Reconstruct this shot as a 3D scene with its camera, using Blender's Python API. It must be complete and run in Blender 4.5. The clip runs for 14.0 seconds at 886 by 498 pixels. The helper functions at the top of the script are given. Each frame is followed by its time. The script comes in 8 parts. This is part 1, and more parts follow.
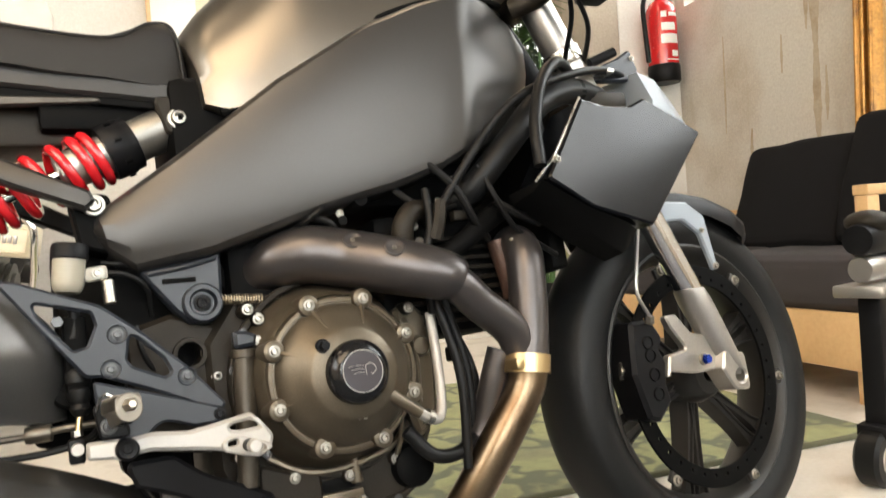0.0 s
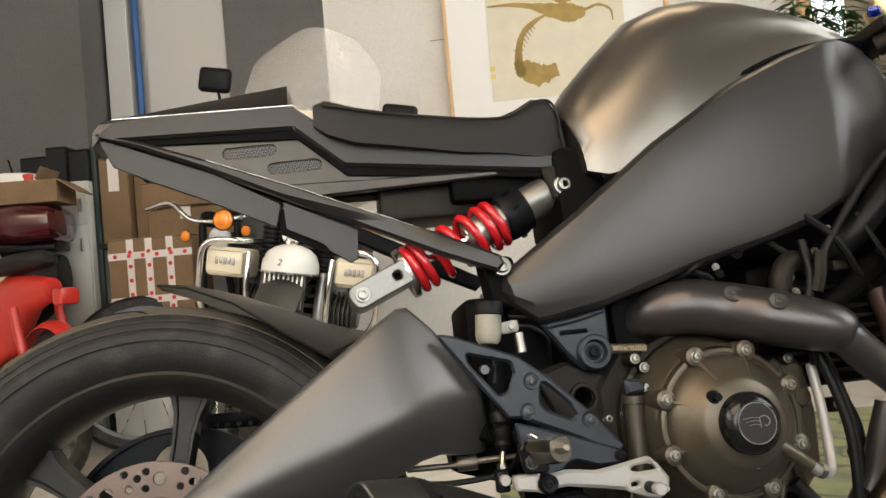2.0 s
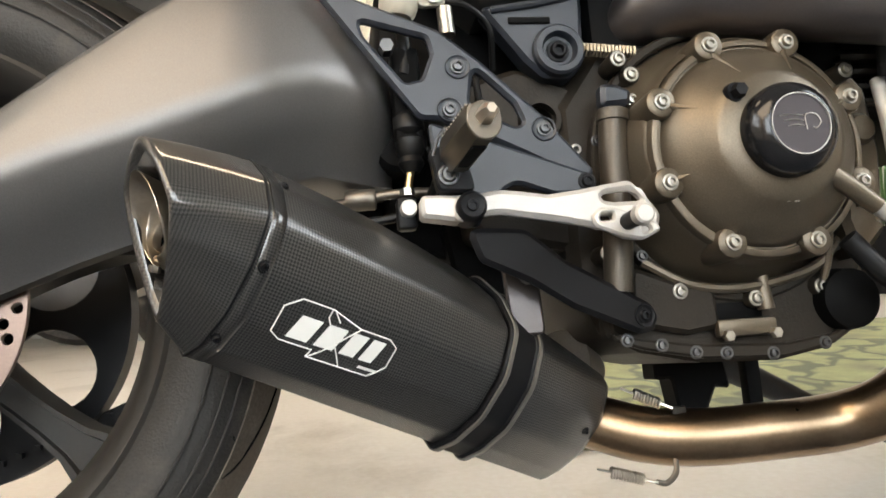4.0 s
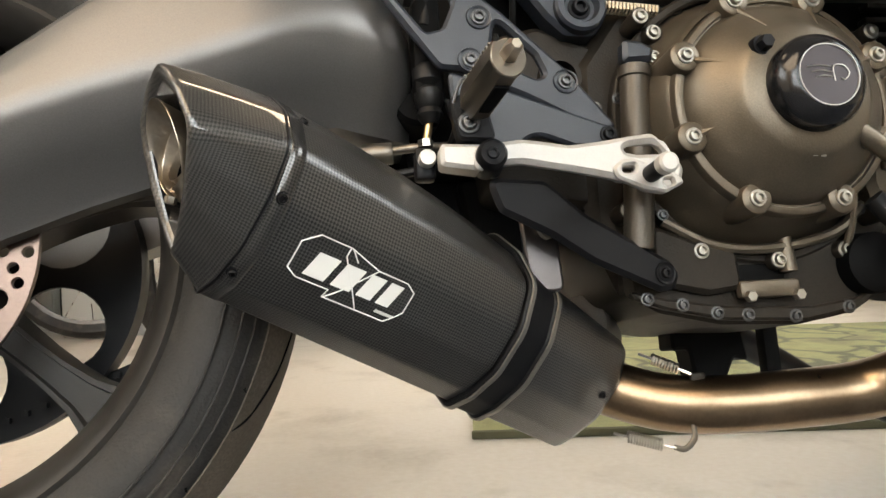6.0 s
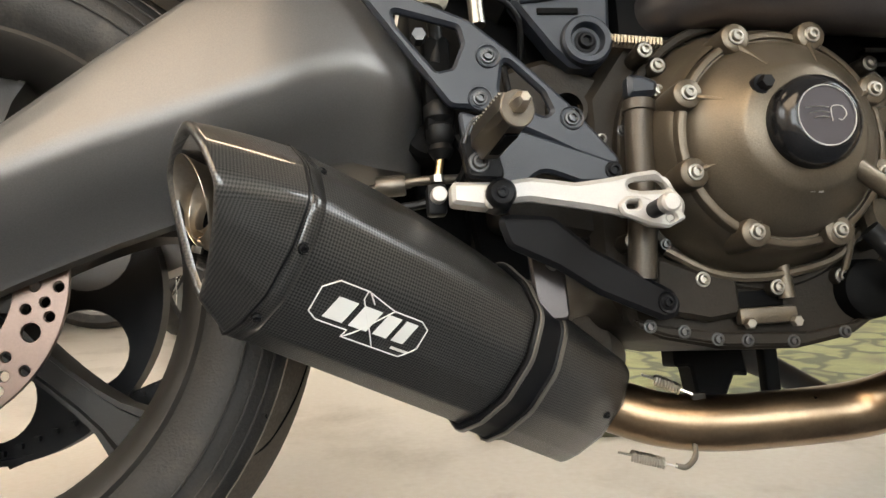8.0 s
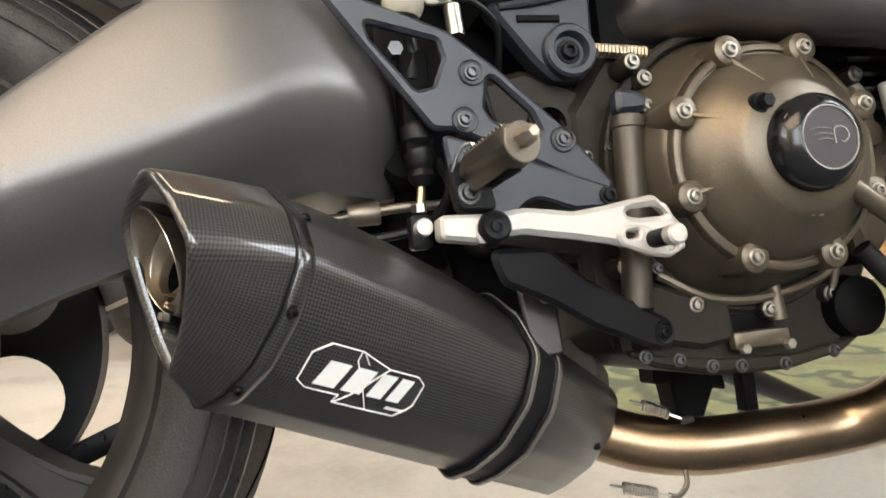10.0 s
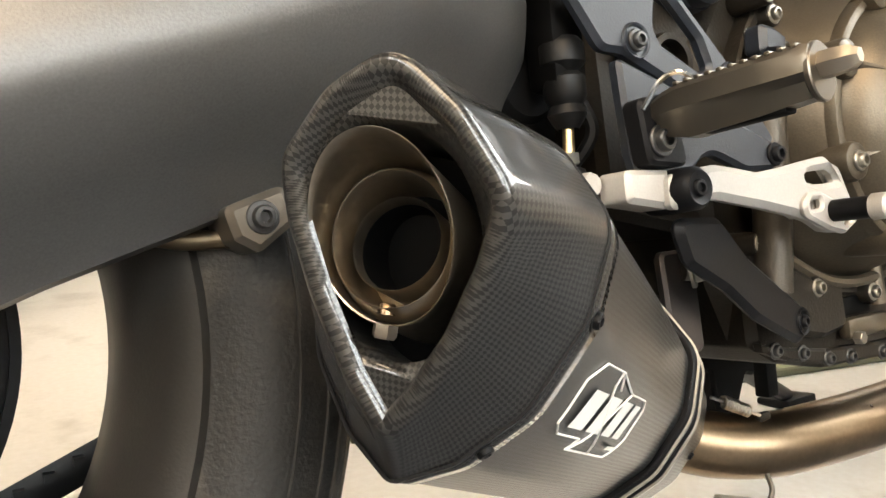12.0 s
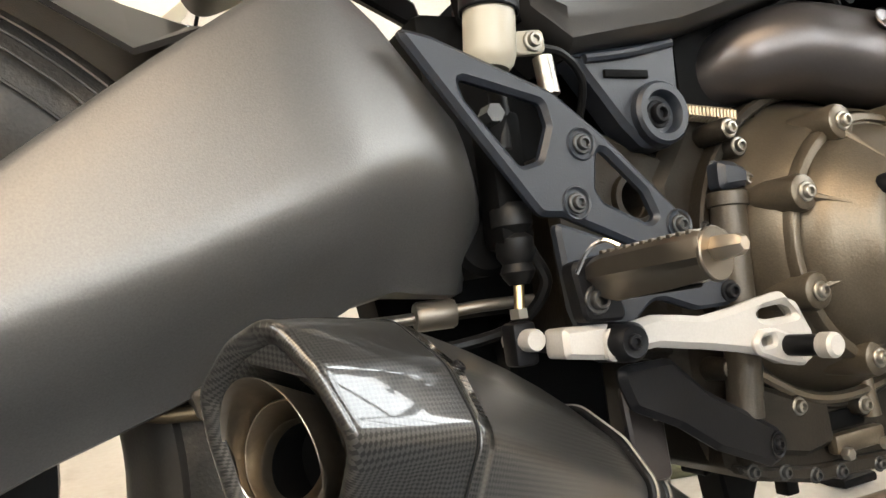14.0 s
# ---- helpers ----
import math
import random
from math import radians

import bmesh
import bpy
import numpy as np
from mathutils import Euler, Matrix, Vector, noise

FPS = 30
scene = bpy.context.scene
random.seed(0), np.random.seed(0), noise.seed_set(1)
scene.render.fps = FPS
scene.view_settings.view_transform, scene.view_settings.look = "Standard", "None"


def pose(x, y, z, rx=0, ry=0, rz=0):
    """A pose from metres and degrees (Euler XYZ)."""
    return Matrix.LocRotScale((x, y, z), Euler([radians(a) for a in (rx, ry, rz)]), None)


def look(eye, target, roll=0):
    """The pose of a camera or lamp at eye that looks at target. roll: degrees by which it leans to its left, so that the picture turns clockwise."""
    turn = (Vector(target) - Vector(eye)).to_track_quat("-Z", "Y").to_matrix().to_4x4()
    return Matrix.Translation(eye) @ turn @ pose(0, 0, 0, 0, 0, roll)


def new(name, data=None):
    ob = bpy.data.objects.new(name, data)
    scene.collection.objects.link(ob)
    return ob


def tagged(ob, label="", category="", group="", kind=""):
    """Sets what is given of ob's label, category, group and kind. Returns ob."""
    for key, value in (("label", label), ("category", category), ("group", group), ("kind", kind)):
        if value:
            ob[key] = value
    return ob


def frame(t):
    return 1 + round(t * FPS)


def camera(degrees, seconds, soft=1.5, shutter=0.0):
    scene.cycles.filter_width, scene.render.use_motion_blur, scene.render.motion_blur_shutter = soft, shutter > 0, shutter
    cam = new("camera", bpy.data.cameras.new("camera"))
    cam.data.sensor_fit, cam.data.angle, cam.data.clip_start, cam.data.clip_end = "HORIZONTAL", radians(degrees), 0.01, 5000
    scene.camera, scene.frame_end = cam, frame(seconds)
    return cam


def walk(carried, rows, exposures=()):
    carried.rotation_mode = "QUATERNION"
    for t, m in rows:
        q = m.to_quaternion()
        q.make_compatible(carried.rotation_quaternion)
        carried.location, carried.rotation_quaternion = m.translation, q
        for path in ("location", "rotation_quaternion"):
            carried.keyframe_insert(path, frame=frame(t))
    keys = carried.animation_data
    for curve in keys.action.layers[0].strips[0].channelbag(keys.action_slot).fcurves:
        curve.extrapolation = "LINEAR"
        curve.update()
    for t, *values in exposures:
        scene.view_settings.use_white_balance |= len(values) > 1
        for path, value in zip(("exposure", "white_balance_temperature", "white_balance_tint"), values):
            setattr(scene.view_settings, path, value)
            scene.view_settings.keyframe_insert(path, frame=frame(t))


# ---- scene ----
cam = camera(60.4, 14.0, shutter=0.12)
PATH = [
    (0, (-0.316, -0.803, 0.562), (0.629, 0.96, 0.536), -4.1),
    (0.5, (-0.313, -0.789, 0.672), (0.628, 0.968, 0.829), -4.0),
    (1, (-0.34, -0.796, 0.656), (0.529, 0.997, 0.831), -4.7),
    (1.5, (-0.415, -0.814, 0.628), (0.162, 1.097, 0.755), -5.1),
    (2, (-0.484, -0.834, 0.627), (-0.172, 1.14, 0.69), -5.0),
    (2.5, (-0.465, -0.801, 0.597), (-0.228, 1.184, 0.62), -6.6),
    (3, (-0.424, -0.717, 0.537), (-0.215, 1.271, 0.577), -5.6),
    (3.5, (-0.375, -0.591, 0.457), (-0.156, 1.397, 0.502), -3.3),
    (4, (-0.354, -0.528, 0.351), (-0.059, 1.45, 0.312), -2.9),
    (4.2, (-0.36, -0.519, 0.338), (-0.046, 1.455, 0.257), -2.3),
    (6.5, (-0.369, -0.516, 0.304), (-0.099, 1.466, 0.305), -1.6),
    (7, (-0.374, -0.517, 0.308), (-0.107, 1.465, 0.283), -0.9),
    (7.5, (-0.374, -0.534, 0.325), (-0.117, 1.448, 0.27), -1.2),
    (7.7, (-0.372, -0.54, 0.339), (-0.116, 1.443, 0.283), -1.8),
    (9.8, (-0.385, -0.515, 0.369), (-0.008, 1.439, 0.17), -3.6),
    (10, (-0.413, -0.474, 0.399), (0.071, 1.46, 0.245), -3.5),
    (10.5, (-0.512, -0.318, 0.458), (0.199, 1.539, 0.243), -1.1),
    (11, (-0.554, -0.223, 0.446), (0.535, 1.447, 0.281), -0.6),
    (11.5, (-0.569, -0.232, 0.4), (0.525, 1.428, 0.186), 0.1),
    (12, (-0.568, -0.231, 0.395), (0.482, 1.449, 0.12), -0.3),
    (12.5, (-0.567, -0.233, 0.403), (0.465, 1.459, 0.136), -1.1),
    (13, (-0.557, -0.24, 0.417), (0.461, 1.466, 0.185), -2.2),
    (13.5, (-0.532, -0.273, 0.448), (0.414, 1.479, 0.262), -3.1),
    (14, (-0.52, -0.303, 0.464), (0.328, 1.5, 0.3), -2.9),
]
walk(cam, [(t, look(eye, target, roll)) for t, eye, target, roll in PATH],
     [(0.0, 0.0, 6950, 10), (0.5, -0.68, 5800, 10), (1.0, -0.72, 6350, 10), (1.5, -0.7, 6750, 10), (2.5, -0.55, 6650, 10), (3.0, -0.33, 6600, 10), (3.5, 0.0, 6500, 10), (4.0, 0.15, 6600, 10), (7.0, 0.02, 6850, 10), (10.0, 0.2, 6600, 10), (11.0, 0.36, 6850, 10), (12.0, 0.4, 6950, 10), (13.0, 0.4, 7150, 10), (14.0, 0.24, 6800, 10)])

# ---- world and light ----
world = bpy.data.worlds.new("world")
scene.world = world
world.use_nodes = True
wn = world.node_tree.nodes
sky = wn.new("ShaderNodeTexSky")
sky.sky_type, sky.sun_disc = "NISHITA", False
sky.sun_elevation, sky.sun_rotation = radians(45), radians(60)
world.node_tree.links.new(sky.outputs[0], wn["Background"].inputs[0])
wn["Background"].inputs[1].default_value = 0.12


def lamp(name, kind, m, energy, colour, size=0.5, size_y=None):
    d = bpy.data.lights.new(name, kind)
    d.energy, d.color = energy, colour
    if kind == "AREA":
        d.shape, d.size, d.size_y = "RECTANGLE", size, size_y or size
    ob = new(name, d)
    ob.matrix_world = m
    return ob

# ---- materials ----
def material(name, base, rough=0.5, metal=0.0, vary=0.15, scale=6.0, grain=0.0, grain_scale=400.0, bump=0.0, coat=0.0, dirt=None, dirt_scale=3.0, rough_vary=0.08, gloss=0.5):
    """A plain surface with two scales of variation: broad stains and fine grain."""
    m = bpy.data.materials.new(name)
    m.use_nodes = True
    t = m.node_tree
    n, l = t.nodes, t.links
    b = n["Principled BSDF"]
    b.inputs["Metallic"].default_value = metal
    b.inputs["Coat Weight"].default_value = coat
    b.inputs["Specular IOR Level"].default_value = gloss
    b.inputs["Coat Roughness"].default_value = 0.08
    co = n.new("ShaderNodeTexCoord")
    big = n.new("ShaderNodeTexNoise")
    big.inputs["Scale"].default_value, big.inputs["Detail"].default_value = scale, 6
    l.new(co.outputs["Object"], big.inputs["Vector"])
    fine = n.new("ShaderNodeTexNoise")
    fine.inputs["Scale"].default_value, fine.inputs["Detail"].default_value = grain_scale, 2
    l.new(co.outputs["Object"], fine.inputs["Vector"])
    mix = n.new("ShaderNodeMix")
    mix.data_type = "RGBA"
    mix.inputs["A"].default_value = (*[c * (1 - vary) for c in base], 1)
    mix.inputs["B"].default_value = (*[min(1, c * (1 + vary)) for c in base], 1)
    l.new(big.outputs["Fac"], mix.inputs["Factor"])
    col = mix.outputs["Result"]
    if dirt:
        sp = n.new("ShaderNodeTexNoise")
        sp.inputs["Scale"].default_value, sp.inputs["Detail"].default_value = dirt_scale, 9
        l.new(co.outputs["Object"], sp.inputs["Vector"])
        ramp = n.new("ShaderNodeMapRange")
        ramp.inputs["From Min"].default_value, ramp.inputs["From Max"].default_value = 0.52, 0.72
        l.new(sp.outputs["Fac"], ramp.inputs["Value"])
        mx = n.new("ShaderNodeMix")
        mx.data_type = "RGBA"
        l.new(ramp.outputs["Result"], mx.inputs["Factor"])
        l.new(col, mx.inputs["A"])
        mx.inputs["B"].default_value = (*dirt, 1)
        col = mx.outputs["Result"]
    if grain:
        g = n.new("ShaderNodeMix")
        g.data_type, g.blend_type = "RGBA", "OVERLAY"
        g.inputs["Factor"].default_value = grain
        l.new(col, g.inputs["A"])
        l.new(fine.outputs["Fac"], g.inputs["B"])
        col = g.outputs["Result"]
    l.new(col, b.inputs["Base Color"])
    rr = n.new("ShaderNodeMapRange")
    rr.inputs["To Min"].default_value, rr.inputs["To Max"].default_value = max(0.02, rough - rough_vary), min(1, rough + rough_vary)
    l.new(big.outputs["Fac"], rr.inputs["Value"])
    l.new(rr.outputs["Result"], b.inputs["Roughness"])
    if bump:
        bp = n.new("ShaderNodeBump")
        bp.inputs["Strength"].default_value, bp.inputs["Distance"].default_value = bump, 0.0008
        l.new(fine.outputs["Fac"], bp.inputs["Height"])
        l.new(bp.outputs["Normal"], b.inputs["Normal"])
    return m


def carbon(name, cell, gloss, turn=0.0, contrast=1.0):
    """Twill carbon weave under clear lacquer."""
    m = bpy.data.materials.new(name)
    m.use_nodes = True
    t = m.node_tree
    n, l = t.nodes, t.links
    b = n["Principled BSDF"]
    uv = n.new("ShaderNodeTexCoord")
    mp = n.new("ShaderNodeMapping")
    mp.inputs["Rotation"].default_value = (0, 0, turn)
    l.new(uv.outputs["UV"], mp.inputs["Vector"])
    ck = n.new("ShaderNodeTexChecker")
    ck.inputs["Scale"].default_value = 1.0 / cell
    ck.inputs["Color1"].default_value, ck.inputs["Color2"].default_value = (0.013, 0.0125, 0.012, 1), (0.02 + 0.05 * contrast, 0.0195 + 0.048 * contrast, 0.0185 + 0.044 * contrast, 1)
    l.new(mp.outputs["Vector"], ck.inputs["Vector"])
    l.new(ck.outputs["Color"], b.inputs["Base Color"])
    rr = n.new("ShaderNodeMapRange")
    rr.inputs["To Min"].default_value, rr.inputs["To Max"].default_value = 0.42, 0.3
    l.new(ck.outputs["Fac"], rr.inputs["Value"])
    l.new(rr.outputs["Result"], b.inputs["Roughness"])
    bp = n.new("ShaderNodeBump")
    bp.inputs["Strength"].default_value, bp.inputs["Distance"].default_value = 0.5, 0.0005
    l.new(ck.outputs["Fac"], bp.inputs["Height"])
    l.new(bp.outputs["Normal"], b.inputs["Normal"])
    b.inputs["Metallic"].default_value = 0.5
    b.inputs["Coat Weight"].default_value = gloss
    b.inputs["Coat Roughness"].default_value = 0.035 if gloss > 0.75 else 0.27
    return m


def glowing(name, colour, strength):
    m = bpy.data.materials.new(name)
    m.use_nodes = True
    b = m.node_tree.nodes["Principled BSDF"]
    b.inputs["Base Color"].default_value = (*colour, 1)
    b.inputs["Emission Color"].default_value = (*colour, 1)
    b.inputs["Emission Strength"].default_value = strength
    return m


def glass(name, colour, rough=0.02, transmission=1.0):
    m = bpy.data.materials.new(name)
    m.use_nodes = True
    b = m.node_tree.nodes["Principled BSDF"]
    b.inputs["Base Color"].default_value = (*colour, 1)
    b.inputs["Roughness"].default_value = rough
    b.inputs["Transmission Weight"].default_value = transmission
    b.inputs["IOR"].default_value = 1.45
    return m


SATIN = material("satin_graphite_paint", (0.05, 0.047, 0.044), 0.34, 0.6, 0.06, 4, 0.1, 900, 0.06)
# same satin paint, lightened and warmed: lamp light put into the tank's colour
TANK_LIT = material("satin_graphite_paint_lit_warm", (0.2, 0.178, 0.15), 0.3, 0.88, 0.06, 4, 0.1, 900, 0.05)
BARE = material("brushed_dark_steel", (0.055, 0.049, 0.042), 0.34, 0.75, 0.25, 9, 0.15, 500, 0.1)
# darker than the rear tyre's rubber, without its brown spots
FRONT_RUBBER = material("darker_front_tyre_rubber", (0.006, 0.006, 0.006), 0.5, 0.0, 0.25, 6, 0.3, 300, 0.3, gloss=0.25)
TAILP = material("dark_folded_steel_paint", (0.024, 0.022, 0.02), 0.36, 0.4, 0.12, 7, 0.15, 700, 0.08)
CLEVIS = material("machined_grey_alloy", (0.22, 0.21, 0.19), 0.4, 0.85, 0.12, 20, 0.15, 500)
ARM = material("satin_grey_powder_coat", (0.13, 0.125, 0.12), 0.43, 0.72, 0.08, 5, 0.2, 900, 0.12)
BLACK = material("black_satin_metal", (0.0055, 0.0055, 0.0062), 0.42, 0.0, 0.2, 8, 0.1, 500, 0.1, gloss=0.14)
PLATE = material("blue_black_powder_coat", (0.013, 0.016, 0.022), 0.4, 0.0, 0.1, 8, 0.2, 900, 0.15, gloss=0.5)
POD = material("gloss_black_side_pod", (0.003, 0.0035, 0.0045), 0.2, 0.0, 0.1, 5, 0.0, gloss=0.26)
# near black for dark parts, and for shade drawn into gaps
DEEP = material("black_parts_and_shade", (0.0025, 0.0025, 0.0025), 0.6, 0.0, 0.4, 15, 0.2, 200, gloss=0.06)
RUBBER = material("tyre_rubber", (0.014, 0.0132, 0.0122), 0.58, 0.0, 0.35, 14, 0.55, 420, 0.6, dirt=(0.05, 0.043, 0.036), dirt_scale=22, gloss=0.35)
HOSE = material("rubber_hose", (0.005, 0.005, 0.005), 0.45, 0.0, 0.2, 9, gloss=0.2)
SEAT = material("charcoal_seat_vinyl", (0.017, 0.0155, 0.0145), 0.55, 0.0, 0.12, 9, 0.3, 1200, 0.4, gloss=0.25)
TREAD = material("dusty_worn_tread", (0.085, 0.071, 0.056), 0.75, 0.0, 0.3, 18, 0.45, 350, 0.5, dirt=(0.115, 0.098, 0.08), dirt_scale=16, gloss=0.2)
RIM = material("grey_cast_wheel", (0.022, 0.02, 0.0178), 0.45, 0.1, 0.15, 8, 0.2, 500, 0.15, gloss=0.3)
CASE = material("bronze_grey_engine_case", (0.105, 0.085, 0.06), 0.36, 0.65, 0.12, 7, 0.25, 700, 0.2, dirt=(0.065, 0.052, 0.037), dirt_scale=6)
CASE_MID = material("brown_grey_engine_tube", (0.058, 0.048, 0.036), 0.42, 0.5, 0.15, 9, 0.25, 600, 0.25)
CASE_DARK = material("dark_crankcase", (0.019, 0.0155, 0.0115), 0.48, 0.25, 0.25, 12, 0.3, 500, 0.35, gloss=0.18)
STEEL = material("brushed_steel", (0.55, 0.52, 0.47), 0.28, 1.0, 0.12, 20, 0.1, 600)
BOLT = material("zinc_bolt", (0.34, 0.32, 0.28), 0.36, 1.0, 0.25, 60)
DIM_BOLT = material("dull_dark_bolt", (0.09, 0.09, 0.09), 0.38, 0.9, 0.2, 60)
DULL = material("dull_grey_coupling", (0.16, 0.14, 0.115), 0.42, 0.8, 0.15, 40)
RUSTY = material("brownish_spring_wire", (0.34, 0.28, 0.2), 0.4, 0.8, 0.25, 60)
ALU = material("anodised_aluminium", (0.42, 0.4, 0.37), 0.38, 0.9, 0.1, 12, 0.15, 500)
SILVER = material("silver_lever", (0.42, 0.4, 0.37), 0.45, 0.35, 0.06, 14, 0.08, 800)
CHROME = material("polished_chrome", (0.75, 0.75, 0.75), 0.12, 1.0, 0.05, 9)
TITAN = material("coated_exhaust_shield", (0.078, 0.07, 0.068), 0.32, 0.75, 0.12, 7, 0.1, 500)
HEAT = material("heat_tinted_steel", (0.23, 0.165, 0.105), 0.3, 1.0, 0.35, 14, 0.15, 300, dirt=(0.12, 0.075, 0.045), dirt_scale=8)
TIP = material("brushed_titanium_outlet", (0.42, 0.37, 0.3), 0.32, 1.0, 0.1, 16, 0.15, 300)
SOOT = material("sooty_pipe", (0.1, 0.075, 0.045), 0.45, 0.8, 0.3, 25)
RED = material("red_spring", (0.55, 0.012, 0.018), 0.22, 0.0, 0.06, 9, coat=0.6)
DISC = material("drilled_disc_steel", (0.13, 0.094, 0.078), 0.3, 0.9, 0.15, 9, 0.15, 500)
MILKY = material("milky_plastic", (0.3, 0.275, 0.22), 0.35, 0.0, 0.1, 20)
CREAM_OLD = material("old_ivory_paint", (0.72, 0.64, 0.48), 0.4, 0.0, 0.08, 8)
WHITEP = material("white_gloss_plastic", (0.8, 0.78, 0.73), 0.25, 0.0, 0.04, 6)
ORANGE = material("orange_lens", (0.85, 0.25, 0.02), 0.2, 0.0, 0.1, 30, coat=0.5)
BRASS = material("gold_zinc_clamp", (0.6, 0.45, 0.24), 0.35, 1.0, 0.2, 30)
REDP = material("red_paint", (0.55, 0.03, 0.02), 0.35, 0.0, 0.1, 8, coat=0.3)
PEG_END = material("rubbed_bright_aluminium", (0.5, 0.44, 0.36), 0.3, 0.95, 0.15, 40)
PEG = material("worn_peg_aluminium", (0.17, 0.148, 0.12), 0.32, 0.9, 0.25, 30)
WHITE_INK = material("white_print", (0.75, 0.74, 0.7), 0.5, 0.0, 0.04, 20)
RED_INK = material("red_print", (0.6, 0.04, 0.04), 0.5, 0.0, 0.04, 20)
CARBON = carbon("carbon_body_matt", 0.0017, 0.7, 0.75, 0.8)
CARBON_GLOSS = carbon("carbon_cap_gloss", 0.0015, 1.0, 0.75, 0.5)
BLUE_ANOD = material("blue_anodised", (0.02, 0.06, 0.45), 0.3, 0.8, 0.1, 20)
GREY_NOSE = material("pale_grey_cowl", (0.27, 0.3, 0.33), 0.36, 0.0, 0.05, 6)

# ---- building helpers ----
from mathutils.geometry import tessellate_polygon

TAU = 2 * math.pi


def part(name, bm, material, parent=None, label="", smooth=38, m=None):
    """Links a bmesh as one mesh object under a thing or a part."""
    bmesh.ops.remove_doubles(bm, verts=bm.verts, dist=1e-6)
    bmesh.ops.recalc_face_normals(bm, faces=bm.faces)
    me = bpy.data.meshes.new(name)
    if m is not None:
        bm.transform(m)
    bm.to_mesh(me)
    bm.free()
    me.materials.append(material)
    if smooth:
        me.shade_smooth()
        me.set_sharp_from_angle(angle=radians(smooth))
    ob = new(name, me)
    if parent:
        ob.parent = parent
    return tagged(ob, label)


def share(name, me, parent, m, label=""):
    """One more object on a mesh that is there already."""
    ob = new(name, me)
    ob.parent = parent
    ob.matrix_basis = m
    return tagged(ob, label)


def rounded(pts, r, n=4):
    """A closed outline with its corners rounded; r: one radius or one a corner."""
    out = []
    k = len(pts)
    for i in range(k):
        p0, p, p1 = Vector(pts[i - 1]), Vector(pts[i]), Vector(pts[(i + 1) % k])
        ri = r[i] if isinstance(r, (list, tuple)) else r
        a, b = (p0 - p), (p1 - p)
        la, lb = a.length, b.length
        if ri <= 0 or la < 1e-6 or lb < 1e-6:
            out.append((p.x, p.y))
            continue
        ang = a.angle(b)
        d = min(ri / max(math.tan(ang / 2), 1e-3), la * 0.45, lb * 0.45)
        s, e = p + a.normalized() * d, p + b.normalized() * d
        for j in range(n + 1):
            t = j / n
            q = s * (1 - t) ** 2 + p * 2 * t * (1 - t) + e * t * t
            out.append((q.x, q.y))
    return out


def area2(pts):
    return sum(pts[i - 1][0] * pts[i][1] - pts[i][0] * pts[i - 1][1] for i in range(len(pts)))


def inset(pts, d):
    """An outline moved inwards by d (outwards where d is negative)."""
    sgn = 1 if area2(pts) > 0 else -1
    k = len(pts)
    out = []
    for i in range(k):
        p0, p, p1 = Vector(pts[i - 1]), Vector(pts[i]), Vector(pts[(i + 1) % k])
        a, b = (p - p0), (p1 - p)
        a = a.normalized() if a.length > 1e-9 else b.normalized()
        b = b.normalized() if b.length > 1e-9 else a
        na, nb = Vector((-a.y, a.x)) * sgn, Vector((-b.y, b.x)) * sgn
        nn = na + nb
        nn = nn.normalized() if nn.length > 1e-6 else na
        out.append((p.x + nn.x * d / max(0.5, nn.dot(na)), p.y + nn.y * d / max(0.5, nn.dot(na))))
    return out


def plate(outline, y0, y1, c=0.0015, holes=(), warp=None):
    """A plate in the x-z plane from depth y0 (front) to y1, edges chamfered by c, with holes. warp(x, z): added depth."""
    bm = bmesh.new()
    w = warp or (lambda x, z: 0.0)
    loops = [(outline, 1)] + [(h, -1) for h in holes]
    s = 1 if y1 > y0 else -1
    caps = {0: [], 1: []}
    for pts, sg in loops:
        inn = inset(pts, c * sg)
        rings = []
        for q, y in ((inn, y0), (pts, y0 + s * c), (pts, y1 - s * c), (inn, y1)):
            rings.append([bm.verts.new((x, y + w(x, z), z)) for x, z in q])
        for k in range(3):
            a, b = rings[k], rings[k + 1]
            for i in range(len(pts)):
                j = (i + 1) % len(pts)
                bm.faces.new((a[i], a[j], b[j], b[i]))
        caps[0].append(rings[0]), caps[1].append(rings[3])
    for k in (0, 1):
        flat = [v for ring in caps[k] for v in ring]
        for tri in tessellate_polygon([[Vector((v.co.x, v.co.z, 0)) for v in ring] for ring in caps[k]]):
            try:
                bm.faces.new([flat[i] for i in tri])
            except ValueError:
                pass
    return bm


def smooth_path(pts, n=8):
    """Points of a curve that glides through the ones given."""
    p = [Vector(q) for q in pts]
    if len(p) < 3:
        return p
    p = [2 * p[0] - p[1]] + p + [2 * p[-1] - p[-2]]
    out = []
    for i in range(1, len(p) - 2):
        for k in range(n):
            t = k / n
            a, b, c, d = p[i - 1], p[i], p[i + 1], p[i + 2]
            out.append(0.5 * ((2 * b) + (c - a) * t + (2 * a - 5 * b + 4 * c - d) * t * t + (3 * b - a - 3 * c + d) * t ** 3))
    return out + [p[-2]]


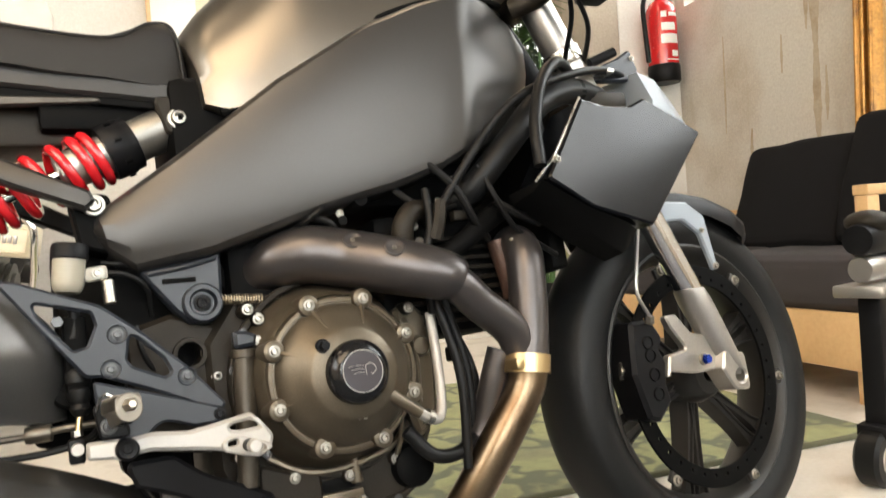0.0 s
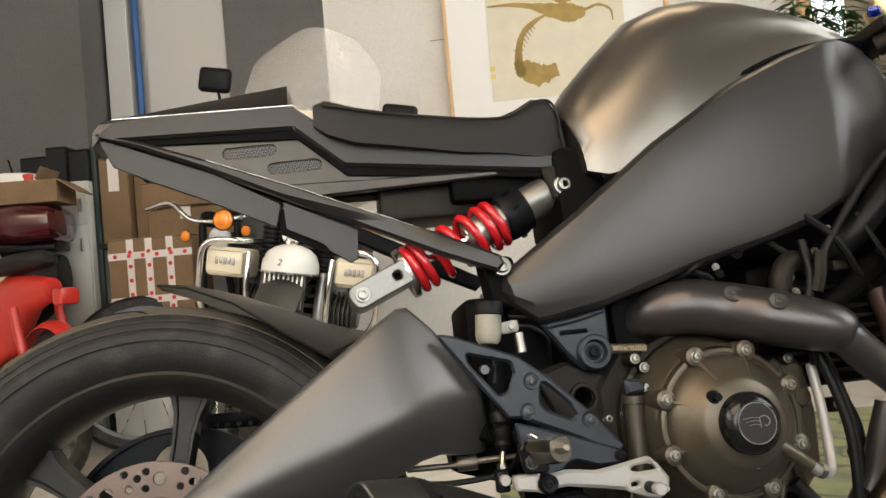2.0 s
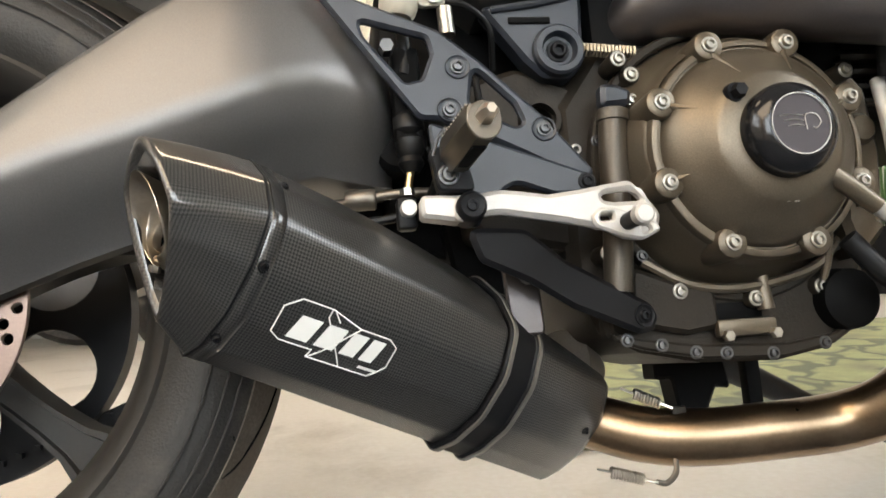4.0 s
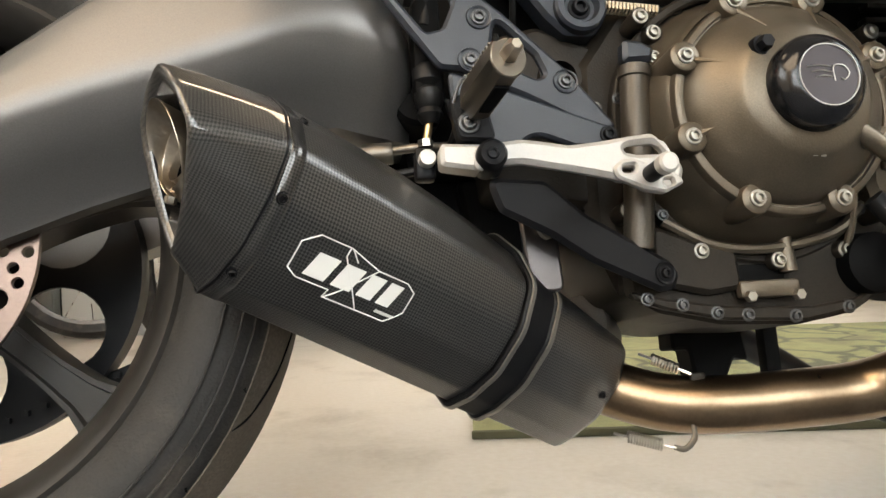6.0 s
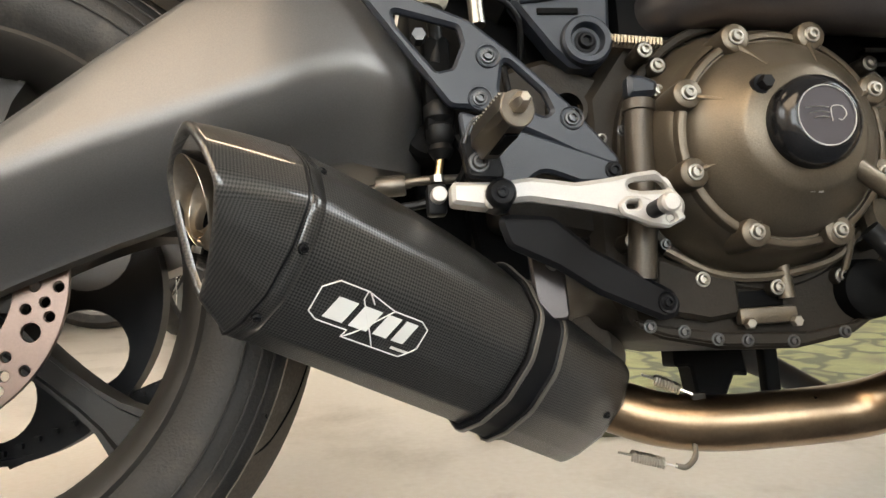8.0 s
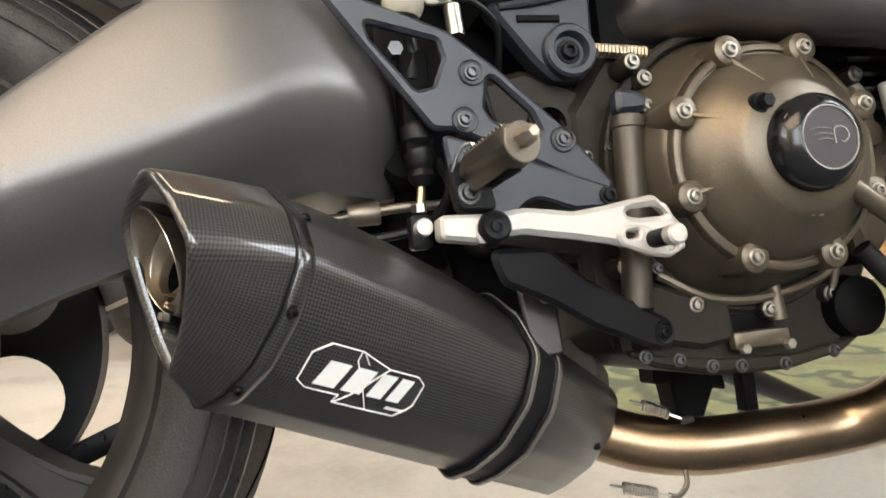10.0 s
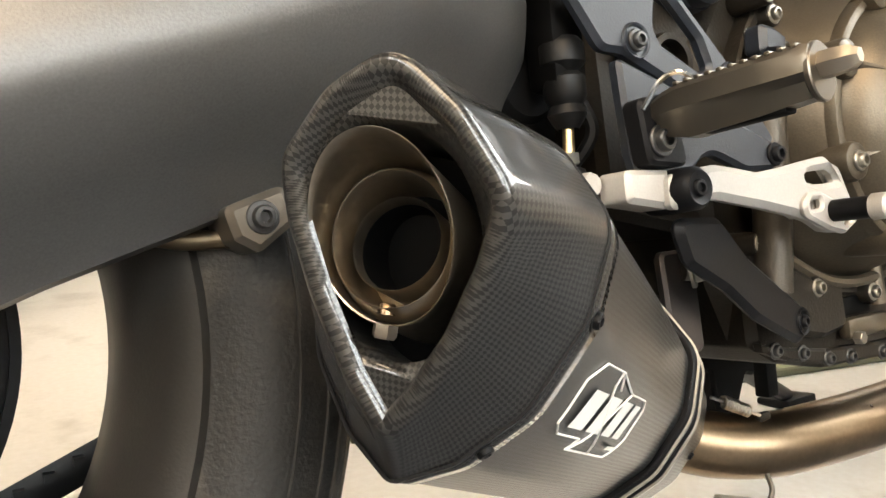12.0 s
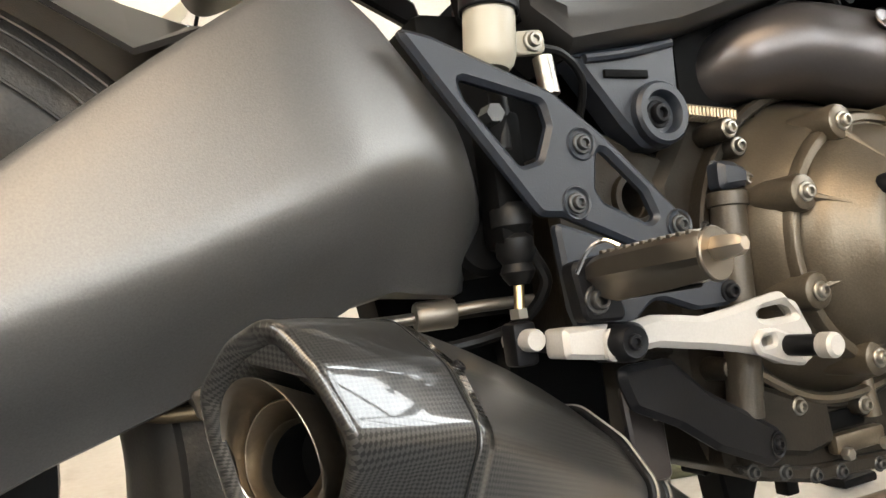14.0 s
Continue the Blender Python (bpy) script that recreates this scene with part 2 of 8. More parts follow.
def tube(pts, r, seg=14, n=8, caps=True, smooth=True, squash=None):
    """A round bar or pipe along a path; r: one radius, or one at each point given."""
    path = smooth_path(pts, n) if smooth else [Vector(q) for q in pts]
    if isinstance(r, (list, tuple)):
        rr = []
        for i in range(len(path)):
            u = i * (len(r) - 1) / (len(path) - 1)
            k = min(int(u), len(r) - 2)
            rr.append(r[k] * (1 - u + k) + r[k + 1] * (u - k))
    else:
        rr = [r] * len(path)
    bm = bmesh.new()
    rings = []
    side = None
    for i, p in enumerate(path):
        d = (path[min(i + 1, len(path) - 1)] - path[max(i - 1, 0)]).normalized()
        if side is None:
            side = d.cross(Vector((0.3, 1, 0.2))).normalized()
        side = (side - d * side.dot(d)).normalized()
        up = d.cross(side)
        sq = squash or (1, 1)
        rings.append([bm.verts.new(p + rr[i] * (sq[0] * math.cos(a) * side + sq[1] * math.sin(a) * up)) for a in [TAU * k / seg for k in range(seg)]])
    for a, b in zip(rings, rings[1:]):
        for i in range(seg):
            bm.faces.new((a[i], a[(i + 1) % seg], b[(i + 1) % seg], b[i]))
    if caps:
        bm.faces.new(rings[0]), bm.faces.new(rings[-1])
    return bm


def lathe(profile, seg=32, m=None, closed=False, arc=TAU):
    """A turned shape round the local z axis from (radius, height) pairs."""
    bm = bmesh.new()
    full = arc > TAU - 1e-6
    N = seg if full else seg + 1
    rings = []
    for r, h in profile:
        if r < 1e-6:
            rings.append([bm.verts.new((0, 0, h))] * N)
        else:
            rings.append([bm.verts.new((r * math.cos(arc * k / seg), r * math.sin(arc * k / seg), h)) for k in range(N)])
    pairs = list(zip(rings, rings[1:])) + ([(rings[-1], rings[0])] if closed else [])
    for a, b in pairs:
        for i in range(seg):
            j = (i + 1) % N
            f = [a[i], a[j], b[j], b[i]]
            f = list(dict.fromkeys(f))
            if len(f) > 2:
                try:
                    bm.faces.new(f)
                except ValueError:
                    pass
    if m is not None:
        bm.transform(m)
    return bm


def loft(rings, closed=True, caps=True):
    """A skin over rings of equal length."""
    bm = bmesh.new()
    R = [[bm.verts.new(p) for p in ring] for ring in rings]
    n = len(R[0])
    for a, b in zip(R, R[1:]):
        for i in range(n if closed else n - 1):
            j = (i + 1) % n
            bm.faces.new((a[i], a[j], b[j], b[i]))
    if caps:
        bm.faces.new(R[0]), bm.faces.new(R[-1])
    return bm


def box(x0, x1, y0, y1, z0, z1, r=0.004, seg=2):
    bm = bmesh.new()
    bmesh.ops.create_cube(bm, size=1)
    bm.transform(Matrix.Translation(((x0 + x1) / 2, (y0 + y1) / 2, (z0 + z1) / 2)) @ Matrix.Diagonal((abs(x1 - x0), abs(y1 - y0), abs(z1 - z0), 1)))
    if r:
        bmesh.ops.bevel(bm, geom=bm.edges[:], offset=r, segments=seg, affect="EDGES", profile=0.5)
    return bm


def ball(c, r, sx=1, sy=1, sz=1, u=20, v=12):
    bm = bmesh.new()
    bmesh.ops.create_uvsphere(bm, u_segments=u, v_segments=v, radius=r)
    bm.transform(Matrix.Translation(c) @ Matrix.Diagonal((sx, sy, sz, 1)))
    return bm


def merge(*bms):
    """One bmesh out of several."""
    me = bpy.data.meshes.new("tmp")
    out = bmesh.new()
    for b in bms:
        b.to_mesh(me)
        b.free()
        out.from_mesh(me)
    bpy.data.meshes.remove(me)
    return out


def along(p, d, up=(0, 0, 1)):
    """A pose at p whose z axis points along d."""
    return Matrix.Translation(p) @ Vector(d).to_track_quat("Z", "Y").to_matrix().to_4x4()


OUT = (0, -1, 0)


def bolt_mesh():
    """A socket-head bolt of radius 1: a domed head with a six-sided recess, on a washer."""
    bm = lathe([(1.45, -0.25), (1.45, 0.0), (1.35, 0.12), (1.02, 0.14), (1.0, 0.62), (0.86, 0.82), (0.55, 0.85)], 18)
    hexa = [bm.verts.new((0.55 * math.cos(TAU * k / 18), 0.55 * math.sin(TAU * k / 18), 0.85)) for k in range(18)]
    low = [bm.verts.new((0.5 * math.cos(TAU * k / 18) * (1 if k % 3 else 0.82), 0.5 * math.sin(TAU * k / 18) * (1 if k % 3 else 0.82), 0.3)) for k in range(18)]
    for i in range(18):
        bm.faces.new((hexa[i], hexa[(i + 1) % 18], low[(i + 1) % 18], low[i]))
    bm.faces.new(low)
    bmesh.ops.remove_doubles(bm, verts=bm.verts, dist=1e-5)
    bmesh.ops.recalc_face_normals(bm, faces=bm.faces)
    me = bpy.data.meshes.new("bolt")
    bm.to_mesh(me)
    bm.free()
    me.shade_smooth()
    me.set_sharp_from_angle(angle=radians(35))
    return me


BOLT_ME = bolt_mesh()
BOLT_ME.materials.append(BOLT)
BLACK_BOLT_ME = BOLT_ME.copy()
BLACK_BOLT_ME.materials[0] = BLACK
DIM_BOLT_ME = BOLT_ME.copy()
DIM_BOLT_ME.materials[0] = DIM_BOLT


def bolt(parent, p, r=0.006, d=OUT, black=False, turn=0.3, dim=False):
    return share("bolt", BLACK_BOLT_ME if black else DIM_BOLT_ME if dim else BOLT_ME, parent, along(p, d) @ pose(0, 0, 0, 0, 0, turn * 57) @ Matrix.Scale(r * 0.85, 4))

# ---- the motorcycle ----
# Its own frame: x ahead, y to its far side, z up; the clutch cap is the origin.
LEAN = 9.8
YC = 0.20  # centre plane
bike = new("motorcycle")
bike.matrix_world = pose(0, 0, 0.42, -LEAN, 0, 0)
tagged(bike, "satin graphite naked sport motorcycle leaning on its side stand", "motorcycle")


def spar_section(U, Lw, y, r=0.02, depth=0.07):
    """One cross ring of the frame spar between its upper and lower edge."""
    (ux, uz), (lx, lz) = U, Lw
    h = math.hypot(ux - lx, uz - lz)
    f = min(0.45, r / h)
    out = []
    prof = [(0.0, depth), (0.0, 0.6 * r + 0.004), (0.12 * f, 0.42 * r), (0.42 * f, 0.13 * r), (f, 0.0), (0.33, -0.003), (0.5, -0.004), (0.67, -0.003), (1 - f, 0.0), (1 - 0.42 * f, 0.13 * r), (1 - 0.12 * f, 0.42 * r), (1.0, 0.6 * r + 0.004), (1.0, depth)]
    for v, dy in prof:
        out.append((ux + (lx - ux) * v, y + dy, uz + (lz - uz) * v))
    return out


SPAR = [((-0.257, 0.209), (-0.252, 0.190), 0.118, 0.012), ((-0.25, 0.22), (-0.24, 0.174), 0.103, 0.016), ((-0.236, 0.233), (-0.212, 0.150), 0.098, 0.02),
        ((-0.147, 0.294), (-0.131, 0.162), 0.084, 0.02), ((-0.033, 0.377), (0.007, 0.203), 0.062, 0.02), ((0.083, 0.447), (0.1, 0.224), 0.043, 0.02),
        ((0.165, 0.482), (0.165, 0.244), 0.033, 0.022), ((0.215, 0.497), (0.195, 0.260), 0.028, 0.022), ((0.23, 0.501), (0.203, 0.265), 0.0278, 0.022),
        ((0.25, 0.505), (0.222, 0.270), 0.034, 0.022), ((0.293, 0.505), (0.268, 0.287), 0.055, 0.02), ((0.345, 0.488), (0.318, 0.312), 0.083, 0.02), ((0.383, 0.462), (0.362, 0.352), 0.108, 0.018), ((0.395, 0.44), (0.385, 0.395), 0.13, 0.01)]
for sgn in (1, -1):
    rings = [spar_section(*s) for s in SPAR]
    if sgn < 0:
        rings = [[(x, 2 * YC - y, z) for x, y, z in r] for r in rings]
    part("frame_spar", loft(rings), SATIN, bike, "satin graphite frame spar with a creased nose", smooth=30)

# tank cover over the spars
TANK = [(-0.134, 0.43, 0.450, 0.072, 0.5), (-0.128, 0.352, 0.474, 0.098, 0.6), (-0.105, 0.342, 0.506, 0.110, 0.75), (-0.06, 0.35, 0.552, 0.118, 0.95), (0.0, 0.395, 0.606, 0.128, 1.0), (0.05, 0.425, 0.626, 0.135, 1.0), (0.1, 0.45, 0.631, 0.14, 1.0),
        (0.16, 0.475, 0.621, 0.142, 1.0), (0.21, 0.49, 0.604, 0.14, 1.0), (0.26, 0.5, 0.586, 0.132, 1.0), (0.31, 0.505, 0.566, 0.115, 1.0), (0.35, 0.51, 0.553, 0.09, 1.0), (0.368, 0.52, 0.545, 0.06, 1.0)]
rings = []
for x, zl, zt, hw, q in TANK:
    ring = []
    for k in range(25):
        a = math.pi * k / 24
        c, s = math.cos(a), math.sin(a)
        w = math.copysign(abs(c) ** 0.8, c)
        up = abs(s) ** 0.85
        scoop = 0.016 * math.exp(-((up - 0.42) / 0.2) ** 2) * max(0.0, min(1.0, (x - 0.02) / 0.1))
        ring.append((x + 0.018 * q * (1 - up) * (x < -0.05), YC - (hw - scoop) * w, zl + (zt - zl) * up))
    rings.append(ring)
part("tank_cover", loft(rings, closed=True), TANK_LIT, bike, "satin graphite tank cover with warm light put into its colour", smooth=60)
part("tank_seam", tube([(-0.1, 0.098, 0.338), (-0.06, 0.092, 0.352), (-0.02, 0.085, 0.387), (0.083, 0.07, 0.45), (0.185, 0.06, 0.49), (0.273, 0.065, 0.507), (0.34, 0.1, 0.52)], 0.006, 8), DEEP, bike, "black rubber seam strip")


# tail unit
def tail_y(x, z=0):
    return 0.13 + (-0.13 - x) * 0.062


seat_rows = [(-0.482, 0.455, 0.490, 0.055), (-0.465, 0.44, 0.496, 0.062), (-0.43, 0.425, 0.484, 0.066), (-0.37, 0.415, 0.470, 0.068), (-0.28, 0.4, 0.458, 0.069), (-0.225, 0.395, 0.454, 0.069), (-0.195, 0.39, 0.466, 0.069), (-0.168, 0.386, 0.482, 0.068), (-0.145, 0.384, 0.478, 0.066), (-0.132, 0.384, 0.455, 0.062), (-0.128, 0.386, 0.42, 0.06)]
rings = []
for x, z0, z1, hw in seat_rows:
    ring = []
    for y, t in ((-1, 0), (-1, 0.55), (-0.97, 0.78), (-0.88, 0.93), (-0.7, 0.985), (-0.3, 1.0), (0.3, 1.0), (0.7, 0.985), (0.88, 0.93), (0.97, 0.78), (1, 0.55), (1, 0)):
        ring.append((x, YC + hw * y, z0 + (z1 - z0) * t))
    rings.append(ring)
seat = part("seat", loft(rings), SEAT, bike, "charcoal vinyl solo seat with a raised front", smooth=50)
part("seat_piping", tube([(-0.47, 0.136, 0.482), (-0.37, 0.133, 0.462), (-0.225, 0.132, 0.447), (-0.168, 0.134, 0.470), (-0.14, 0.136, 0.462), (-0.133, 0.138, 0.40)], 0.0018, 6), SEAT, seat)

top_rail = rounded([(-0.776, 0.469), (-0.75, 0.490), (-0.507, 0.492), (-0.441, 0.433), (-0.128, 0.386), (-0.130, 0.362), (-0.445, 0.398), (-0.511, 0.457), (-0.752, 0.459)], 0.003, 2)
part("upper_rail", plate(top_rail, 0.0, 0.012, 0.004, warp=tail_y), TAILP, bike, "dark grey folded-metal tail rail")
# dark strip put in for the shade below the upper rail
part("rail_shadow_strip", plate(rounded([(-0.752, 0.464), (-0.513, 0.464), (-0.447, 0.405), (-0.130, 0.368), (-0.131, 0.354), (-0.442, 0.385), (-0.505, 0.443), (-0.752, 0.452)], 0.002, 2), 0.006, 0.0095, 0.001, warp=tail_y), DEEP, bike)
part("rail_front_block", box(-0.138, -0.116, 0.124, 0.15, 0.352, 0.396, 0.004), BLACK, bike)
panel = rounded([(-0.75, 0.462), (-0.512, 0.462), (-0.445, 0.402), (-0.24, 0.372), (-0.525, 0.366)], 0.002, 2)


def slot(cx, cz, w, h, tilt):
    pts = []
    for k in range(16):
        a = TAU * k / 16
        x, z = (w / 2 - h / 2) * (1 if math.cos(a) > 0 else -1) + h / 2 * math.cos(a), h / 2 * math.sin(a)
        pts.append((cx + x * math.cos(tilt) - z * math.sin(tilt), cz + x * math.sin(tilt) + z * math.cos(tilt)))
    return pts


slots = [(-0.572, 0.4315, 0.073, 0.0165, 0.02), (-0.512, 0.4055, 0.073, 0.0165, 0.02)]
side = part("side_panel", plate(panel, 0.010, 0.013, 0.0008, [slot(*s) for s in slots], tail_y), BARE, bike, "brushed dark steel side panel with two mesh slots")
for s in slots:
    mesh_bm = bmesh.new()
    cx, cz, w, h, tilt = s
    nx = int(w / 0.0046)
    for row in range(5):
        for k in range(nx + 1):
            x = -w / 2 + (k + 0.5 * (row % 2)) * w / nx
            z = -h / 2 + row * h / 4
            if abs(x) > w / 2 or (abs(x) > w / 2 - h / 2 and (abs(x) - w / 2 + h / 2) ** 2 + z * z > h * h / 3.2):
                continue
            X, Z = cx + x * math.cos(tilt) - z * math.sin(tilt), cz + x * math.sin(tilt) + z * math.cos(tilt)
            y = tail_y(X) + 0.0125
            for j in range(3):
                a = math.radians(90 + 120 * j + (180 if (k + row) % 2 else 0))
                dx, dz = 0.0028 * math.cos(a), 0.0028 * math.sin(a)
                px, pz = -dz * 0.22, dx * 0.22
                mesh_bm.faces.new([mesh_bm.verts.new(q) for q in ((X - px, y, Z - pz), (X + px, y, Z + pz), (X + dx + px, y, Z + dz + pz), (X + dx - px, y, Z + dz - pz))])
    ms = part("slot_mesh", mesh_bm, ARM, side, "perforated metal mesh")
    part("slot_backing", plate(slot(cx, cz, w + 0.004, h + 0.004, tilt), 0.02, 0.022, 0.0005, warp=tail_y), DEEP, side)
part("ledge_strip", plate(rounded([(-0.535, 0.379), (-0.236, 0.373), (-0.23, 0.366), (-0.515, 0.357)], 0.002, 2), 0.004, 0.016, 0.002, warp=tail_y), BARE, bike, "bent lower lip of the side panel")
def rail_y(x, z=0):
    """The lower rail follows the tail and swings outwards past the shock to its front mount."""
    return tail_y(x) if x < -0.5 else tail_y(-0.5) + (x + 0.5) / 0.23 * (0.098 - tail_y(-0.5))


low_rail = rounded([(-0.776, 0.471), (-0.714, 0.454), (-0.626, 0.420), (-0.52, 0.376), (-0.386, 0.311), (-0.327, 0.282), (-0.256, 0.244), (-0.252, 0.232), (-0.262, 0.222), (-0.33, 0.254), (-0.442, 0.313), (-0.532, 0.360), (-0.627, 0.406), (-0.714, 0.444), (-0.769, 0.465)], 0.002, 2)
part("lower_rail", plate(low_rail, -0.004, 0.014, 0.004, warp=rail_y), TAILP, bike, "dark grey folded-metal lower tail rail")
part("under_panel", plate(rounded([(-0.775, 0.468), (-0.753, 0.424), (-0.702, 0.398), (-0.637, 0.368), (-0.542, 0.320), (-0.534, 0.352), (-0.62, 0.402), (-0.714, 0.442)], 0.004, 2), 0.006, 0.010, 0.001, warp=tail_y), TAILP, bike, "dark grey undertail panel")
part("under_flap", plate(rounded([(-0.532, 0.355), (-0.530, 0.316), (-0.481, 0.290), (-0.474, 0.280), (-0.447, 0.262), (-0.437, 0.266), (-0.434, 0.307)], 0.002, 2), 0.004, 0.008, 0.001, warp=tail_y), TAILP, bike, "folded undertail flap")
# dark sheet that draws the shade in the gap round the flap
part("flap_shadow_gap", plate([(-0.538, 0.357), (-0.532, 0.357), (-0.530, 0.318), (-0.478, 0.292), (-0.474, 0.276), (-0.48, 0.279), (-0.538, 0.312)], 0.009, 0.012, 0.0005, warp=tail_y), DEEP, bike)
deck = []
for x, ze, zr in ((-0.778, 0.472, 0.482), (-0.77, 0.484, 0.497), (-0.7, 0.489, 0.511), (-0.56, 0.489, 0.534), (-0.516, 0.489, 0.541), (-0.508, 0.474, 0.510)):
    y = tail_y(x) + 0.001
    deck.append([(x, y, ze - 0.02), (x, y, ze), (x, (y + YC) / 2, (ze + zr) / 2 + 0.004), (x, YC, zr), (x, 2 * YC - (y + YC) / 2, (ze + zr) / 2 + 0.004), (x, 2 * YC - y, ze), (x, 2 * YC - y, ze - 0.02)])
part("tail_cowl", loft(deck), BARE, bike, "brushed grey peaked tail cowl", smooth=25)
for far_name, pts in (("far_upper_rail", top_rail), ("far_lower_rail", low_rail)):
    part(far_name.replace("far_", ""), plate(pts, 0.0, 0.012, 0.003, warp=lambda x, z: 2 * YC - tail_y(x) - 0.012), BLACK, bike)
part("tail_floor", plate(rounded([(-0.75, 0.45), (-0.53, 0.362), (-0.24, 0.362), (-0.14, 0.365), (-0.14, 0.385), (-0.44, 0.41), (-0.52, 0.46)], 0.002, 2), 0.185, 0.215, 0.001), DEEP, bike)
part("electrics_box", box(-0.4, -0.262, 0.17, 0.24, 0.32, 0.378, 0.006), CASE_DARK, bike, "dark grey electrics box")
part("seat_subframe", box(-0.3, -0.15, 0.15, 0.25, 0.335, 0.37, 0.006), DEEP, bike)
for p in ((-0.598, 0.3745), (-0.53, 0.347)):
    bolt(bike, (p[0], tail_y(p[0]) + 0.011, p[1]), 0.003)
part("bracket_lug", plate(rounded([(-0.175, 0.372), (-0.118, 0.37), (-0.128, 0.325), (-0.162, 0.322)], 0.008), 0.128, 0.15, 0.003), CASE_DARK, bike)
bolt(bike, (-0.147, 0.126, 0.341), 0.011)
bolt(bike, (-0.253, 0.108, 0.231), 0.0105)
part("frame_lug", plate(rounded([(-0.28, 0.25), (-0.235, 0.245), (-0.225, 0.17), (-0.27, 0.185)], 0.01), 0.116, 0.16, 0.003), DEEP, bike)

# bright strips put in for the highlights on the worn folded edges
for pts in ([(-0.752, 0.491), (-0.509, 0.4925)], [(-0.509, 0.4925), (-0.443, 0.4335), (-0.3, 0.412)]):
    part("worn_highlight_edge", tube([(x, tail_y(x) + 0.0035, z) for x, z in pts], 0.0009, 6, smooth=False), STEEL, bike, "bright strip for the highlight on a worn metal edge")
part("worn_highlight_edge", tube([(x, rail_y(x) - 0.0005, z + 0.0005) for x, z in ((-0.63, 0.4205), (-0.521, 0.375), (-0.387, 0.31), (-0.33, 0.281))], 0.0009, 6, smooth=False), STEEL, bike, "bright strip for the highlight on a worn metal edge")

# rear shock
S0, S1 = Vector((-0.4365, 0.175, 0.214)), Vector((-0.136, 0.157, 0.35))
sd = (S1 - S0).normalized()
sl = (S1 - S0).length
shock = part("shock_body", tube([S0 + sd * 0.17, S0 + sd * 0.235], 0.024, 20, smooth=False), ALU, bike, "silver monotube shock body")
SM = along(S0, sd)
part("clevis", plate(rounded([(-0.017, -0.017), (0.07, -0.017), (0.07, 0.017), (-0.017, 0.017)], [0.016, 0.003, 0.003, 0.016], 6), -0.04, 0.014, 0.002, [rounded([(0.047, -0.006), (0.059, -0.006), (0.059, 0.006), (0.047, 0.006)], 0.006)]), CLEVIS, shock, "machined grey lower clevis",
     m=Matrix.Translation(S0) @ Matrix.Rotation(-math.atan2(sd.z, sd.x), 4, "Y"))
part("clevis_core", box(S0.x + 0.038, S0.x + 0.055, 0.15, 0.17, S0.z + 0.012, S0.z + 0.034, 0.002), DEEP, shock)
part("spring_seat", lathe([(0.0, 0.066), (0.036, 0.066), (0.037, 0.07), (0.037, 0.074), (0.03, 0.077), (0.0, 0.077)], 28, SM), STEEL, shock)
part("shaft", lathe([(0.007, 0.07), (0.007, 0.17)], 14, SM), CHROME, shock, "chrome damper shaft")
part("bump_cup", lathe([(0.0, 0.168), (0.018, 0.168), (0.024, 0.178)], 20, SM), ALU, shock)
coil = []
turns = [(0.0, 0.078), (1.0, 0.089), (2.0, 0.106), (3.2, 0.142), (4.2, 0.172), (5.2, 0.196), (6.2, 0.21), (7.0, 0.222)]
for k in range(141):
    u = 7.0 * k / 140
    i = max(j for j in range(len(turns) - 1) if turns[j][0] <= u)
    f = (u - turns[i][0]) / (turns[i + 1][0] - turns[i][0])
    h = turns[i][1] * (1 - f) + turns[i + 1][1] * f
    coil.append(SM @ Vector((0.0315 * math.cos(TAU * u + 0.6), 0.0315 * math.sin(TAU * u + 0.6), h)))
part("spring", tube(coil, 0.0062, 10, smooth=False), RED, shock, "glossy red coil spring")
part("preload_collar", lathe([(0.0, 0.226), (0.034, 0.226), (0.035, 0.232), (0.035, 0.25), (0.033, 0.254), (0.033, 0.262), (0.026, 0.264), (0.0, 0.264)], 24, SM), BLACK, shock, "black notched preload collar")
for k in range(8):
    a = TAU * k / 8
    part("collar_notch", box(-0.003, 0.003, -0.0015, 0.0015, 0.238, 0.246, 0), DEEP, shock, m=SM @ pose(0, 0, 0, 0, 0, 45 * k) @ pose(0.035, 0, 0))
part("shock_head", lathe([(0.0, 0.262), (0.026, 0.262), (0.027, 0.266), (0.027, 0.3), (0.022, 0.304), (0.0, 0.304)], 24, SM), CLEVIS, shock, "silver upper shock head")
part("shock_eye", lathe([(0.012, -0.014), (0.014, -0.012), (0.014, 0.012), (0.012, 0.014)], 18, along(S1, OUT), closed=True), STEEL, shock)
bolt(shock, (S0.x, S0.y - 0.042, S0.z), 0.0085)

# swingarm
def arm_ring(x, zt, zr, zb, yt, yr, yb, back):
    yb, zb = yb + 0.034, zb - 0.007
    return [(x, back, zt - 0.012), (x, yt + 0.016, zt), (x, yt + 0.004, zt - 0.003), (x, yt, zt - 0.01), (x, yt * 0.6 + yr * 0.4, zt * 0.6 + zr * 0.4), (x, yr + 0.0015, zr + 0.014), (x, yr, zr + 0.003), (x, yr + 0.0022, zr - 0.009), (x, yr * 0.45 + yb * 0.55 - 0.001, zr * 0.45 + zb * 0.55), (x, yb, zb + 0.008), (x, yb + 0.003, zb + 0.002), (x, yb + 0.014, zb), (x, back, zb + 0.01)]


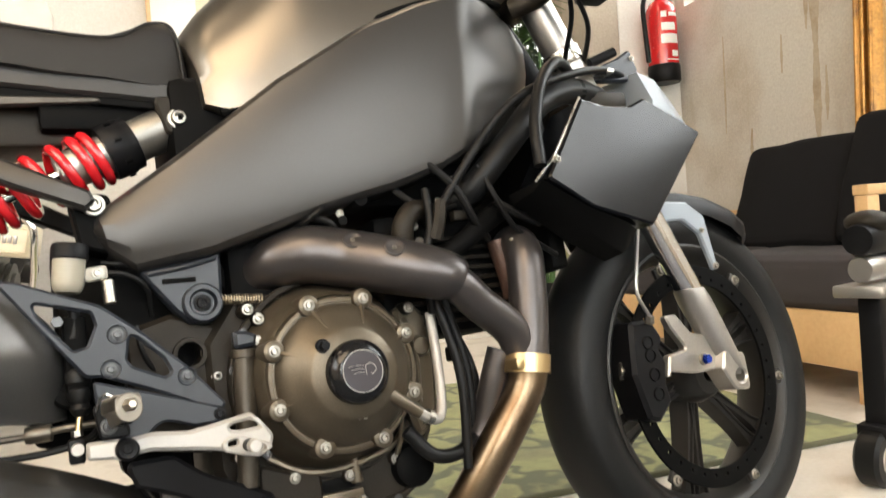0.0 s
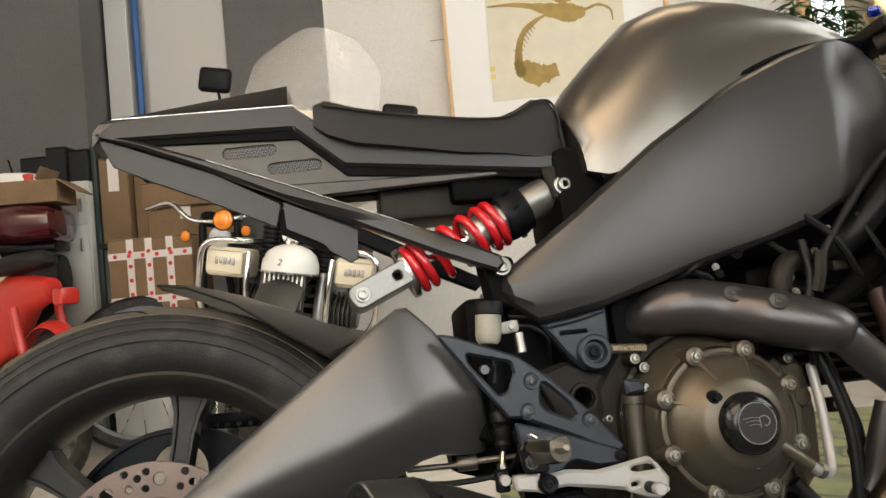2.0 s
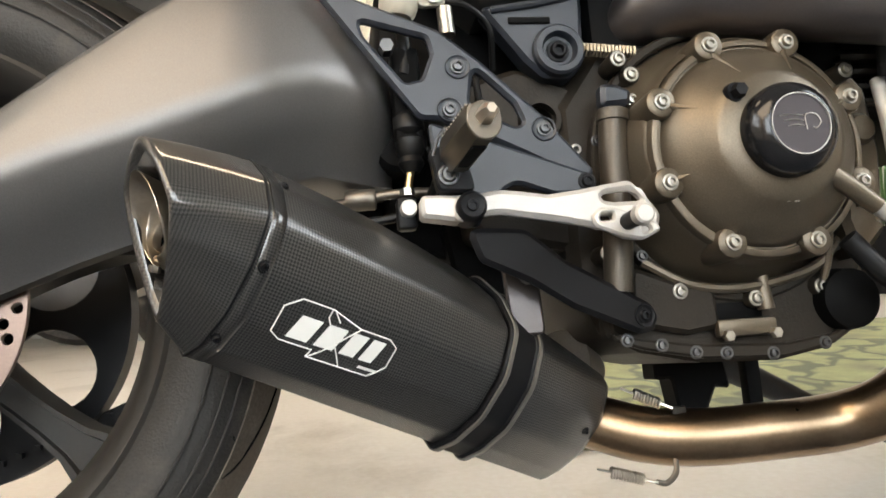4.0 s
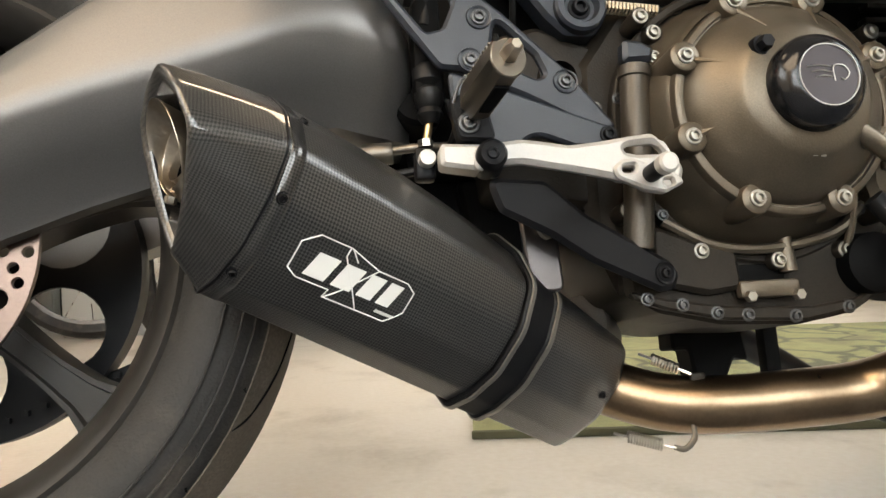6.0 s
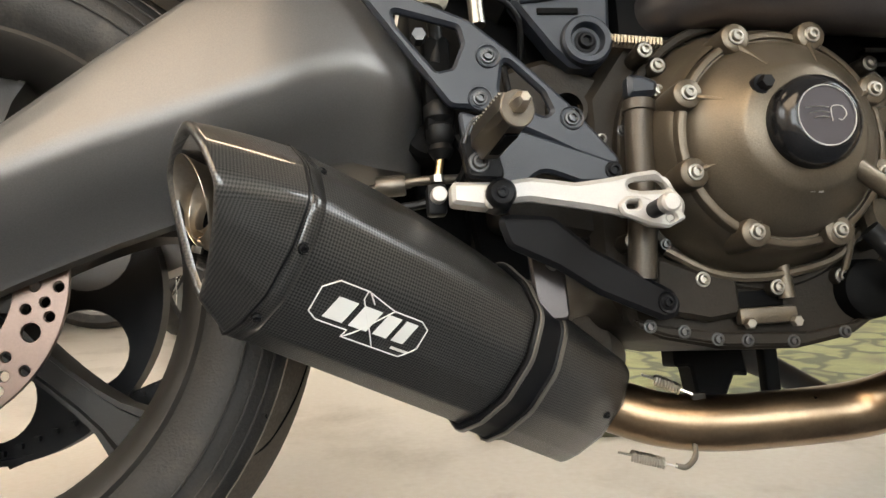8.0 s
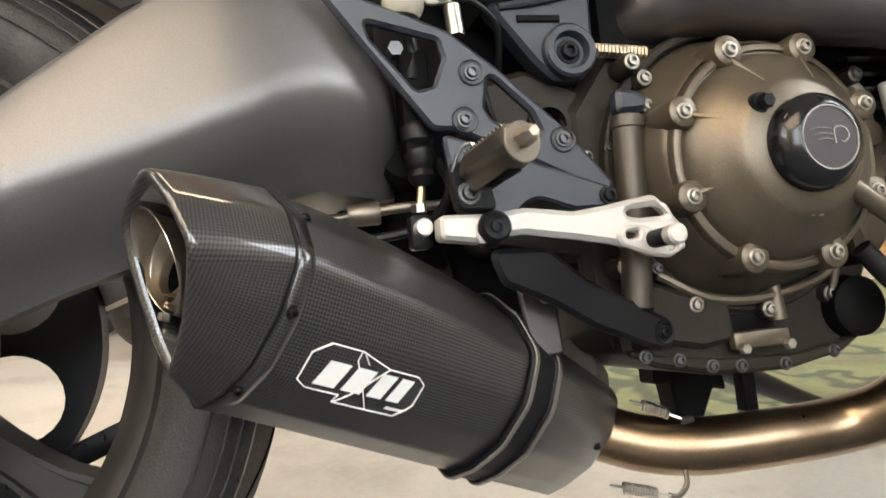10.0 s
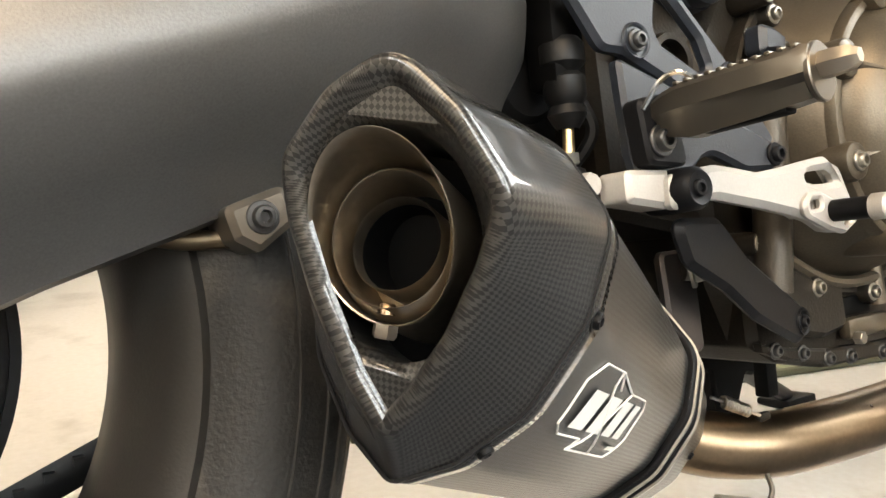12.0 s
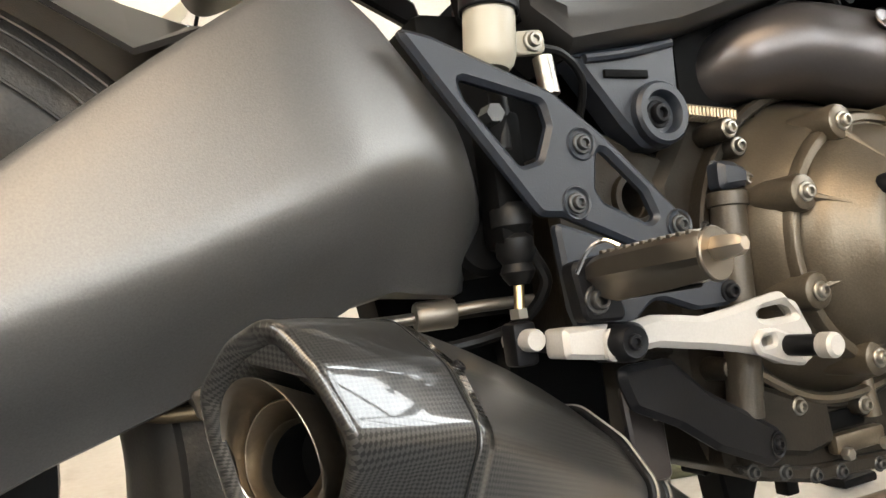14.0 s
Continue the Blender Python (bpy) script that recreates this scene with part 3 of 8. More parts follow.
ARMS = [(-0.296, 0.086, 0.05, 0.004, 0.118, 0.11, 0.112, 0.3), (-0.31, 0.104, 0.06, 0.002, 0.098, 0.088, 0.095, 0.3), (-0.335, 0.132, 0.07, 0.004, 0.092, 0.073, 0.083, 0.3), (-0.358, 0.16, 0.07, 0.008, 0.088, 0.059, 0.075, 0.3), (-0.385, 0.188, 0.064, 0.003, 0.09, 0.0495, 0.07, 0.3),
        (-0.4, 0.186, 0.056, -0.004, 0.08, 0.044, 0.066, 0.2), (-0.43, 0.166, 0.046, -0.017, 0.07, 0.043, 0.064, 0.115), (-0.486, 0.126, 0.026, -0.037, 0.06, 0.042, 0.064, 0.108), (-0.545, 0.082, 0.008, -0.056, 0.056, 0.042, 0.064, 0.106), (-0.62, 0.025, -0.02, -0.085, 0.055, 0.043, 0.062, 0.104), (-0.69, -0.03, -0.05, -0.115, 0.056, 0.045, 0.06, 0.102), (-0.74, -0.055, -0.075, -0.125, 0.058, 0.05, 0.06, 0.1), (-0.765, -0.07, -0.085, -0.11, 0.065, 0.06, 0.065, 0.098)]
arm = part("swingarm", loft([arm_ring(*r) for r in ARMS]), ARM, bike, "satin grey cast swingarm with a soft side crease", smooth=50)
part("far_arm", loft([[(x, 0.345, zt), (x, 0.345, zb), (x, 0.30, zb), (x, 0.30, zt)] for x, zt, zb in ((-0.32, 0.11, 0.0), (-0.39, 0.17, 0.0), (-0.55, 0.07, -0.06), (-0.76, -0.05, -0.12))]), ARM, arm)
part("axle_block", lathe([(0.0, -0.004), (0.018, -0.004), (0.02, 0.0), (0.028, 0.006), (0.028, 0.02)], 24, along((-0.712, 0.062, -0.08), OUT) @ pose(0, 0, -0.014)), ALU, arm)

# rear mudguard
part("rear_mudguard", loft([[(x, y0 + 0.002, z0 - 0.003), (x, y0, z0), (x, (y0 + YC) / 2, z1 - 0.006), (x, YC, z1), (x, 2 * YC - (y0 + YC) / 2, z1 - 0.006), (x, 2 * YC - y0, z0), (x, 2 * YC - y0, z0 - 0.003), (x, YC, z1 - 0.004)] for x, y0, z0, z1 in
     ((-0.705, 0.185, 0.260, 0.263), (-0.66, 0.145, 0.246, 0.257), (-0.6, 0.112, 0.216, 0.239), (-0.54, 0.096, 0.172, 0.213), (-0.49, 0.09, 0.138, 0.19), (-0.455, 0.088, 0.15, 0.178), (-0.43, 0.09, 0.16, 0.172))]), TAILP, bike, "thin black rear hugger over the tyre", smooth=40)


# wheels
def tyre_bm(r, w, rim):
    prof = []
    for k in range(15):
        a = math.pi * (k / 14 - 0.5)
        s = math.sin(a)
        prof.append((rim + (r - rim) * (0.42 + 0.58 * math.cos(a * 0.94) ** 0.9) if abs(s) < 0.97 else rim + (r - rim) * 0.42, w / 2 * math.copysign(abs(s) ** 0.95, s)))
    prof = [(rim - 0.004, -w / 2 * 0.74), (rim + 0.004, -w / 2 * 0.80), (rim + 0.012, -w / 2 * 0.86), (rim + 0.02, -w / 2 * 0.93)] + prof[1:-1] + [(rim + 0.02, w / 2 * 0.93), (rim + 0.012, w / 2 * 0.86), (rim + 0.004, w / 2 * 0.80), (rim - 0.004, w / 2 * 0.74)]
    return lathe(prof, 96)


def spoke_bm(r0, r1, w, d):
    rings = []
    for k in range(7):
        t = k / 6
        r = r0 + (r1 - r0) * t
        ww = w * (0.62 + 0.38 * abs(2 * t - 1) ** 2) * (1.0 if t < 0.8 else 1 + (t - 0.8) * 1.6)
        dd = d * (1.15 - 0.3 * t)
        rings.append([(r, -ww / 2, -dd), (r, -ww / 2, dd), (r, -ww / 2 * 0.72, dd), (r, -ww / 2 * 0.62, dd - 0.005), (r, ww / 2 * 0.62, dd - 0.005), (r, ww / 2 * 0.72, dd), (r, ww / 2, dd), (r, ww / 2, -dd)])
    return loft(rings)


def wheel(name, label, c, r, w, rim, spokes, phase, steer, twin=False):
    wh = new(name)
    wh.parent = bike
    wh.matrix_basis = pose(*c, 0, 0, steer) @ pose(0, 0, 0, 90, 0, 0)
    tagged(wh, label)
    part("tyre", tyre_bm(r, w, rim), FRONT_RUBBER if twin else RUBBER, wh, "worn black sport tyre with sparse grooves", smooth=50)
    if not twin:
        band = []
        for k in range(3, 12):
            a = math.pi * (k / 14 - 0.5)
            s = math.sin(a)
            band.append((rim + (r - rim) * (0.42 + 0.58 * math.cos(a * 0.94) ** 0.9) + 0.0012, w / 2 * math.copysign(abs(s) ** 0.95, s)))
        lo, hi = band[0], band[-1]
        part("tread", lathe([(lo[0] - 0.004, lo[1])] + band + [(hi[0] - 0.004, hi[1])], 96), TREAD, wh, "dusty brown-grey tread", smooth=40)
        for k in range(12):
            side = 1 if k % 2 else -1
            pts = []
            for j in range(7):
                u, z = j / 6, side * (0.069 - 0.055 * (j / 6))
                a = TAU * k / 12 + 0.42 * u ** 1.4
                q = next(i for i in range(8) if band[i][1] <= z <= band[i + 1][1])
                f = (z - band[q][1]) / (band[q + 1][1] - band[q][1])
                rr = band[q][0] * (1 - f) + band[q + 1][0] * f - 0.0004
                pts.append((rr * math.cos(a), rr * math.sin(a), z))
            part("tread_groove", tube(pts, [0.0008, 0.0016, 0.0018, 0.0018, 0.0018, 0.0014, 0.0006], 5, n=3), DEEP, wh)
    rw = w * 0.39
    part("rim", lathe([(rim + 0.004, -rw), (rim + 0.007, -rw - 0.004), (rim + 0.003, -rw - 0.006), (rim - 0.004, -rw - 0.002), (rim - 0.012, -rw + 0.012), (rim - 0.02, -rw + 0.03), (rim - 0.022, 0), (rim - 0.02, rw - 0.03), (rim - 0.012, rw - 0.012), (rim - 0.004, rw + 0.002), (rim + 0.003, rw + 0.006), (rim + 0.007, rw + 0.004), (rim + 0.004, rw)], 96, closed=True), RIM, wh, "dark grey cast rim")
    part("hub", lathe([(0.014, -0.06), (0.034, -0.06), (0.04, -0.052), (0.046, -0.03), (0.048, 0.03), (0.04, 0.052), (0.034, 0.06), (0.014, 0.06)], 40, closed=True), RIM, wh)
    sp = None
    for k in range(spokes):
        for off in ((-0.085, 0.085) if twin else (0,)):
            a = phase + 360 * k / spokes + math.degrees(off)
            if sp is None:
                sp = part("spoke", spoke_bm(0.04, rim - 0.016, 0.021 if twin else 0.04, 0.018 if twin else 0.024), RIM, wh)
                sp.matrix_basis = pose(0, 0, 0, 0, 0, a)
            else:
                share("spoke", sp.data, wh, pose(0, 0, 0, 0, 0, a))
    return wh


# the wheel's own z axis is the axle, pointing to the near side
rear = wheel("rear_wheel", "dark cast rear wheel with six flat spokes and a drilled disc", (-0.706, YC, -0.085), 0.313, 0.18, 0.219, 6, 79, 0)
front = wheel("front_wheel", "dark cast front wheel with twin-spoke arms and a rim-mounted disc", (0.668, 0.202, -0.094), 0.300, 0.12, 0.219, 6, 80, 5.4, True)


def ring_disc(r0, r1, t, holes, hr, seg=72):
    """A brake disc with rows of drilled holes; z is its thickness."""
    out = [(r1 * math.cos(TAU * k / seg), r1 * math.sin(TAU * k / seg)) for k in range(seg)]
    hs = [[(r0 * math.cos(TAU * k / seg), r0 * math.sin(TAU * k / seg)) for k in range(seg)]]
    for R, a, rr in holes:
        hs.append([(R * math.cos(a) + rr * math.cos(TAU * k / 12), R * math.sin(a) + rr * math.sin(TAU * k / 12)) for k in range(12)])
    bm = plate(out, -t / 2, t / 2, 0.0006, hs)
    bm.transform(pose(0, 0, 0, 90, 0, 0))
    return bm


hs = []
for k in range(10):
    a = TAU * k / 10
    for j, (R, da, rr) in enumerate(((0.112, 0.05, 0.0042), (0.103, 0.17, 0.0042), (0.094, 0.05, 0.0042), (0.109, 0.27, 0.0042), (0.09, 0.25, 0.0042), (0.1, 0.42, 0.0075))):
        hs.append((R, a + da, rr))
disc = part("brake_disc", ring_disc(0.078, 0.12, 0.005, hs, 0.004), DISC, rear, "coppery drilled steel brake disc")
disc.matrix_basis = pose(0, 0, 0.08)
for k in range(6):
    a = TAU * k / 6 + 0.35
    part("disc_carrier_arm", box(-0.012, 0.012, 0.03, 0.084, 0.073, 0.078, 0.002), RIM, disc, m=pose(0, 0, -0.08) @ pose(0, 0, 0, 0, 0, math.degrees(a)))
part("disc_carrier", lathe([(0.02, 0.068), (0.045, 0.068), (0.045, 0.08), (0.02, 0.08)], 36, pose(0, 0, -0.08), closed=True), RIM, disc)
def radial_oval(R0, a, du, dv, n=24):
    """An oval hole at radius R0 and angle a, du along the radius, dv across."""
    c, s_ = math.cos(a), math.sin(a)
    return [((R0 + du * math.cos(TAU * k / n)) * c - dv * math.sin(TAU * k / n) * s_, (R0 + du * math.cos(TAU * k / n)) * s_ + dv * math.sin(TAU * k / n) * c) for k in range(n)]


pul = [radial_oval(0.096, TAU * j / 6 + 0.55, 0.041, 0.038) for j in range(6)]
bm = plate([(0.158 * math.cos(TAU * k / 80), 0.158 * math.sin(TAU * k / 80)) for k in range(80)], -0.004, 0.004, 0.001, pul)
bm.transform(pose(0, 0, -0.085, 90, 0, 0))
pulley = part("belt_pulley", bm, BLACK, rear, "black belt pulley with large cut-outs")
part("pulley_rim", lathe([(0.152, -0.1), (0.158, -0.1), (0.158, -0.07), (0.152, -0.07)], 80, closed=True), BLACK, pulley)
part("valve_stem", tube([(0.042, 0.175, 0.0), (0.044, 0.155, 0.012), (0.045, 0.145, 0.02)], 0.004, 10), STEEL, rear, "bright valve stem")
# belt along the far side with teeth
for z0, z1 in ((0.077, 0.06), (-0.237, -0.085)):
    part("drive_belt", tube([(-0.7, 0.285, z0), (-0.3, 0.285, z1)], 0.011, 6, smooth=False, squash=(1, 0.25)), HOSE, bike, "toothed black drive belt")
for k in range(26):
    for z0, z1, s in ((0.077, 0.06, -1), (-0.237, -0.085, 1)):
        t = k / 25
        part("belt_tooth", box(-0.7 + 0.4 * t - 0.003, -0.7 + 0.4 * t + 0.003, 0.275, 0.295, z0 + (z1 - z0) * t + s * 0.003, z0 + (z1 - z0) * t + s * 0.008, 0), HOSE, bike)
# sparse tread grooves
for k in range(22):
    a0 = TAU * k / 22
    for sgn in (1, -1):
        pts = []
        for j in range(7):
            u = j / 6
            w = sgn * (0.012 + 0.062 * u)
            rr = 0.219 + (0.313 - 0.219) * (0.42 + 0.58 * math.cos(math.asin(min(0.98, abs(w) / 0.09)) * 0.94) ** 0.9) - 0.0009
            a = a0 + 0.16 * u + (0.14 if sgn < 0 else 0)
            pts.append((rr * math.cos(a), rr * math.sin(a), w))
        part("tread_groove", tube(pts, 0.0016, 5, n=2, squash=(1, 1)), DEEP, rear)
# moulded rings on the tyre walls
for rr, zz in ((0.2874, 0.0816), (0.2779, 0.0877), (0.2635, 0.0893)):
    for sgn in (1, -1):
        part("sidewall_ring", tube([(rr * math.cos(TAU * k / 72), rr * math.sin(TAU * k / 72), sgn * zz) for k in range(73)], 0.0011, 6, smooth=False, caps=False), RUBBER, rear)
# rim-mounted front disc
hs = [(0.166, TAU * k / 36, 0.003) for k in range(36)]
fd = part("front_disc", ring_disc(0.155, 0.186, 0.005, hs, 0.003), DEEP, front, "dark rim-mounted perimeter disc")
fd.matrix_basis = pose(0, 0, 0.055)
for k in range(6):
    a = math.radians(51 - 60 * k)
    part("disc_lug", box(0.178, 0.203, -0.014, 0.014, -0.006, 0.002, 0.003), RIM, fd, m=pose(0, 0, 0, 0, 0, math.degrees(a)))
    share("bolt", BOLT_ME, fd, pose(0.195 * math.cos(a), 0.195 * math.sin(a), 0.003) @ Matrix.Scale(0.006, 4))

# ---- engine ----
engine = part("crankcase", plate(rounded([(-0.15, 0.06), (-0.11, 0.115), (0.1, 0.11), (0.14, 0.05), (0.135, -0.09), (0.105, -0.15), (0.06, -0.172), (-0.07, -0.168), (-0.125, -0.148), (-0.15, -0.09)], 0.015), 0.118, 0.33, 0.01), CASE_DARK, bike, "dark bronze-brown crankcase")
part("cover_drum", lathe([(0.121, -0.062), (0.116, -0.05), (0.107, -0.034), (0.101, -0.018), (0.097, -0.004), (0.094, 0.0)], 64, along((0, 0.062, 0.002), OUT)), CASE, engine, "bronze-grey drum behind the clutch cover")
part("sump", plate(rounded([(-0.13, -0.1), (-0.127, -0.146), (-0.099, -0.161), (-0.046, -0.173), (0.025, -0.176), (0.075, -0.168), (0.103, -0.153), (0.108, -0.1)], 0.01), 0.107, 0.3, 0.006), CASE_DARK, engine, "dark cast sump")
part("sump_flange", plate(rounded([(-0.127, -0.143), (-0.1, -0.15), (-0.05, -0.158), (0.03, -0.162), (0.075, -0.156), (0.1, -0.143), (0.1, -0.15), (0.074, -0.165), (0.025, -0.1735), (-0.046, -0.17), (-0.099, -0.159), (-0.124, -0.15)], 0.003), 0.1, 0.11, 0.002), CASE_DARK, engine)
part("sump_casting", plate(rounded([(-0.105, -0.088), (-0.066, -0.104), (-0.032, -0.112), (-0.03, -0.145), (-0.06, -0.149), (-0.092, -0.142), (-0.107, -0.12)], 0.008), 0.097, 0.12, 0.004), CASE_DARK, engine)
for x, y, z in ((-0.0635, 0.097, -0.1123), (0.0037, 0.096, -0.1223), (0.0678, 0.099, -0.1151), (-0.1235, 0.096, -0.0766), (0.103, 0.073, 0.071), (-0.098, 0.09, 0.092), (-0.085, 0.096, 0.08), (0.134, 0.075, 0.155)):
    part("bolt_boss", lathe([(0.0085, -0.028), (0.0082, -0.001), (0.0075, 0.0), (0.0, 0.0)], 18, along((x, y, z), OUT)), CASE_DARK, engine)
    bolt(engine, (x, y, z), 0.0056)
for x, z in ((-0.1136, -0.15), (-0.0838, -0.156), (-0.0543, -0.164), (-0.0274, -0.1665), (0.0148, -0.1695), (0.0641, -0.164)):
    bolt(engine, (x, 0.1, z), 0.0048, dim=True)
clip = part("sump_plate", box(-0.035, 0.019, 0.094, 0.104, -0.1535, -0.1385, 0.003), CASE, engine, "small bronze-grey clamp plate")
part("plate_gap", box(-0.03, 0.012, 0.1045, 0.108, -0.138, -0.124, 0.001), DEEP, clip)
for x in (-0.0283, 0.0146):
    part("hex_bolt", lathe([(0.0, 0.006), (0.0042, 0.006), (0.005, 0.005), (0.005, 0.0)], 6, along((x, 0.094, -0.1525), OUT)), BOLT, clip)
part("drain_stub", tube([(0.0125, 0.1, -0.101), (0.0125, 0.1, -0.116), (0.0135, 0.1, -0.132)], [0.0062, 0.0068, 0.0075], 14), CASE, engine)
part("oil_filter", lathe([(0.0, 0.022), (0.02, 0.022), (0.026, 0.018), (0.028, 0.0), (0.028, -0.03)], 28, along((0.09, 0.11, -0.128), OUT)), DEEP, engine, "black oil filter")
# timing cover ahead of the clutch
tc = part("timing_cover", plate(rounded([(0.086, 0.07), (0.112, 0.082), (0.132, 0.06), (0.137, 0.0), (0.13, -0.07), (0.1, -0.1), (0.09, -0.06), (0.098, 0.0)], 0.01), 0.086, 0.13, 0.006), CASE, engine, "bronze-grey timing cover")
part("cover_knob", lathe([(0.0, 0.008), (0.011, 0.008), (0.014, 0.004), (0.0145, -0.004)], 22, along((0.116, 0.086, 0.02), OUT)), CASE, tc)
for pts, r in ((((0.1, 0.084, 0.06), (0.108, 0.082, 0.01), (0.105, 0.084, -0.05)), 0.0035), (((-0.09, 0.108, -0.085), (-0.05, 0.1, -0.108), (0.0, 0.098, -0.112), (0.06, 0.1, -0.1), (0.095, 0.106, -0.075)), 0.0045), (((0.085, 0.1, -0.06), (0.078, 0.099, -0.09), (0.069, 0.098, -0.112)), 0.0035)):
    part("casting_web", tube(pts, r, 8), CASE, engine)

cover = part("clutch_cover", lathe([(0.094, -0.03), (0.094, 0.0), (0.0925, 0.003), (0.09, 0.004), (0.0875, 0.004), (0.0865, 0.0015), (0.085, 0.0015), (0.083, 0.006), (0.079, 0.013), (0.072, 0.019), (0.058, 0.03), (0.054, 0.034), (0.05, 0.036), (0.034, 0.04), (0.0, 0.041)], 64, along((0, 0.058, 0), OUT)), CASE, engine, "bronze-grey round clutch cover")
cover_bolts = [(-0.036, 0.082), (0.031, 0.081), (0.081, 0.035), (0.08, -0.036), (0.034, -0.082), (-0.038, -0.082), (-0.086, -0.032), (-0.086, 0.036)]
for x, z in cover_bolts:
    q = Vector((x, 0, z)).normalized() * 0.0905
    x, z = q.x, q.z + 0.002
    part("bolt_boss", lathe([(0.0135, -0.05), (0.0132, 0.002), (0.0122, 0.0055), (0.0105, 0.0065), (0.0, 0.0065)], 20, along((x, 0.054, z), OUT)), CASE, cover)
    bolt(cover, (x, 0.0465, z), 0.0056)
    d = Vector((-x, 0, -z)).normalized()
    p = Vector((x, 0.052, z))
    part("rib", tube([p + d * 0.006, p + d * 0.018 + Vector((0, -0.0095, 0)), p + d * 0.034 + Vector((0, -0.0225, 0))], [0.0036, 0.0026, 0.0014], 8, smooth=False), CASE, cover)
part("cap", lathe([(0.037, -0.012), (0.037, 0.008), (0.0345, 0.013), (0.027, 0.0195), (0.0252, 0.02), (0.0248, 0.0185), (0.0, 0.0185)], 48, along((0.0, 0.016, 0.0), OUT)), material("polished_black_cap", (0.01, 0.01, 0.011), 0.16, 0.3, 0.1, 9), cover, "polished black filler cap")
part("cap_ring", lathe([(0.0242, 0.0188), (0.0242, 0.0202), (0.0234, 0.0202), (0.0234, 0.0188)], 48, along((0.0, 0.016, 0.0), OUT), closed=True), ALU, cover)
part("cap_face", lathe([(0.0232, 0.0186), (0.0232, 0.0192), (0.0, 0.0192)], 48, along((0.0, 0.016, 0.0), OUT)), material("dark_cap_face", (0.05, 0.045, 0.05), 0.3, 0.6), cover)
for k, (x0, x1, z) in enumerate(((-0.017, 0.002, 0.006), (-0.014, 0.002, 0.002), (-0.011, 0.002, -0.002))):
    part("cap_mark", tube([(x0, -0.0036, z), ((x0 + x1) / 2, -0.0036, z + 0.001), (x1, -0.0036, z)], 0.0005, 5), ALU, cover)
part("cap_mark", tube([(0.004, -0.0036, -0.005), (0.004, -0.0036, 0.006), (0.012, -0.0036, 0.007), (0.016, -0.0036, 0.001), (0.012, -0.0036, -0.004), (0.009, -0.0036, -0.003)], 0.0005, 5), ALU, cover)
# badge with a strip of unreadable print
part("badge", plate([(0.034 * math.cos(TAU * k / 28), 0.0075 * math.sin(TAU * k / 28)) for k in range(28)], 0, 0.003, 0.0006), DEEP, cover, "black oval badge", m=Matrix.Translation((0.0, 0.0335, 0.0515)) @ Matrix.Rotation(radians(-32), 4, "X"))
for x0, x1, mt in ((-0.025, -0.012, WHITE_INK), (-0.01, 0.006, WHITE_INK), (0.008, 0.022, RED_INK)):
    part("badge_bar", box(x0, x1, -0.0006, 0.0006, -0.002, 0.0014, 0), mt, cover, m=Matrix.Translation((0.0, 0.0335, 0.0515)) @ Matrix.Rotation(radians(-32), 4, "X") @ pose(0, -0.0004, 0))
part("oil_plug", merge(lathe([(0.0, 0.016), (0.008, 0.016), (0.009, 0.013), (0.009, 0.0)], 14, along((-0.034, 0.036, 0.034), OUT)), lathe([(0.0, 0.024), (0.0052, 0.024), (0.006, 0.022), (0.006, 0.0)], 6, along((-0.034, 0.036, 0.034), OUT))), BLACK, cover, "black sight plug")
part("hose_stub", tube([(0.03, 0.034, -0.022), (0.055, 0.03, -0.042), (0.078, 0.03, -0.06)], [0.009, 0.008, 0.0075], 14), CASE, cover)
part("breather_hose", tube([(0.075, 0.03, -0.058), (0.095, 0.035, -0.07), (0.112, 0.045, -0.068), (0.122, 0.055, -0.04), (0.126, 0.06, 0.01), (0.13, 0.07, 0.06)], 0.0065, 12), material("silver_hose", (0.35, 0.33, 0.3), 0.45, 0.3), engine, "grey braided hose")
part("hose_clip", lathe([(0.0095, -0.004), (0.0095, 0.004)], 16, along((0.09, 0.033, -0.067), (0.8, 0.2, -0.4))), STEEL, engine)
for x, z in ((-0.001, -0.052), (0.006, -0.0525)):
    part("cast_mark", box(x - 0.0022, x + 0.0022, 0.0238, 0.0262, z - 0.002, z + 0.002, 0.0004), BOLT, cover)

oil_tube = part("oil_tube", tube([(-0.1075, 0.092, 0.045), (-0.111, 0.092, 0.006), (-0.1145, 0.092, -0.056), (-0.119, 0.094, -0.11)], 0.0125, 18), CASE_MID, engine, "bronze-grey vertical oil tube")
part("tube_collar", lathe([(0.0125, -0.006), (0.0142, -0.005), (0.0142, 0.004), (0.0125, 0.005)], 22, along((-0.108, 0.092, 0.041), (0.08, 0, 1))), CASE_MID, oil_tube)
part("tube_cap", plate(rounded([(-0.12, 0.047), (-0.094, 0.049), (-0.092, 0.061), (-0.104, 0.0665), (-0.119, 0.068)], 0.005), 0.082, 0.1, 0.004), PLATE, oil_tube, "blue-grey tube cap")
bolt(engine, (-0.0905, 0.088, 0.054), 0.0048)
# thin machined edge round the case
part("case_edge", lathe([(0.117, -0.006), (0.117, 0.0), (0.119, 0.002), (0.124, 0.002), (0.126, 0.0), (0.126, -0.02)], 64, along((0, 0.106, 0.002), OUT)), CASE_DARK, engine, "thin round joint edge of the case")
for a in (148, 170, 196, 222, 318, 340):
    q = (0.122 * math.cos(radians(a)), 0.104, 0.002 + 0.122 * math.sin(radians(a)))
    bolt(engine, q, 0.0042, dim=True)
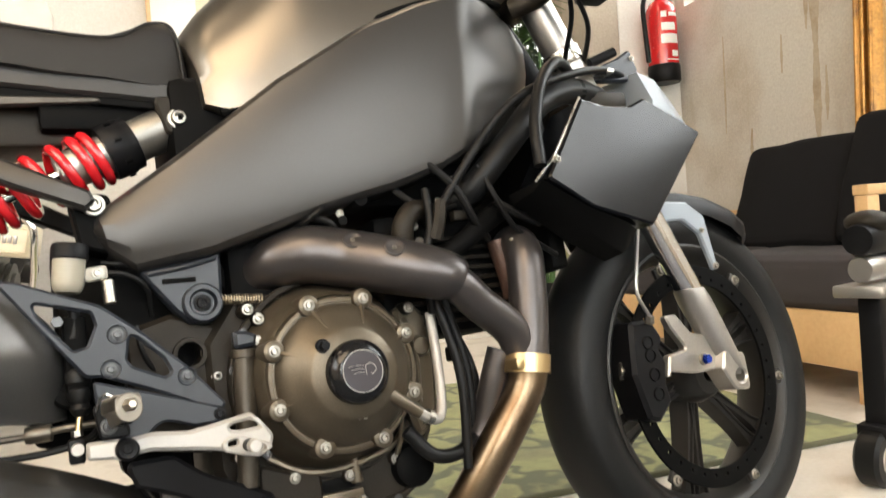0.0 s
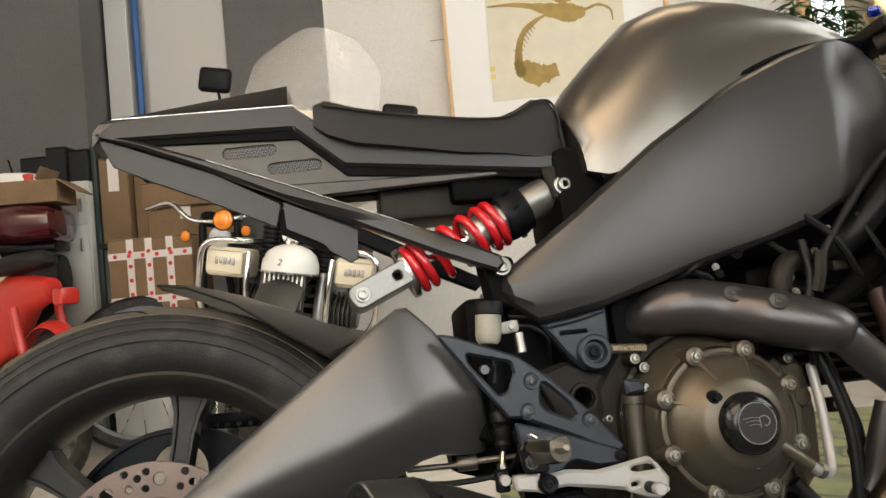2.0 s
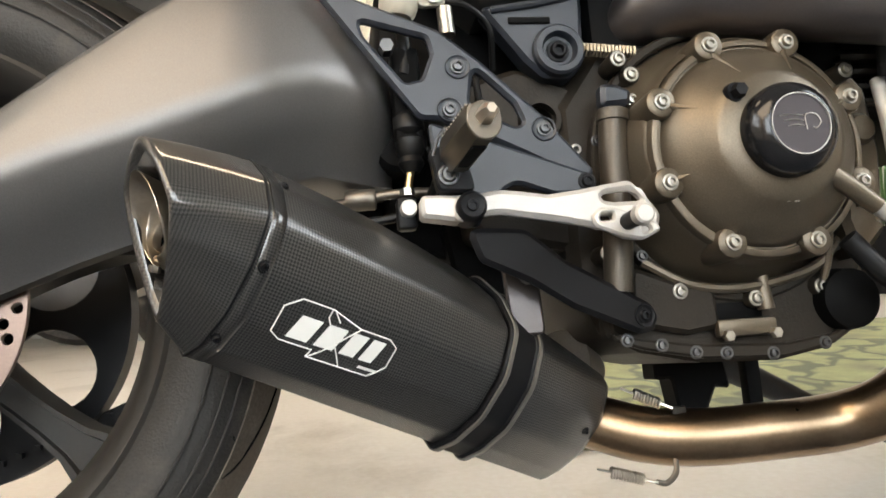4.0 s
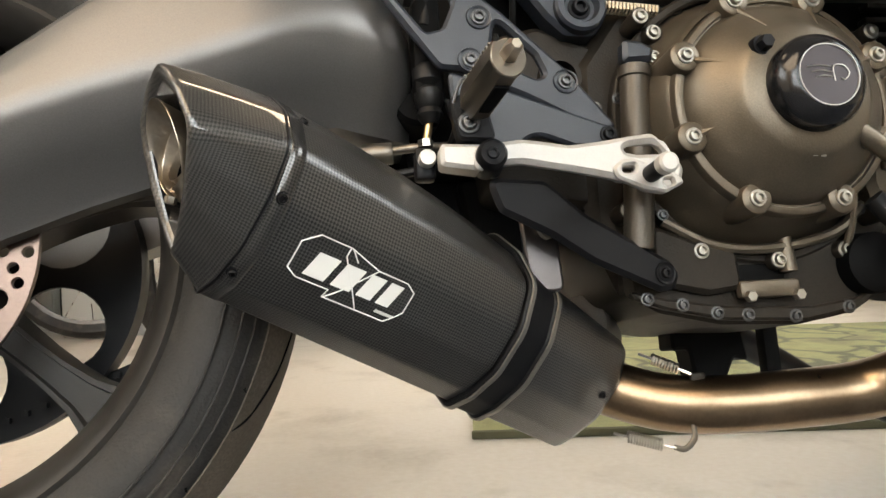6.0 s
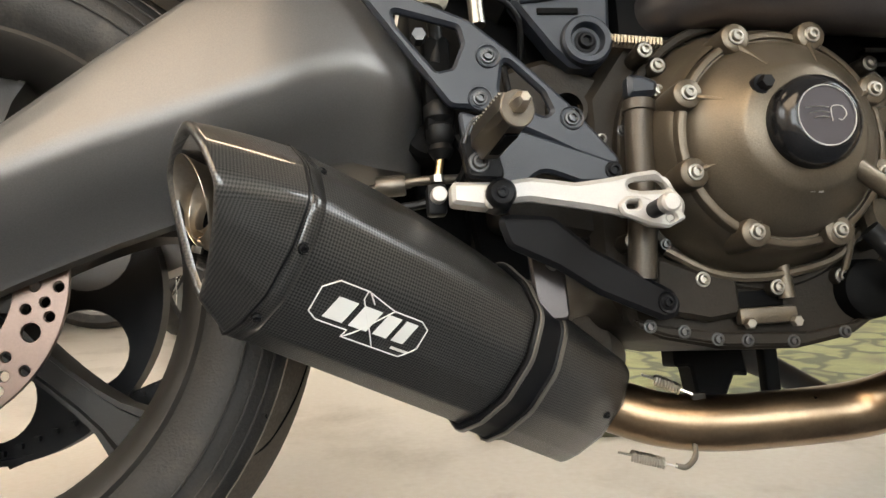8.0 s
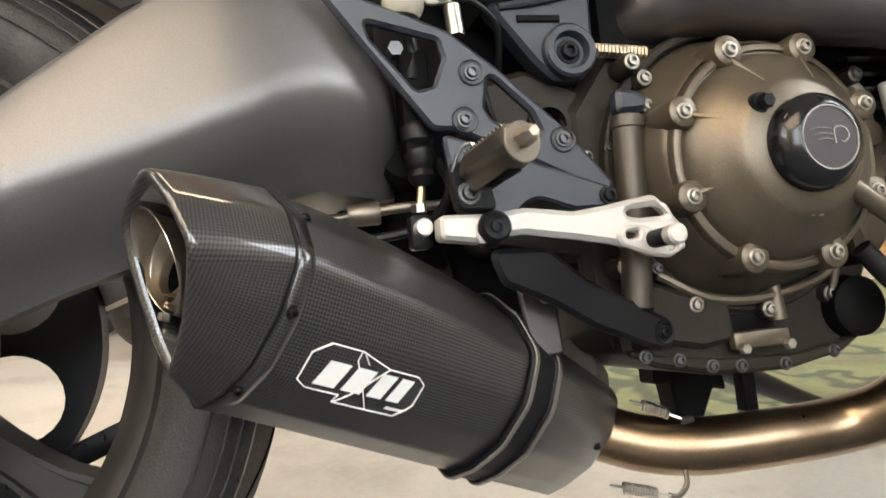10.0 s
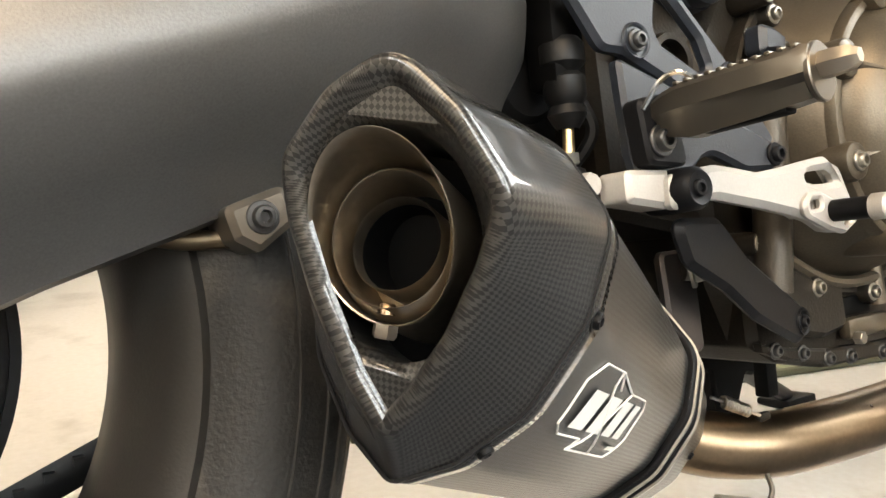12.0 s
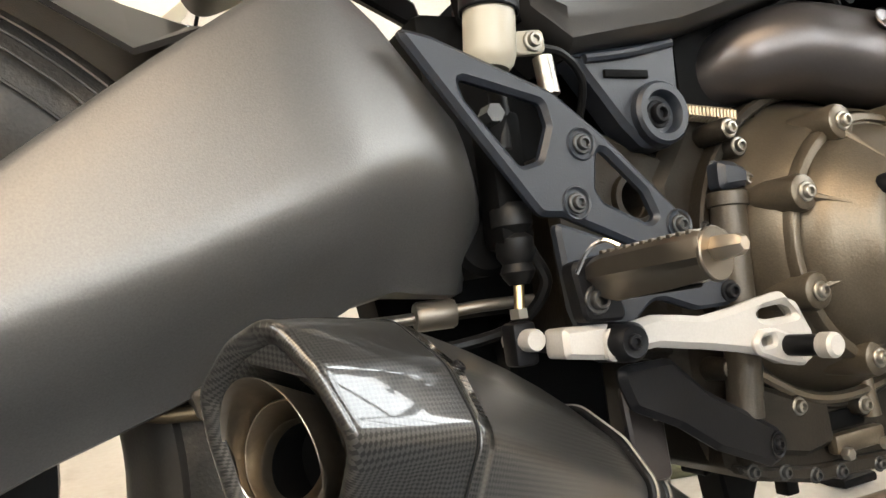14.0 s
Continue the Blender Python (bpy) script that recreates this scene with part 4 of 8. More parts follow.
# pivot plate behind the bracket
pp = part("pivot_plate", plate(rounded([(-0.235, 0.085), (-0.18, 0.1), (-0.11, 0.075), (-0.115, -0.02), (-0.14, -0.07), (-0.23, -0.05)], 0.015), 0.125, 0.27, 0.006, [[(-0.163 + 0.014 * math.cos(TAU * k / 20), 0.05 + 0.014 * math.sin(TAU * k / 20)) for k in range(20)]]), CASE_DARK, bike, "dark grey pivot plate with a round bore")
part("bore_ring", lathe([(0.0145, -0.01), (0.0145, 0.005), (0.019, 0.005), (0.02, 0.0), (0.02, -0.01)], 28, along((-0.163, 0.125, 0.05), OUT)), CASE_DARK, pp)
bolt(pp, (-0.122, 0.122, 0.075), 0.005), bolt(pp, (-0.135, 0.12, 0.02), 0.006)
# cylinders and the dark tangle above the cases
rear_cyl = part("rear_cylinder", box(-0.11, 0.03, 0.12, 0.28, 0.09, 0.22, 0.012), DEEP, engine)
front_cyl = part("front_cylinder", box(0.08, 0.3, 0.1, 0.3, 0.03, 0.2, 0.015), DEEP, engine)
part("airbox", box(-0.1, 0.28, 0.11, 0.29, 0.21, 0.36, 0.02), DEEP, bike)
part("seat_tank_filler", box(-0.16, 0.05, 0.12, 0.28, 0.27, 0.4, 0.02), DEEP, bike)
for k in range(9):
    part("cooling_fin", box(0.1 + 0.004 * k, 0.27 - 0.002 * k, 0.088, 0.1, 0.045 + 0.014 * k, 0.05 + 0.014 * k, 0.001), CASE_DARK, front_cyl)
part("radiator_core", box(0.33, 0.36, 0.06, 0.34, 0.1, 0.36, 0.006), DEEP, bike, m=None)
part("coolant_elbow", tube([(0.17, 0.1, 0.19), (0.152, 0.075, 0.195), (0.122, 0.06, 0.194), (0.104, 0.056, 0.174), (0.101, 0.062, 0.142), (0.102, 0.075, 0.115)], 0.0145, 16), CASE_DARK, engine, "dark coolant elbow")
part("elbow_clamp", lathe([(0.0155, -0.004), (0.0155, 0.004)], 20, along((0.101, 0.061, 0.148), (0, -0.1, 1))), BOLT, engine)
part("injector", merge(lathe([(0.0, 0.02), (0.009, 0.02), (0.011, 0.015), (0.011, -0.02)], 14, along((0.055, 0.085, 0.215), OUT)), lathe([(0.0, 0.012), (0.006, 0.012), (0.006, -0.02)], 12, along((0.03, 0.085, 0.19), OUT))), DEEP, engine)
part("wiring_loom", tube([(-0.03, 0.1, 0.185), (-0.005, 0.07, 0.2), (0.02, 0.08, 0.22)], 0.004, 8), HOSE, engine)
part("plug_lead", tube([(0.14, 0.05, 0.22), (0.135, 0.04, 0.17), (0.12, 0.04, 0.12), (0.13, 0.06, 0.06)], 0.006, 10), HOSE, engine)
part("foil_sleeve", tube([(0.15, 0.03, 0.2), (0.143, 0.03, 0.172), (0.136, 0.034, 0.15)], 0.0085, 7, n=3), CASE_DARK, engine, "crinkled grey sleeve")
part("thermostat_pipe", tube([(0.12, 0.06, 0.12), (0.17, 0.045, 0.14), (0.22, 0.05, 0.17), (0.26, 0.07, 0.19)], [0.013, 0.013, 0.015, 0.016], 14), DEEP, engine)
for a, b in (((0.13, 0.06, 0.1), (0.145, 0.055, -0.14)), ((0.15, 0.08, 0.1), (0.17, 0.08, -0.13)), ((0.17, 0.1, 0.05), (0.19, 0.1, -0.1))):
    m = (Vector(a) + Vector(b)) / 2 + Vector((0.012, -0.01, 0))
    part("oil_line", tube([a, m, b], 0.0065, 10), HOSE, engine)
part("sensor", box(0.168, 0.188, 0.1, 0.118, -0.006, 0.014, 0.003), CASE_DARK, engine)
bolt(engine, (0.177, 0.1, 0.004), 0.005)
part("crossover_hose", tube([(0.07, 0.06, -0.08), (0.1, 0.055, -0.115), (0.14, 0.06, -0.118), (0.18, 0.08, -0.1), (0.2, 0.12, -0.06)], 0.009, 12), HOSE, engine)

# engine mount and throttle return spring
mount = part("engine_mount", plate(rounded([(-0.212, 0.15), (-0.118, 0.168), (-0.122, 0.095), (-0.136, 0.083), (-0.16, 0.084), (-0.176, 0.1)], [0.004, 0.004, 0.02, 0.012, 0.012, 0.02]), 0.108, 0.135, 0.004), PLATE, bike, "black triangular engine mount")
part("mount_ring", lathe([(0.0, 0.0008), (0.0135, 0.0008), (0.0145, 0.006), (0.016, 0.0085), (0.021, 0.0085), (0.0232, 0.006), (0.0235, -0.01)], 32, along((-0.1455, 0.108, 0.107), OUT)), PLATE, mount, "raised rim round a recessed bolt")
part("mount_rib", tube([(-0.203, 0.107, 0.146), (-0.165, 0.106, 0.151), (-0.125, 0.107, 0.16)], 0.0035, 8), PLATE, mount)
# black bar that draws the shade of a slot; nothing is cut
part("mount_slot", box(-0.188, -0.15, 0.1055, 0.109, 0.133, 0.139, 0.001), DEEP, mount)
bolt(mount, (-0.1455, 0.1072, 0.107), 0.0085, black=True)
spr = [(-0.125 + 0.05 * k / 90, 0.108 + 0.0055 * math.sin(TAU * k / 6), 0.109 - 0.004 * k / 90 + 0.0055 * math.cos(TAU * k / 6)) for k in range(91)]
part("return_spring", tube(spr, 0.0013, 6, smooth=False), RUSTY, bike, "small brownish steel return spring")
part("spring_rod", tube([(-0.128, 0.108, 0.109), (-0.05, 0.112, 0.106)], 0.003, 8, smooth=False), CASE_DARK, bike)

# ---- exhaust ----
head = [(-0.1, 0.16, 0.14), (-0.05, 0.118, 0.147), (0.03, 0.079, 0.142), (0.07, 0.05, 0.126), (0.135, 0.018, 0.098), (0.178, 0.02, 0.06), (0.22, 0.027, 0.026), (0.238, 0.033, -0.008)]
header = part("rear_header", tube(head, 0.0235, 22), TITAN, bike, "bronze-grey header pipe")
shield = part("heat_shield", tube([(-0.075, 0.14, 0.138), (-0.05, 0.113, 0.149), (-0.015, 0.096, 0.153), (0.03, 0.079, 0.142), (0.07, 0.05, 0.126), (0.108, 0.028, 0.111), (0.136, 0.018, 0.1), (0.15, 0.016, 0.092)], [0.024, 0.033, 0.037, 0.037, 0.0365, 0.034, 0.031, 0.026], 28), TITAN, header, "satin bronze-grey heat shield with two screws")
for x, y, z in ((0.028, 0.0455, 0.1585), (0.0685, 0.0155, 0.1405)):
    d = Vector((-0.12, -0.88, 0.42))
    part("screw_dish", lathe([(0.0115, 0.0035), (0.0125, 0.0028), (0.0125, 0.002), (0.0105, 0.0022), (0.007, 0.0008), (0.0, 0.0005)], 24, along((x, y, z), d)), TITAN, shield)
    share("bolt", BOLT_ME, shield, along((x, y, z), d) @ Matrix.Scale(0.003, 4))
part("front_header", tube([(0.285, 0.14, 0.12), (0.282, 0.08, 0.145), (0.274, 0.045, 0.122), (0.264, 0.036, 0.07), (0.252, 0.031, 0.012), (0.243, 0.03, -0.02)], [0.022, 0.025, 0.026, 0.026, 0.026, 0.027], 22), TITAN, bike, "bronze-grey front header pipe")
clampm = along((0.241, 0.031, -0.024), (-0.2, 0.0, -1))
clamp = part("band_clamp", lathe([(0.029, -0.012), (0.031, -0.012), (0.031, 0.012), (0.029, 0.012)], 28, clampm, closed=True), BRASS, bike, "gold-toned band clamp")
part("clamp_screw", box(0.206, 0.218, 0.0, 0.03, -0.028, -0.014, 0.003), BRASS, clamp)
part("down_pipe", tube([(0.244, 0.031, -0.01), (0.24, 0.033, -0.04), (0.229, 0.036, -0.063), (0.188, 0.05, -0.121), (0.152, 0.073, -0.177), (0.132, 0.108, -0.217), (0.1, 0.141, -0.235), (0.035, 0.155, -0.24), (-0.03, 0.17, -0.2415), (-0.075, 0.187, -0.236), (-0.112, 0.203, -0.223), (-0.14, 0.212, -0.21)], [0.027, 0.026, 0.025, 0.026, 0.026, 0.026, 0.026, 0.026, 0.026, 0.026, 0.026, 0.026], 26), HEAT, bike, "heat-tinted straw-coloured exhaust pipe")
part("branch_pipe", tube([(0.216, 0.05, 0.0), (0.203, 0.06, -0.04), (0.188, 0.075, -0.09), (0.165, 0.085, -0.13)], 0.018, 18), TITAN, bike)


# silencer: own axes a (to its front end), h (outward), k (up)
A = Vector((0.79, 0.555, -0.26)).normalized()
K = (Vector((0.04, -0.25, 0.967)) - A * A.dot(Vector((0.04, -0.25, 0.967)))).normalized()
Hh = A.cross(K)
C0 = Vector((-0.419, 0.009, -0.056))
SIL = Matrix.Translation(C0) @ Matrix((Hh, K, A)).transposed().to_4x4()
# section in (h, k): a soft ridge on either side, bulging lower faces that meet in a keel
def corners(s):
    kt, kr, kb, f = 0.047 - 0.42 * s * s, 0.0105 - 0.086 * s, -0.0905 - 0.102 * s, 0.033 * s
    w = 0.006 * max(0.0, min(1.0, s / 0.1))
    right = [(0.034, -0.62), (0.0565 + 0.4 * w, 0.0), (0.055 + w, 0.33), (0.0415 + w, 0.66), (0.021 + w, 0.88)]
    pts = [(0.002, kt)] + [(h, kr + ((kb - kr) if q >= 0 else (kr - kt)) * q) for h, q in right] + [(f, kb)]
    return pts + [(-0.97 * h + f * max(q, 0), kr + ((kb - kr) if q >= 0 else (kr - kt)) * q) for h, q in reversed(right)]


TIP_CORNERS = ((0.0045, 0.0355), (0.0265, 0.021), (0.0445, 0.0005), (0.039, -0.02), (0.03, -0.0415), (0.0195, -0.0585), (0.006, -0.076), (-0.0085, -0.058), (-0.022, -0.034), (-0.0298, -0.015), (-0.0333, 0.002), (-0.0165, 0.023))
RADII = (0.016, 0.03, 0.018, 0.03, 0.03, 0.02, 0.006, 0.02, 0.03, 0.03, 0.014, 0.03)


def slant(h, k):
    """Length along the axis of the slanted end of the cap."""
    return -0.0599 + 0.0596 * h - 0.4455 * k


def section(s, blend=0.0, grow=0.0, lift=0.0, scale=1.0):
    """A ring of the silencer at s; blend takes it over to the cap's slanted end."""
    pts = [(a * (1 - blend) + c * blend, b * (1 - blend) + d * blend) for (a, b), (c, d) in zip(corners(s), TIP_CORNERS)]
    pts = [(0.008 + (h - 0.008) * scale, -0.018 + (k + 0.018) * scale) for h, k in pts]
    o = rounded(pts, list(RADII), 6)
    if grow:
        o = inset(o, -grow)
    e = blend ** 0.85
    return [Vector((h, k, s * (1 - e) + (slant(h, k) + lift) * e)) for h, k in o]


rl = Vector((0.0016, -0.0134, -0.0543))  # middle of the outlet's mouth, in the silencer's axes


def kite_loft(rings, mat, name, label, caps=True, parent=None):
    """A skin over sections; lays the weave by length and girth."""
    bm = loft(rings, caps=caps)
    uv = bm.loops.layers.uv.new("uv")
    bm.faces.ensure_lookup_table()
    n = len(rings[0])
    girth = [0.0]
    for i in range(n):
        girth.append(girth[-1] + (rings[0][(i + 1) % n] - rings[0][i]).length)
    fi = 0
    for j in range(len(rings) - 1):
        for i in range(n):
            f = bm.faces[fi]
            fi += 1
            for lp, (gi, jj) in zip(f.loops, ((i, j), (i + 1, j), (i + 1, j + 1), (i, j + 1))):
                lp[uv].uv = (girth[gi], rings[jj][gi % n].z)
    bm.transform(SIL)
    me = bpy.data.meshes.new(name)
    bmesh.ops.recalc_face_normals(bm, faces=bm.faces)
    bm.to_mesh(me)
    bm.free()
    me.materials.append(mat)
    me.shade_smooth()
    me.set_sharp_from_angle(angle=radians(75))
    ob = new(name, me)
    ob.parent = parent or bike
    return tagged(ob, label)


sil = kite_loft([section(s) for s in (-0.002, 0.015, 0.03, 0.05, 0.07, 0.11, 0.15, 0.19, 0.225)], CARBON, "silencer_body", "matt carbon-fibre silencer body with a white badge")
kite_loft([section(s, 0, 0.003) for s in (0.222, 0.242, 0.262)], BLACK, "strap_band", "black silencer strap", parent=sil)
kite_loft([section(s) for s in (0.255, 0.29, 0.33, 0.36)] + [section(0.368, 0, -0.003), section(0.37, 0, -0.008)], CARBON, "silencer_front", "matt carbon-fibre front section", parent=sil)
for s in (0.226, 0.258):
    kite_loft([section(s + d, 0, g) for d, g in ((-0.004, 0.0025), (-0.003, 0.005), (0.003, 0.005), (0.004, 0.0025))], BLACK, "strap_lip", "", parent=sil)
    kite_loft([section(s + d, 0, g) for d, g in ((-0.0021, 0.0045), (-0.0018, 0.0064), (0.0018, 0.0064), (0.0021, 0.0045))], CLEVIS, "strap_wire", "bright wire edge on the strap", parent=sil)
cap = kite_loft([section(-0.001, 0, g) for g in (-0.0015, 0.001)] + [section(0.0, b, 0.001) for b in (0.03, 0.2, 0.4, 0.6, 0.8, 0.94, 0.985)] + [section(0, 1, 0.0, -0.0012), section(0, 1, -0.002, -0.002), section(0, 1, -0.005, -0.001), section(0, 1, -0.007, 0.002)], CARBON_GLOSS, "end_cap", "glossy woven carbon end cap", caps=False, parent=sil)
kite_loft([section(-0.0035, 0, g) for g in (0.0, 0.0012)] + [section(-0.002, 0, g) for g in (0.0012, 0.0)], BLACK, "cap_seam", "dark seam at the cap", caps=False, parent=sil)
kite_loft([section(s, 0, g) for s, g in ((0.0, -0.001), (0.0005, 0.0008), (0.0105, 0.0008), (0.0112, -0.0004))], CARBON_GLOSS, "seam_strip", "glossy carbon strip beside the seam", caps=False, parent=sil)
# slanted face of the cap round the outlet
outer = section(0, 1, -0.007, 0.002)
hole = [(rl.x + 0.003 + 0.0285 * math.cos(TAU * i / 40), rl.y - 0.003 + 0.0335 * math.sin(TAU * i / 40)) for i in range(40)]
bm = bmesh.new()
vo = [bm.verts.new(p) for p in outer]
vh = [bm.verts.new((h, k, slant(h, k) + 0.006)) for h, k in hole]
vin = [bm.verts.new((h, k, slant(h, k) + 0.035)) for h, k in hole]
fl = vo + vh
for tri in tessellate_polygon([[Vector((p.x, p.y, 0)) for p in outer], [Vector((*p, 0)) for p in hole]]):
    bm.faces.new([fl[i] for i in tri])
for i in range(40):
    bm.faces.new((vh[i], vh[(i + 1) % 40], vin[(i + 1) % 40], vin[i]))
uvl = bm.loops.layers.uv.new("uv")
for f in bm.faces:
    for lp in f.loops:
        lp[uvl].uv = (lp.vert.co.x, lp.vert.co.y)
bm.transform(SIL)
part("cap_face", bm, CARBON_GLOSS, sil, "glossy woven carbon rim round the outlet", smooth=60)
dark = bmesh.new()
dark.faces.new([dark.verts.new((h, k, slant(h, k) + 0.034)) for h, k in hole])
dark.transform(SIL)
part("cap_inside", dark, DEEP, sil)
# the outlet: a straight pipe whose mouth is cut on the slant, a stepped ring and an inner tube
PAX = Vector((0.0, -0.0727, 1.0)).normalized()
PM = SIL @ Matrix.Translation(rl) @ PAX.to_track_quat("Z", "Y").to_matrix().to_4x4()
CUT = (Matrix.Translation(rl) @ PAX.to_track_quat("Z", "Y").to_matrix().to_4x4()).to_3x3().inverted() @ Vector((-0.0147, 0.6126, 1.0))


def slash_pipe(rows, seg=56):
    """A turned pipe from (radius, depth, share of the slant) rows; its mouth lies in the cut plane."""
    rings = []
    for r, d, w in rows:
        ring = []
        for k in range(seg):
            x, y = r * math.cos(TAU * k / seg), r * math.sin(TAU * k / seg)
            ring.append(PM @ Vector((x, y, d - w * (CUT.x * x + CUT.y * y) / CUT.z)))
        rings.append(ring)
    return loft(rings, caps=False)


part("outlet_pipe", slash_pipe([(0.0248, 0.06, 0.0), (0.025, 0.03, 0.4), (0.0252, 0.004, 0.95), (0.0255, 0.0006, 1.0), (0.0252, 0.0, 1.0), (0.0247, 0.0006, 1.0), (0.0243, 0.004, 0.95), (0.0238, 0.026, 0.4), (0.0236, 0.05, 0.0)]), TIP, sil, "brushed titanium outlet pipe")
part("outlet_step", slash_pipe([(0.0237, 0.016, 0.35), (0.0212, 0.0085, 0.35), (0.0207, 0.008, 0.35), (0.0203, 0.0088, 0.35), (0.0198, 0.04, 0.0)], 48), TIP, sil)
part("inner_tube", lathe([(0.0148, 0.05), (0.0149, 0.0135), (0.0153, 0.0124), (0.0157, 0.0135), (0.0158, 0.05)], 44, PM), TIP, sil, "inner outlet tube")
part("inner_bore", lathe([(0.0147, 0.018), (0.0144, 0.085), (0.0, 0.085)], 36, PM), DEEP, sil, "sooty bore")
part("outlet_floor", lathe([(0.0236, 0.036), (0.0158, 0.036)], 36, PM), SOOT, sil)
DOWN = SIL.to_3x3() @ Vector((0.05, -1.0, 0.1)).normalized()
part("retaining_screw", lathe([(0.0, 0.0035), (0.0022, 0.0035), (0.0028, 0.0028), (0.003, 0.0)], 12, along(SIL @ Vector((0.003, -0.0365, -0.0395)), -DOWN)), HEAT, sil, "brass-coloured retaining screw")
part("retaining_nut", lathe([(0.0, 0.0045), (0.0032, 0.0045), (0.004, 0.0033), (0.004, 0.0)], 6, along(SIL @ Vector((0.0045, -0.0395, -0.0405)), DOWN)), DULL, sil)


def on_side(s, d):
    """A place on the outer lower face: s along, d metres below its ridge, with the face's axes."""
    line = [Vector((p.x, p.y)) for p in section(s)[17:43]]
    run = 0.0
    for a, b in zip(line, line[1:]):
        n = (b - a).length
        if run + n >= d or b is line[-1]:
            p = a.lerp(b, (d - run) / max(n, 1e-9))
            e2 = (SIL.to_3x3() @ Vector((a.x - b.x, a.y - b.y, 0))).normalized()
            break
        run += n
    e1 = SIL.to_3x3() @ Vector((0.0, -0.05, 1)).normalized()
    e1 = (e1 - e2 * e1.dot(e2)).normalized()
    return SIL @ Vector((p.x, p.y, s)), e1, e2, e1.cross(e2)


for s, d in ((0.005, 0.031), (0.003, 0.089)):
    p, e1, e2, e3 = on_side(s, d)
    share("bolt", BLACK_BOLT_ME, sil, along(p + e3 * 0.0004, e3) @ Matrix.Scale(0.0031, 4))
pb = SIL @ Vector((0.031, 0.0335, 0.013))
share("bolt", BLACK_BOLT_ME, sil, along(pb, SIL.to_3x3() @ Vector((0.55, 0.83, 0))) @ Matrix.Scale(0.003, 4))
p, e1, e2, e3 = on_side(0.352, 0.05)
share("bolt", BLACK_BOLT_ME, sil, along(p, e3) @ Matrix.Scale(0.0028, 4))
# badge outline and lettering, lying on the curved outer face
BS, BD = 0.075, 0.0575
BW, BH = 0.046, 0.0205


def on_badge(x, y, up=0.0007):
    p, e1, e2, e3 = on_side(BS + x, BD - y - 0.05 * x)
    return p + e3 * up


def badge_line(pts, r=0.0005):
    fine = []
    for (a, b), (c, d) in zip(pts, pts[1:]):
        n = max(2, int(math.hypot(c - a, d - b) / 0.004))
        fine += [on_badge(a + (c - a) * i / n, b + (d - b) * i / n, 0.0006) for i in range(n)]
    fine.append(on_badge(*pts[-1], 0.0006))
    return tube(fine, r, 5, smooth=False)


def write(body, size, x, y, shear, mat, parent, name, frame_m, bold=0.0, spacing=1.0, curved=False):
    cu = bpy.data.curves.new(name, "FONT")
    cu.body, cu.size, cu.shear, cu.extrude, cu.offset, cu.space_character = body, size, shear, 0.0001, bold, spacing
    cu.align_x, cu.align_y = "CENTER", "CENTER"
    ob = new(name, cu)
    me = bpy.data.meshes.new_from_object(ob.evaluated_get(bpy.context.evaluated_depsgraph_get()))
    bpy.data.objects.remove(ob)
    me.materials.clear()
    me.materials.append(mat)
    if curved:
        bm = bmesh.new()
        bm.from_mesh(me)
        bmesh.ops.remove_doubles(bm, verts=bm.verts, dist=1e-6)
        bmesh.ops.subdivide_edges(bm, edges=[e for e in bm.edges if e.calc_length() > 0.005], cuts=2)
        bmesh.ops.triangulate(bm, faces=bm.faces)
        for v in bm.verts:
            v.co = on_badge(v.co.x + x, v.co.y + y, 0.001 + v.co.z)
        bm.to_mesh(me)
        bm.free()
    t = new(name, me)
    t.parent = parent
    if not curved:
        t.matrix_basis = frame_m @ Matrix.Translation((x, y, 0))
    return t


part("badge_outline", merge(badge_line([(-BW, -0.008), (-BW, 0.011), (-0.036, 0.0195), (-0.012, 0.0195), (-0.004, 0.012)]), badge_line([(-BW, -0.008), (-0.038, -0.0125), (-0.013, -0.0125), (-0.0135, -0.0195), (0.036, -0.0195), (BW, -0.008), (BW, 0.008), (0.038, 0.0125), (0.013, 0.0125), (-0.013, -0.0195)]), badge_line([(-0.013, 0.0195), (0.013, 0.0125)]), badge_line([(-0.0135, 0.0195), (-0.0135, 0.013), (0.0125, -0.0195)])), WHITE_INK, sil, "white outlined badge")


def badge_bar(x0, x1, y0, y1, slant=0.25):
    """A slanted white bar that lies on the curved face."""
    n, k = 4, 5
    bm = bmesh.new()
    g = [[bm.verts.new(on_badge(x0 + (x1 - x0) * i / n + slant * (y0 + (y1 - y0) * j / k), y0 + (y1 - y0) * j / k, 0.0009)) for i in range(n + 1)] for j in range(k + 1)]
    for j in range(k):
        for i in range(n):
            bm.faces.new((g[j][i], g[j][i + 1], g[j + 1][i + 1], g[j + 1][i]))
    return part("badge_bar", bm, WHITE_INK, sil)


for x0, x1 in ((-0.0335, -0.0175), (-0.0125, 0.0025), (0.0075, 0.0195), (0.0235, 0.0345)):
    badge_bar(x0, x1, -0.0085, 0.009)
badge_bar(0.028, 0.0435, -0.0148, -0.0125)
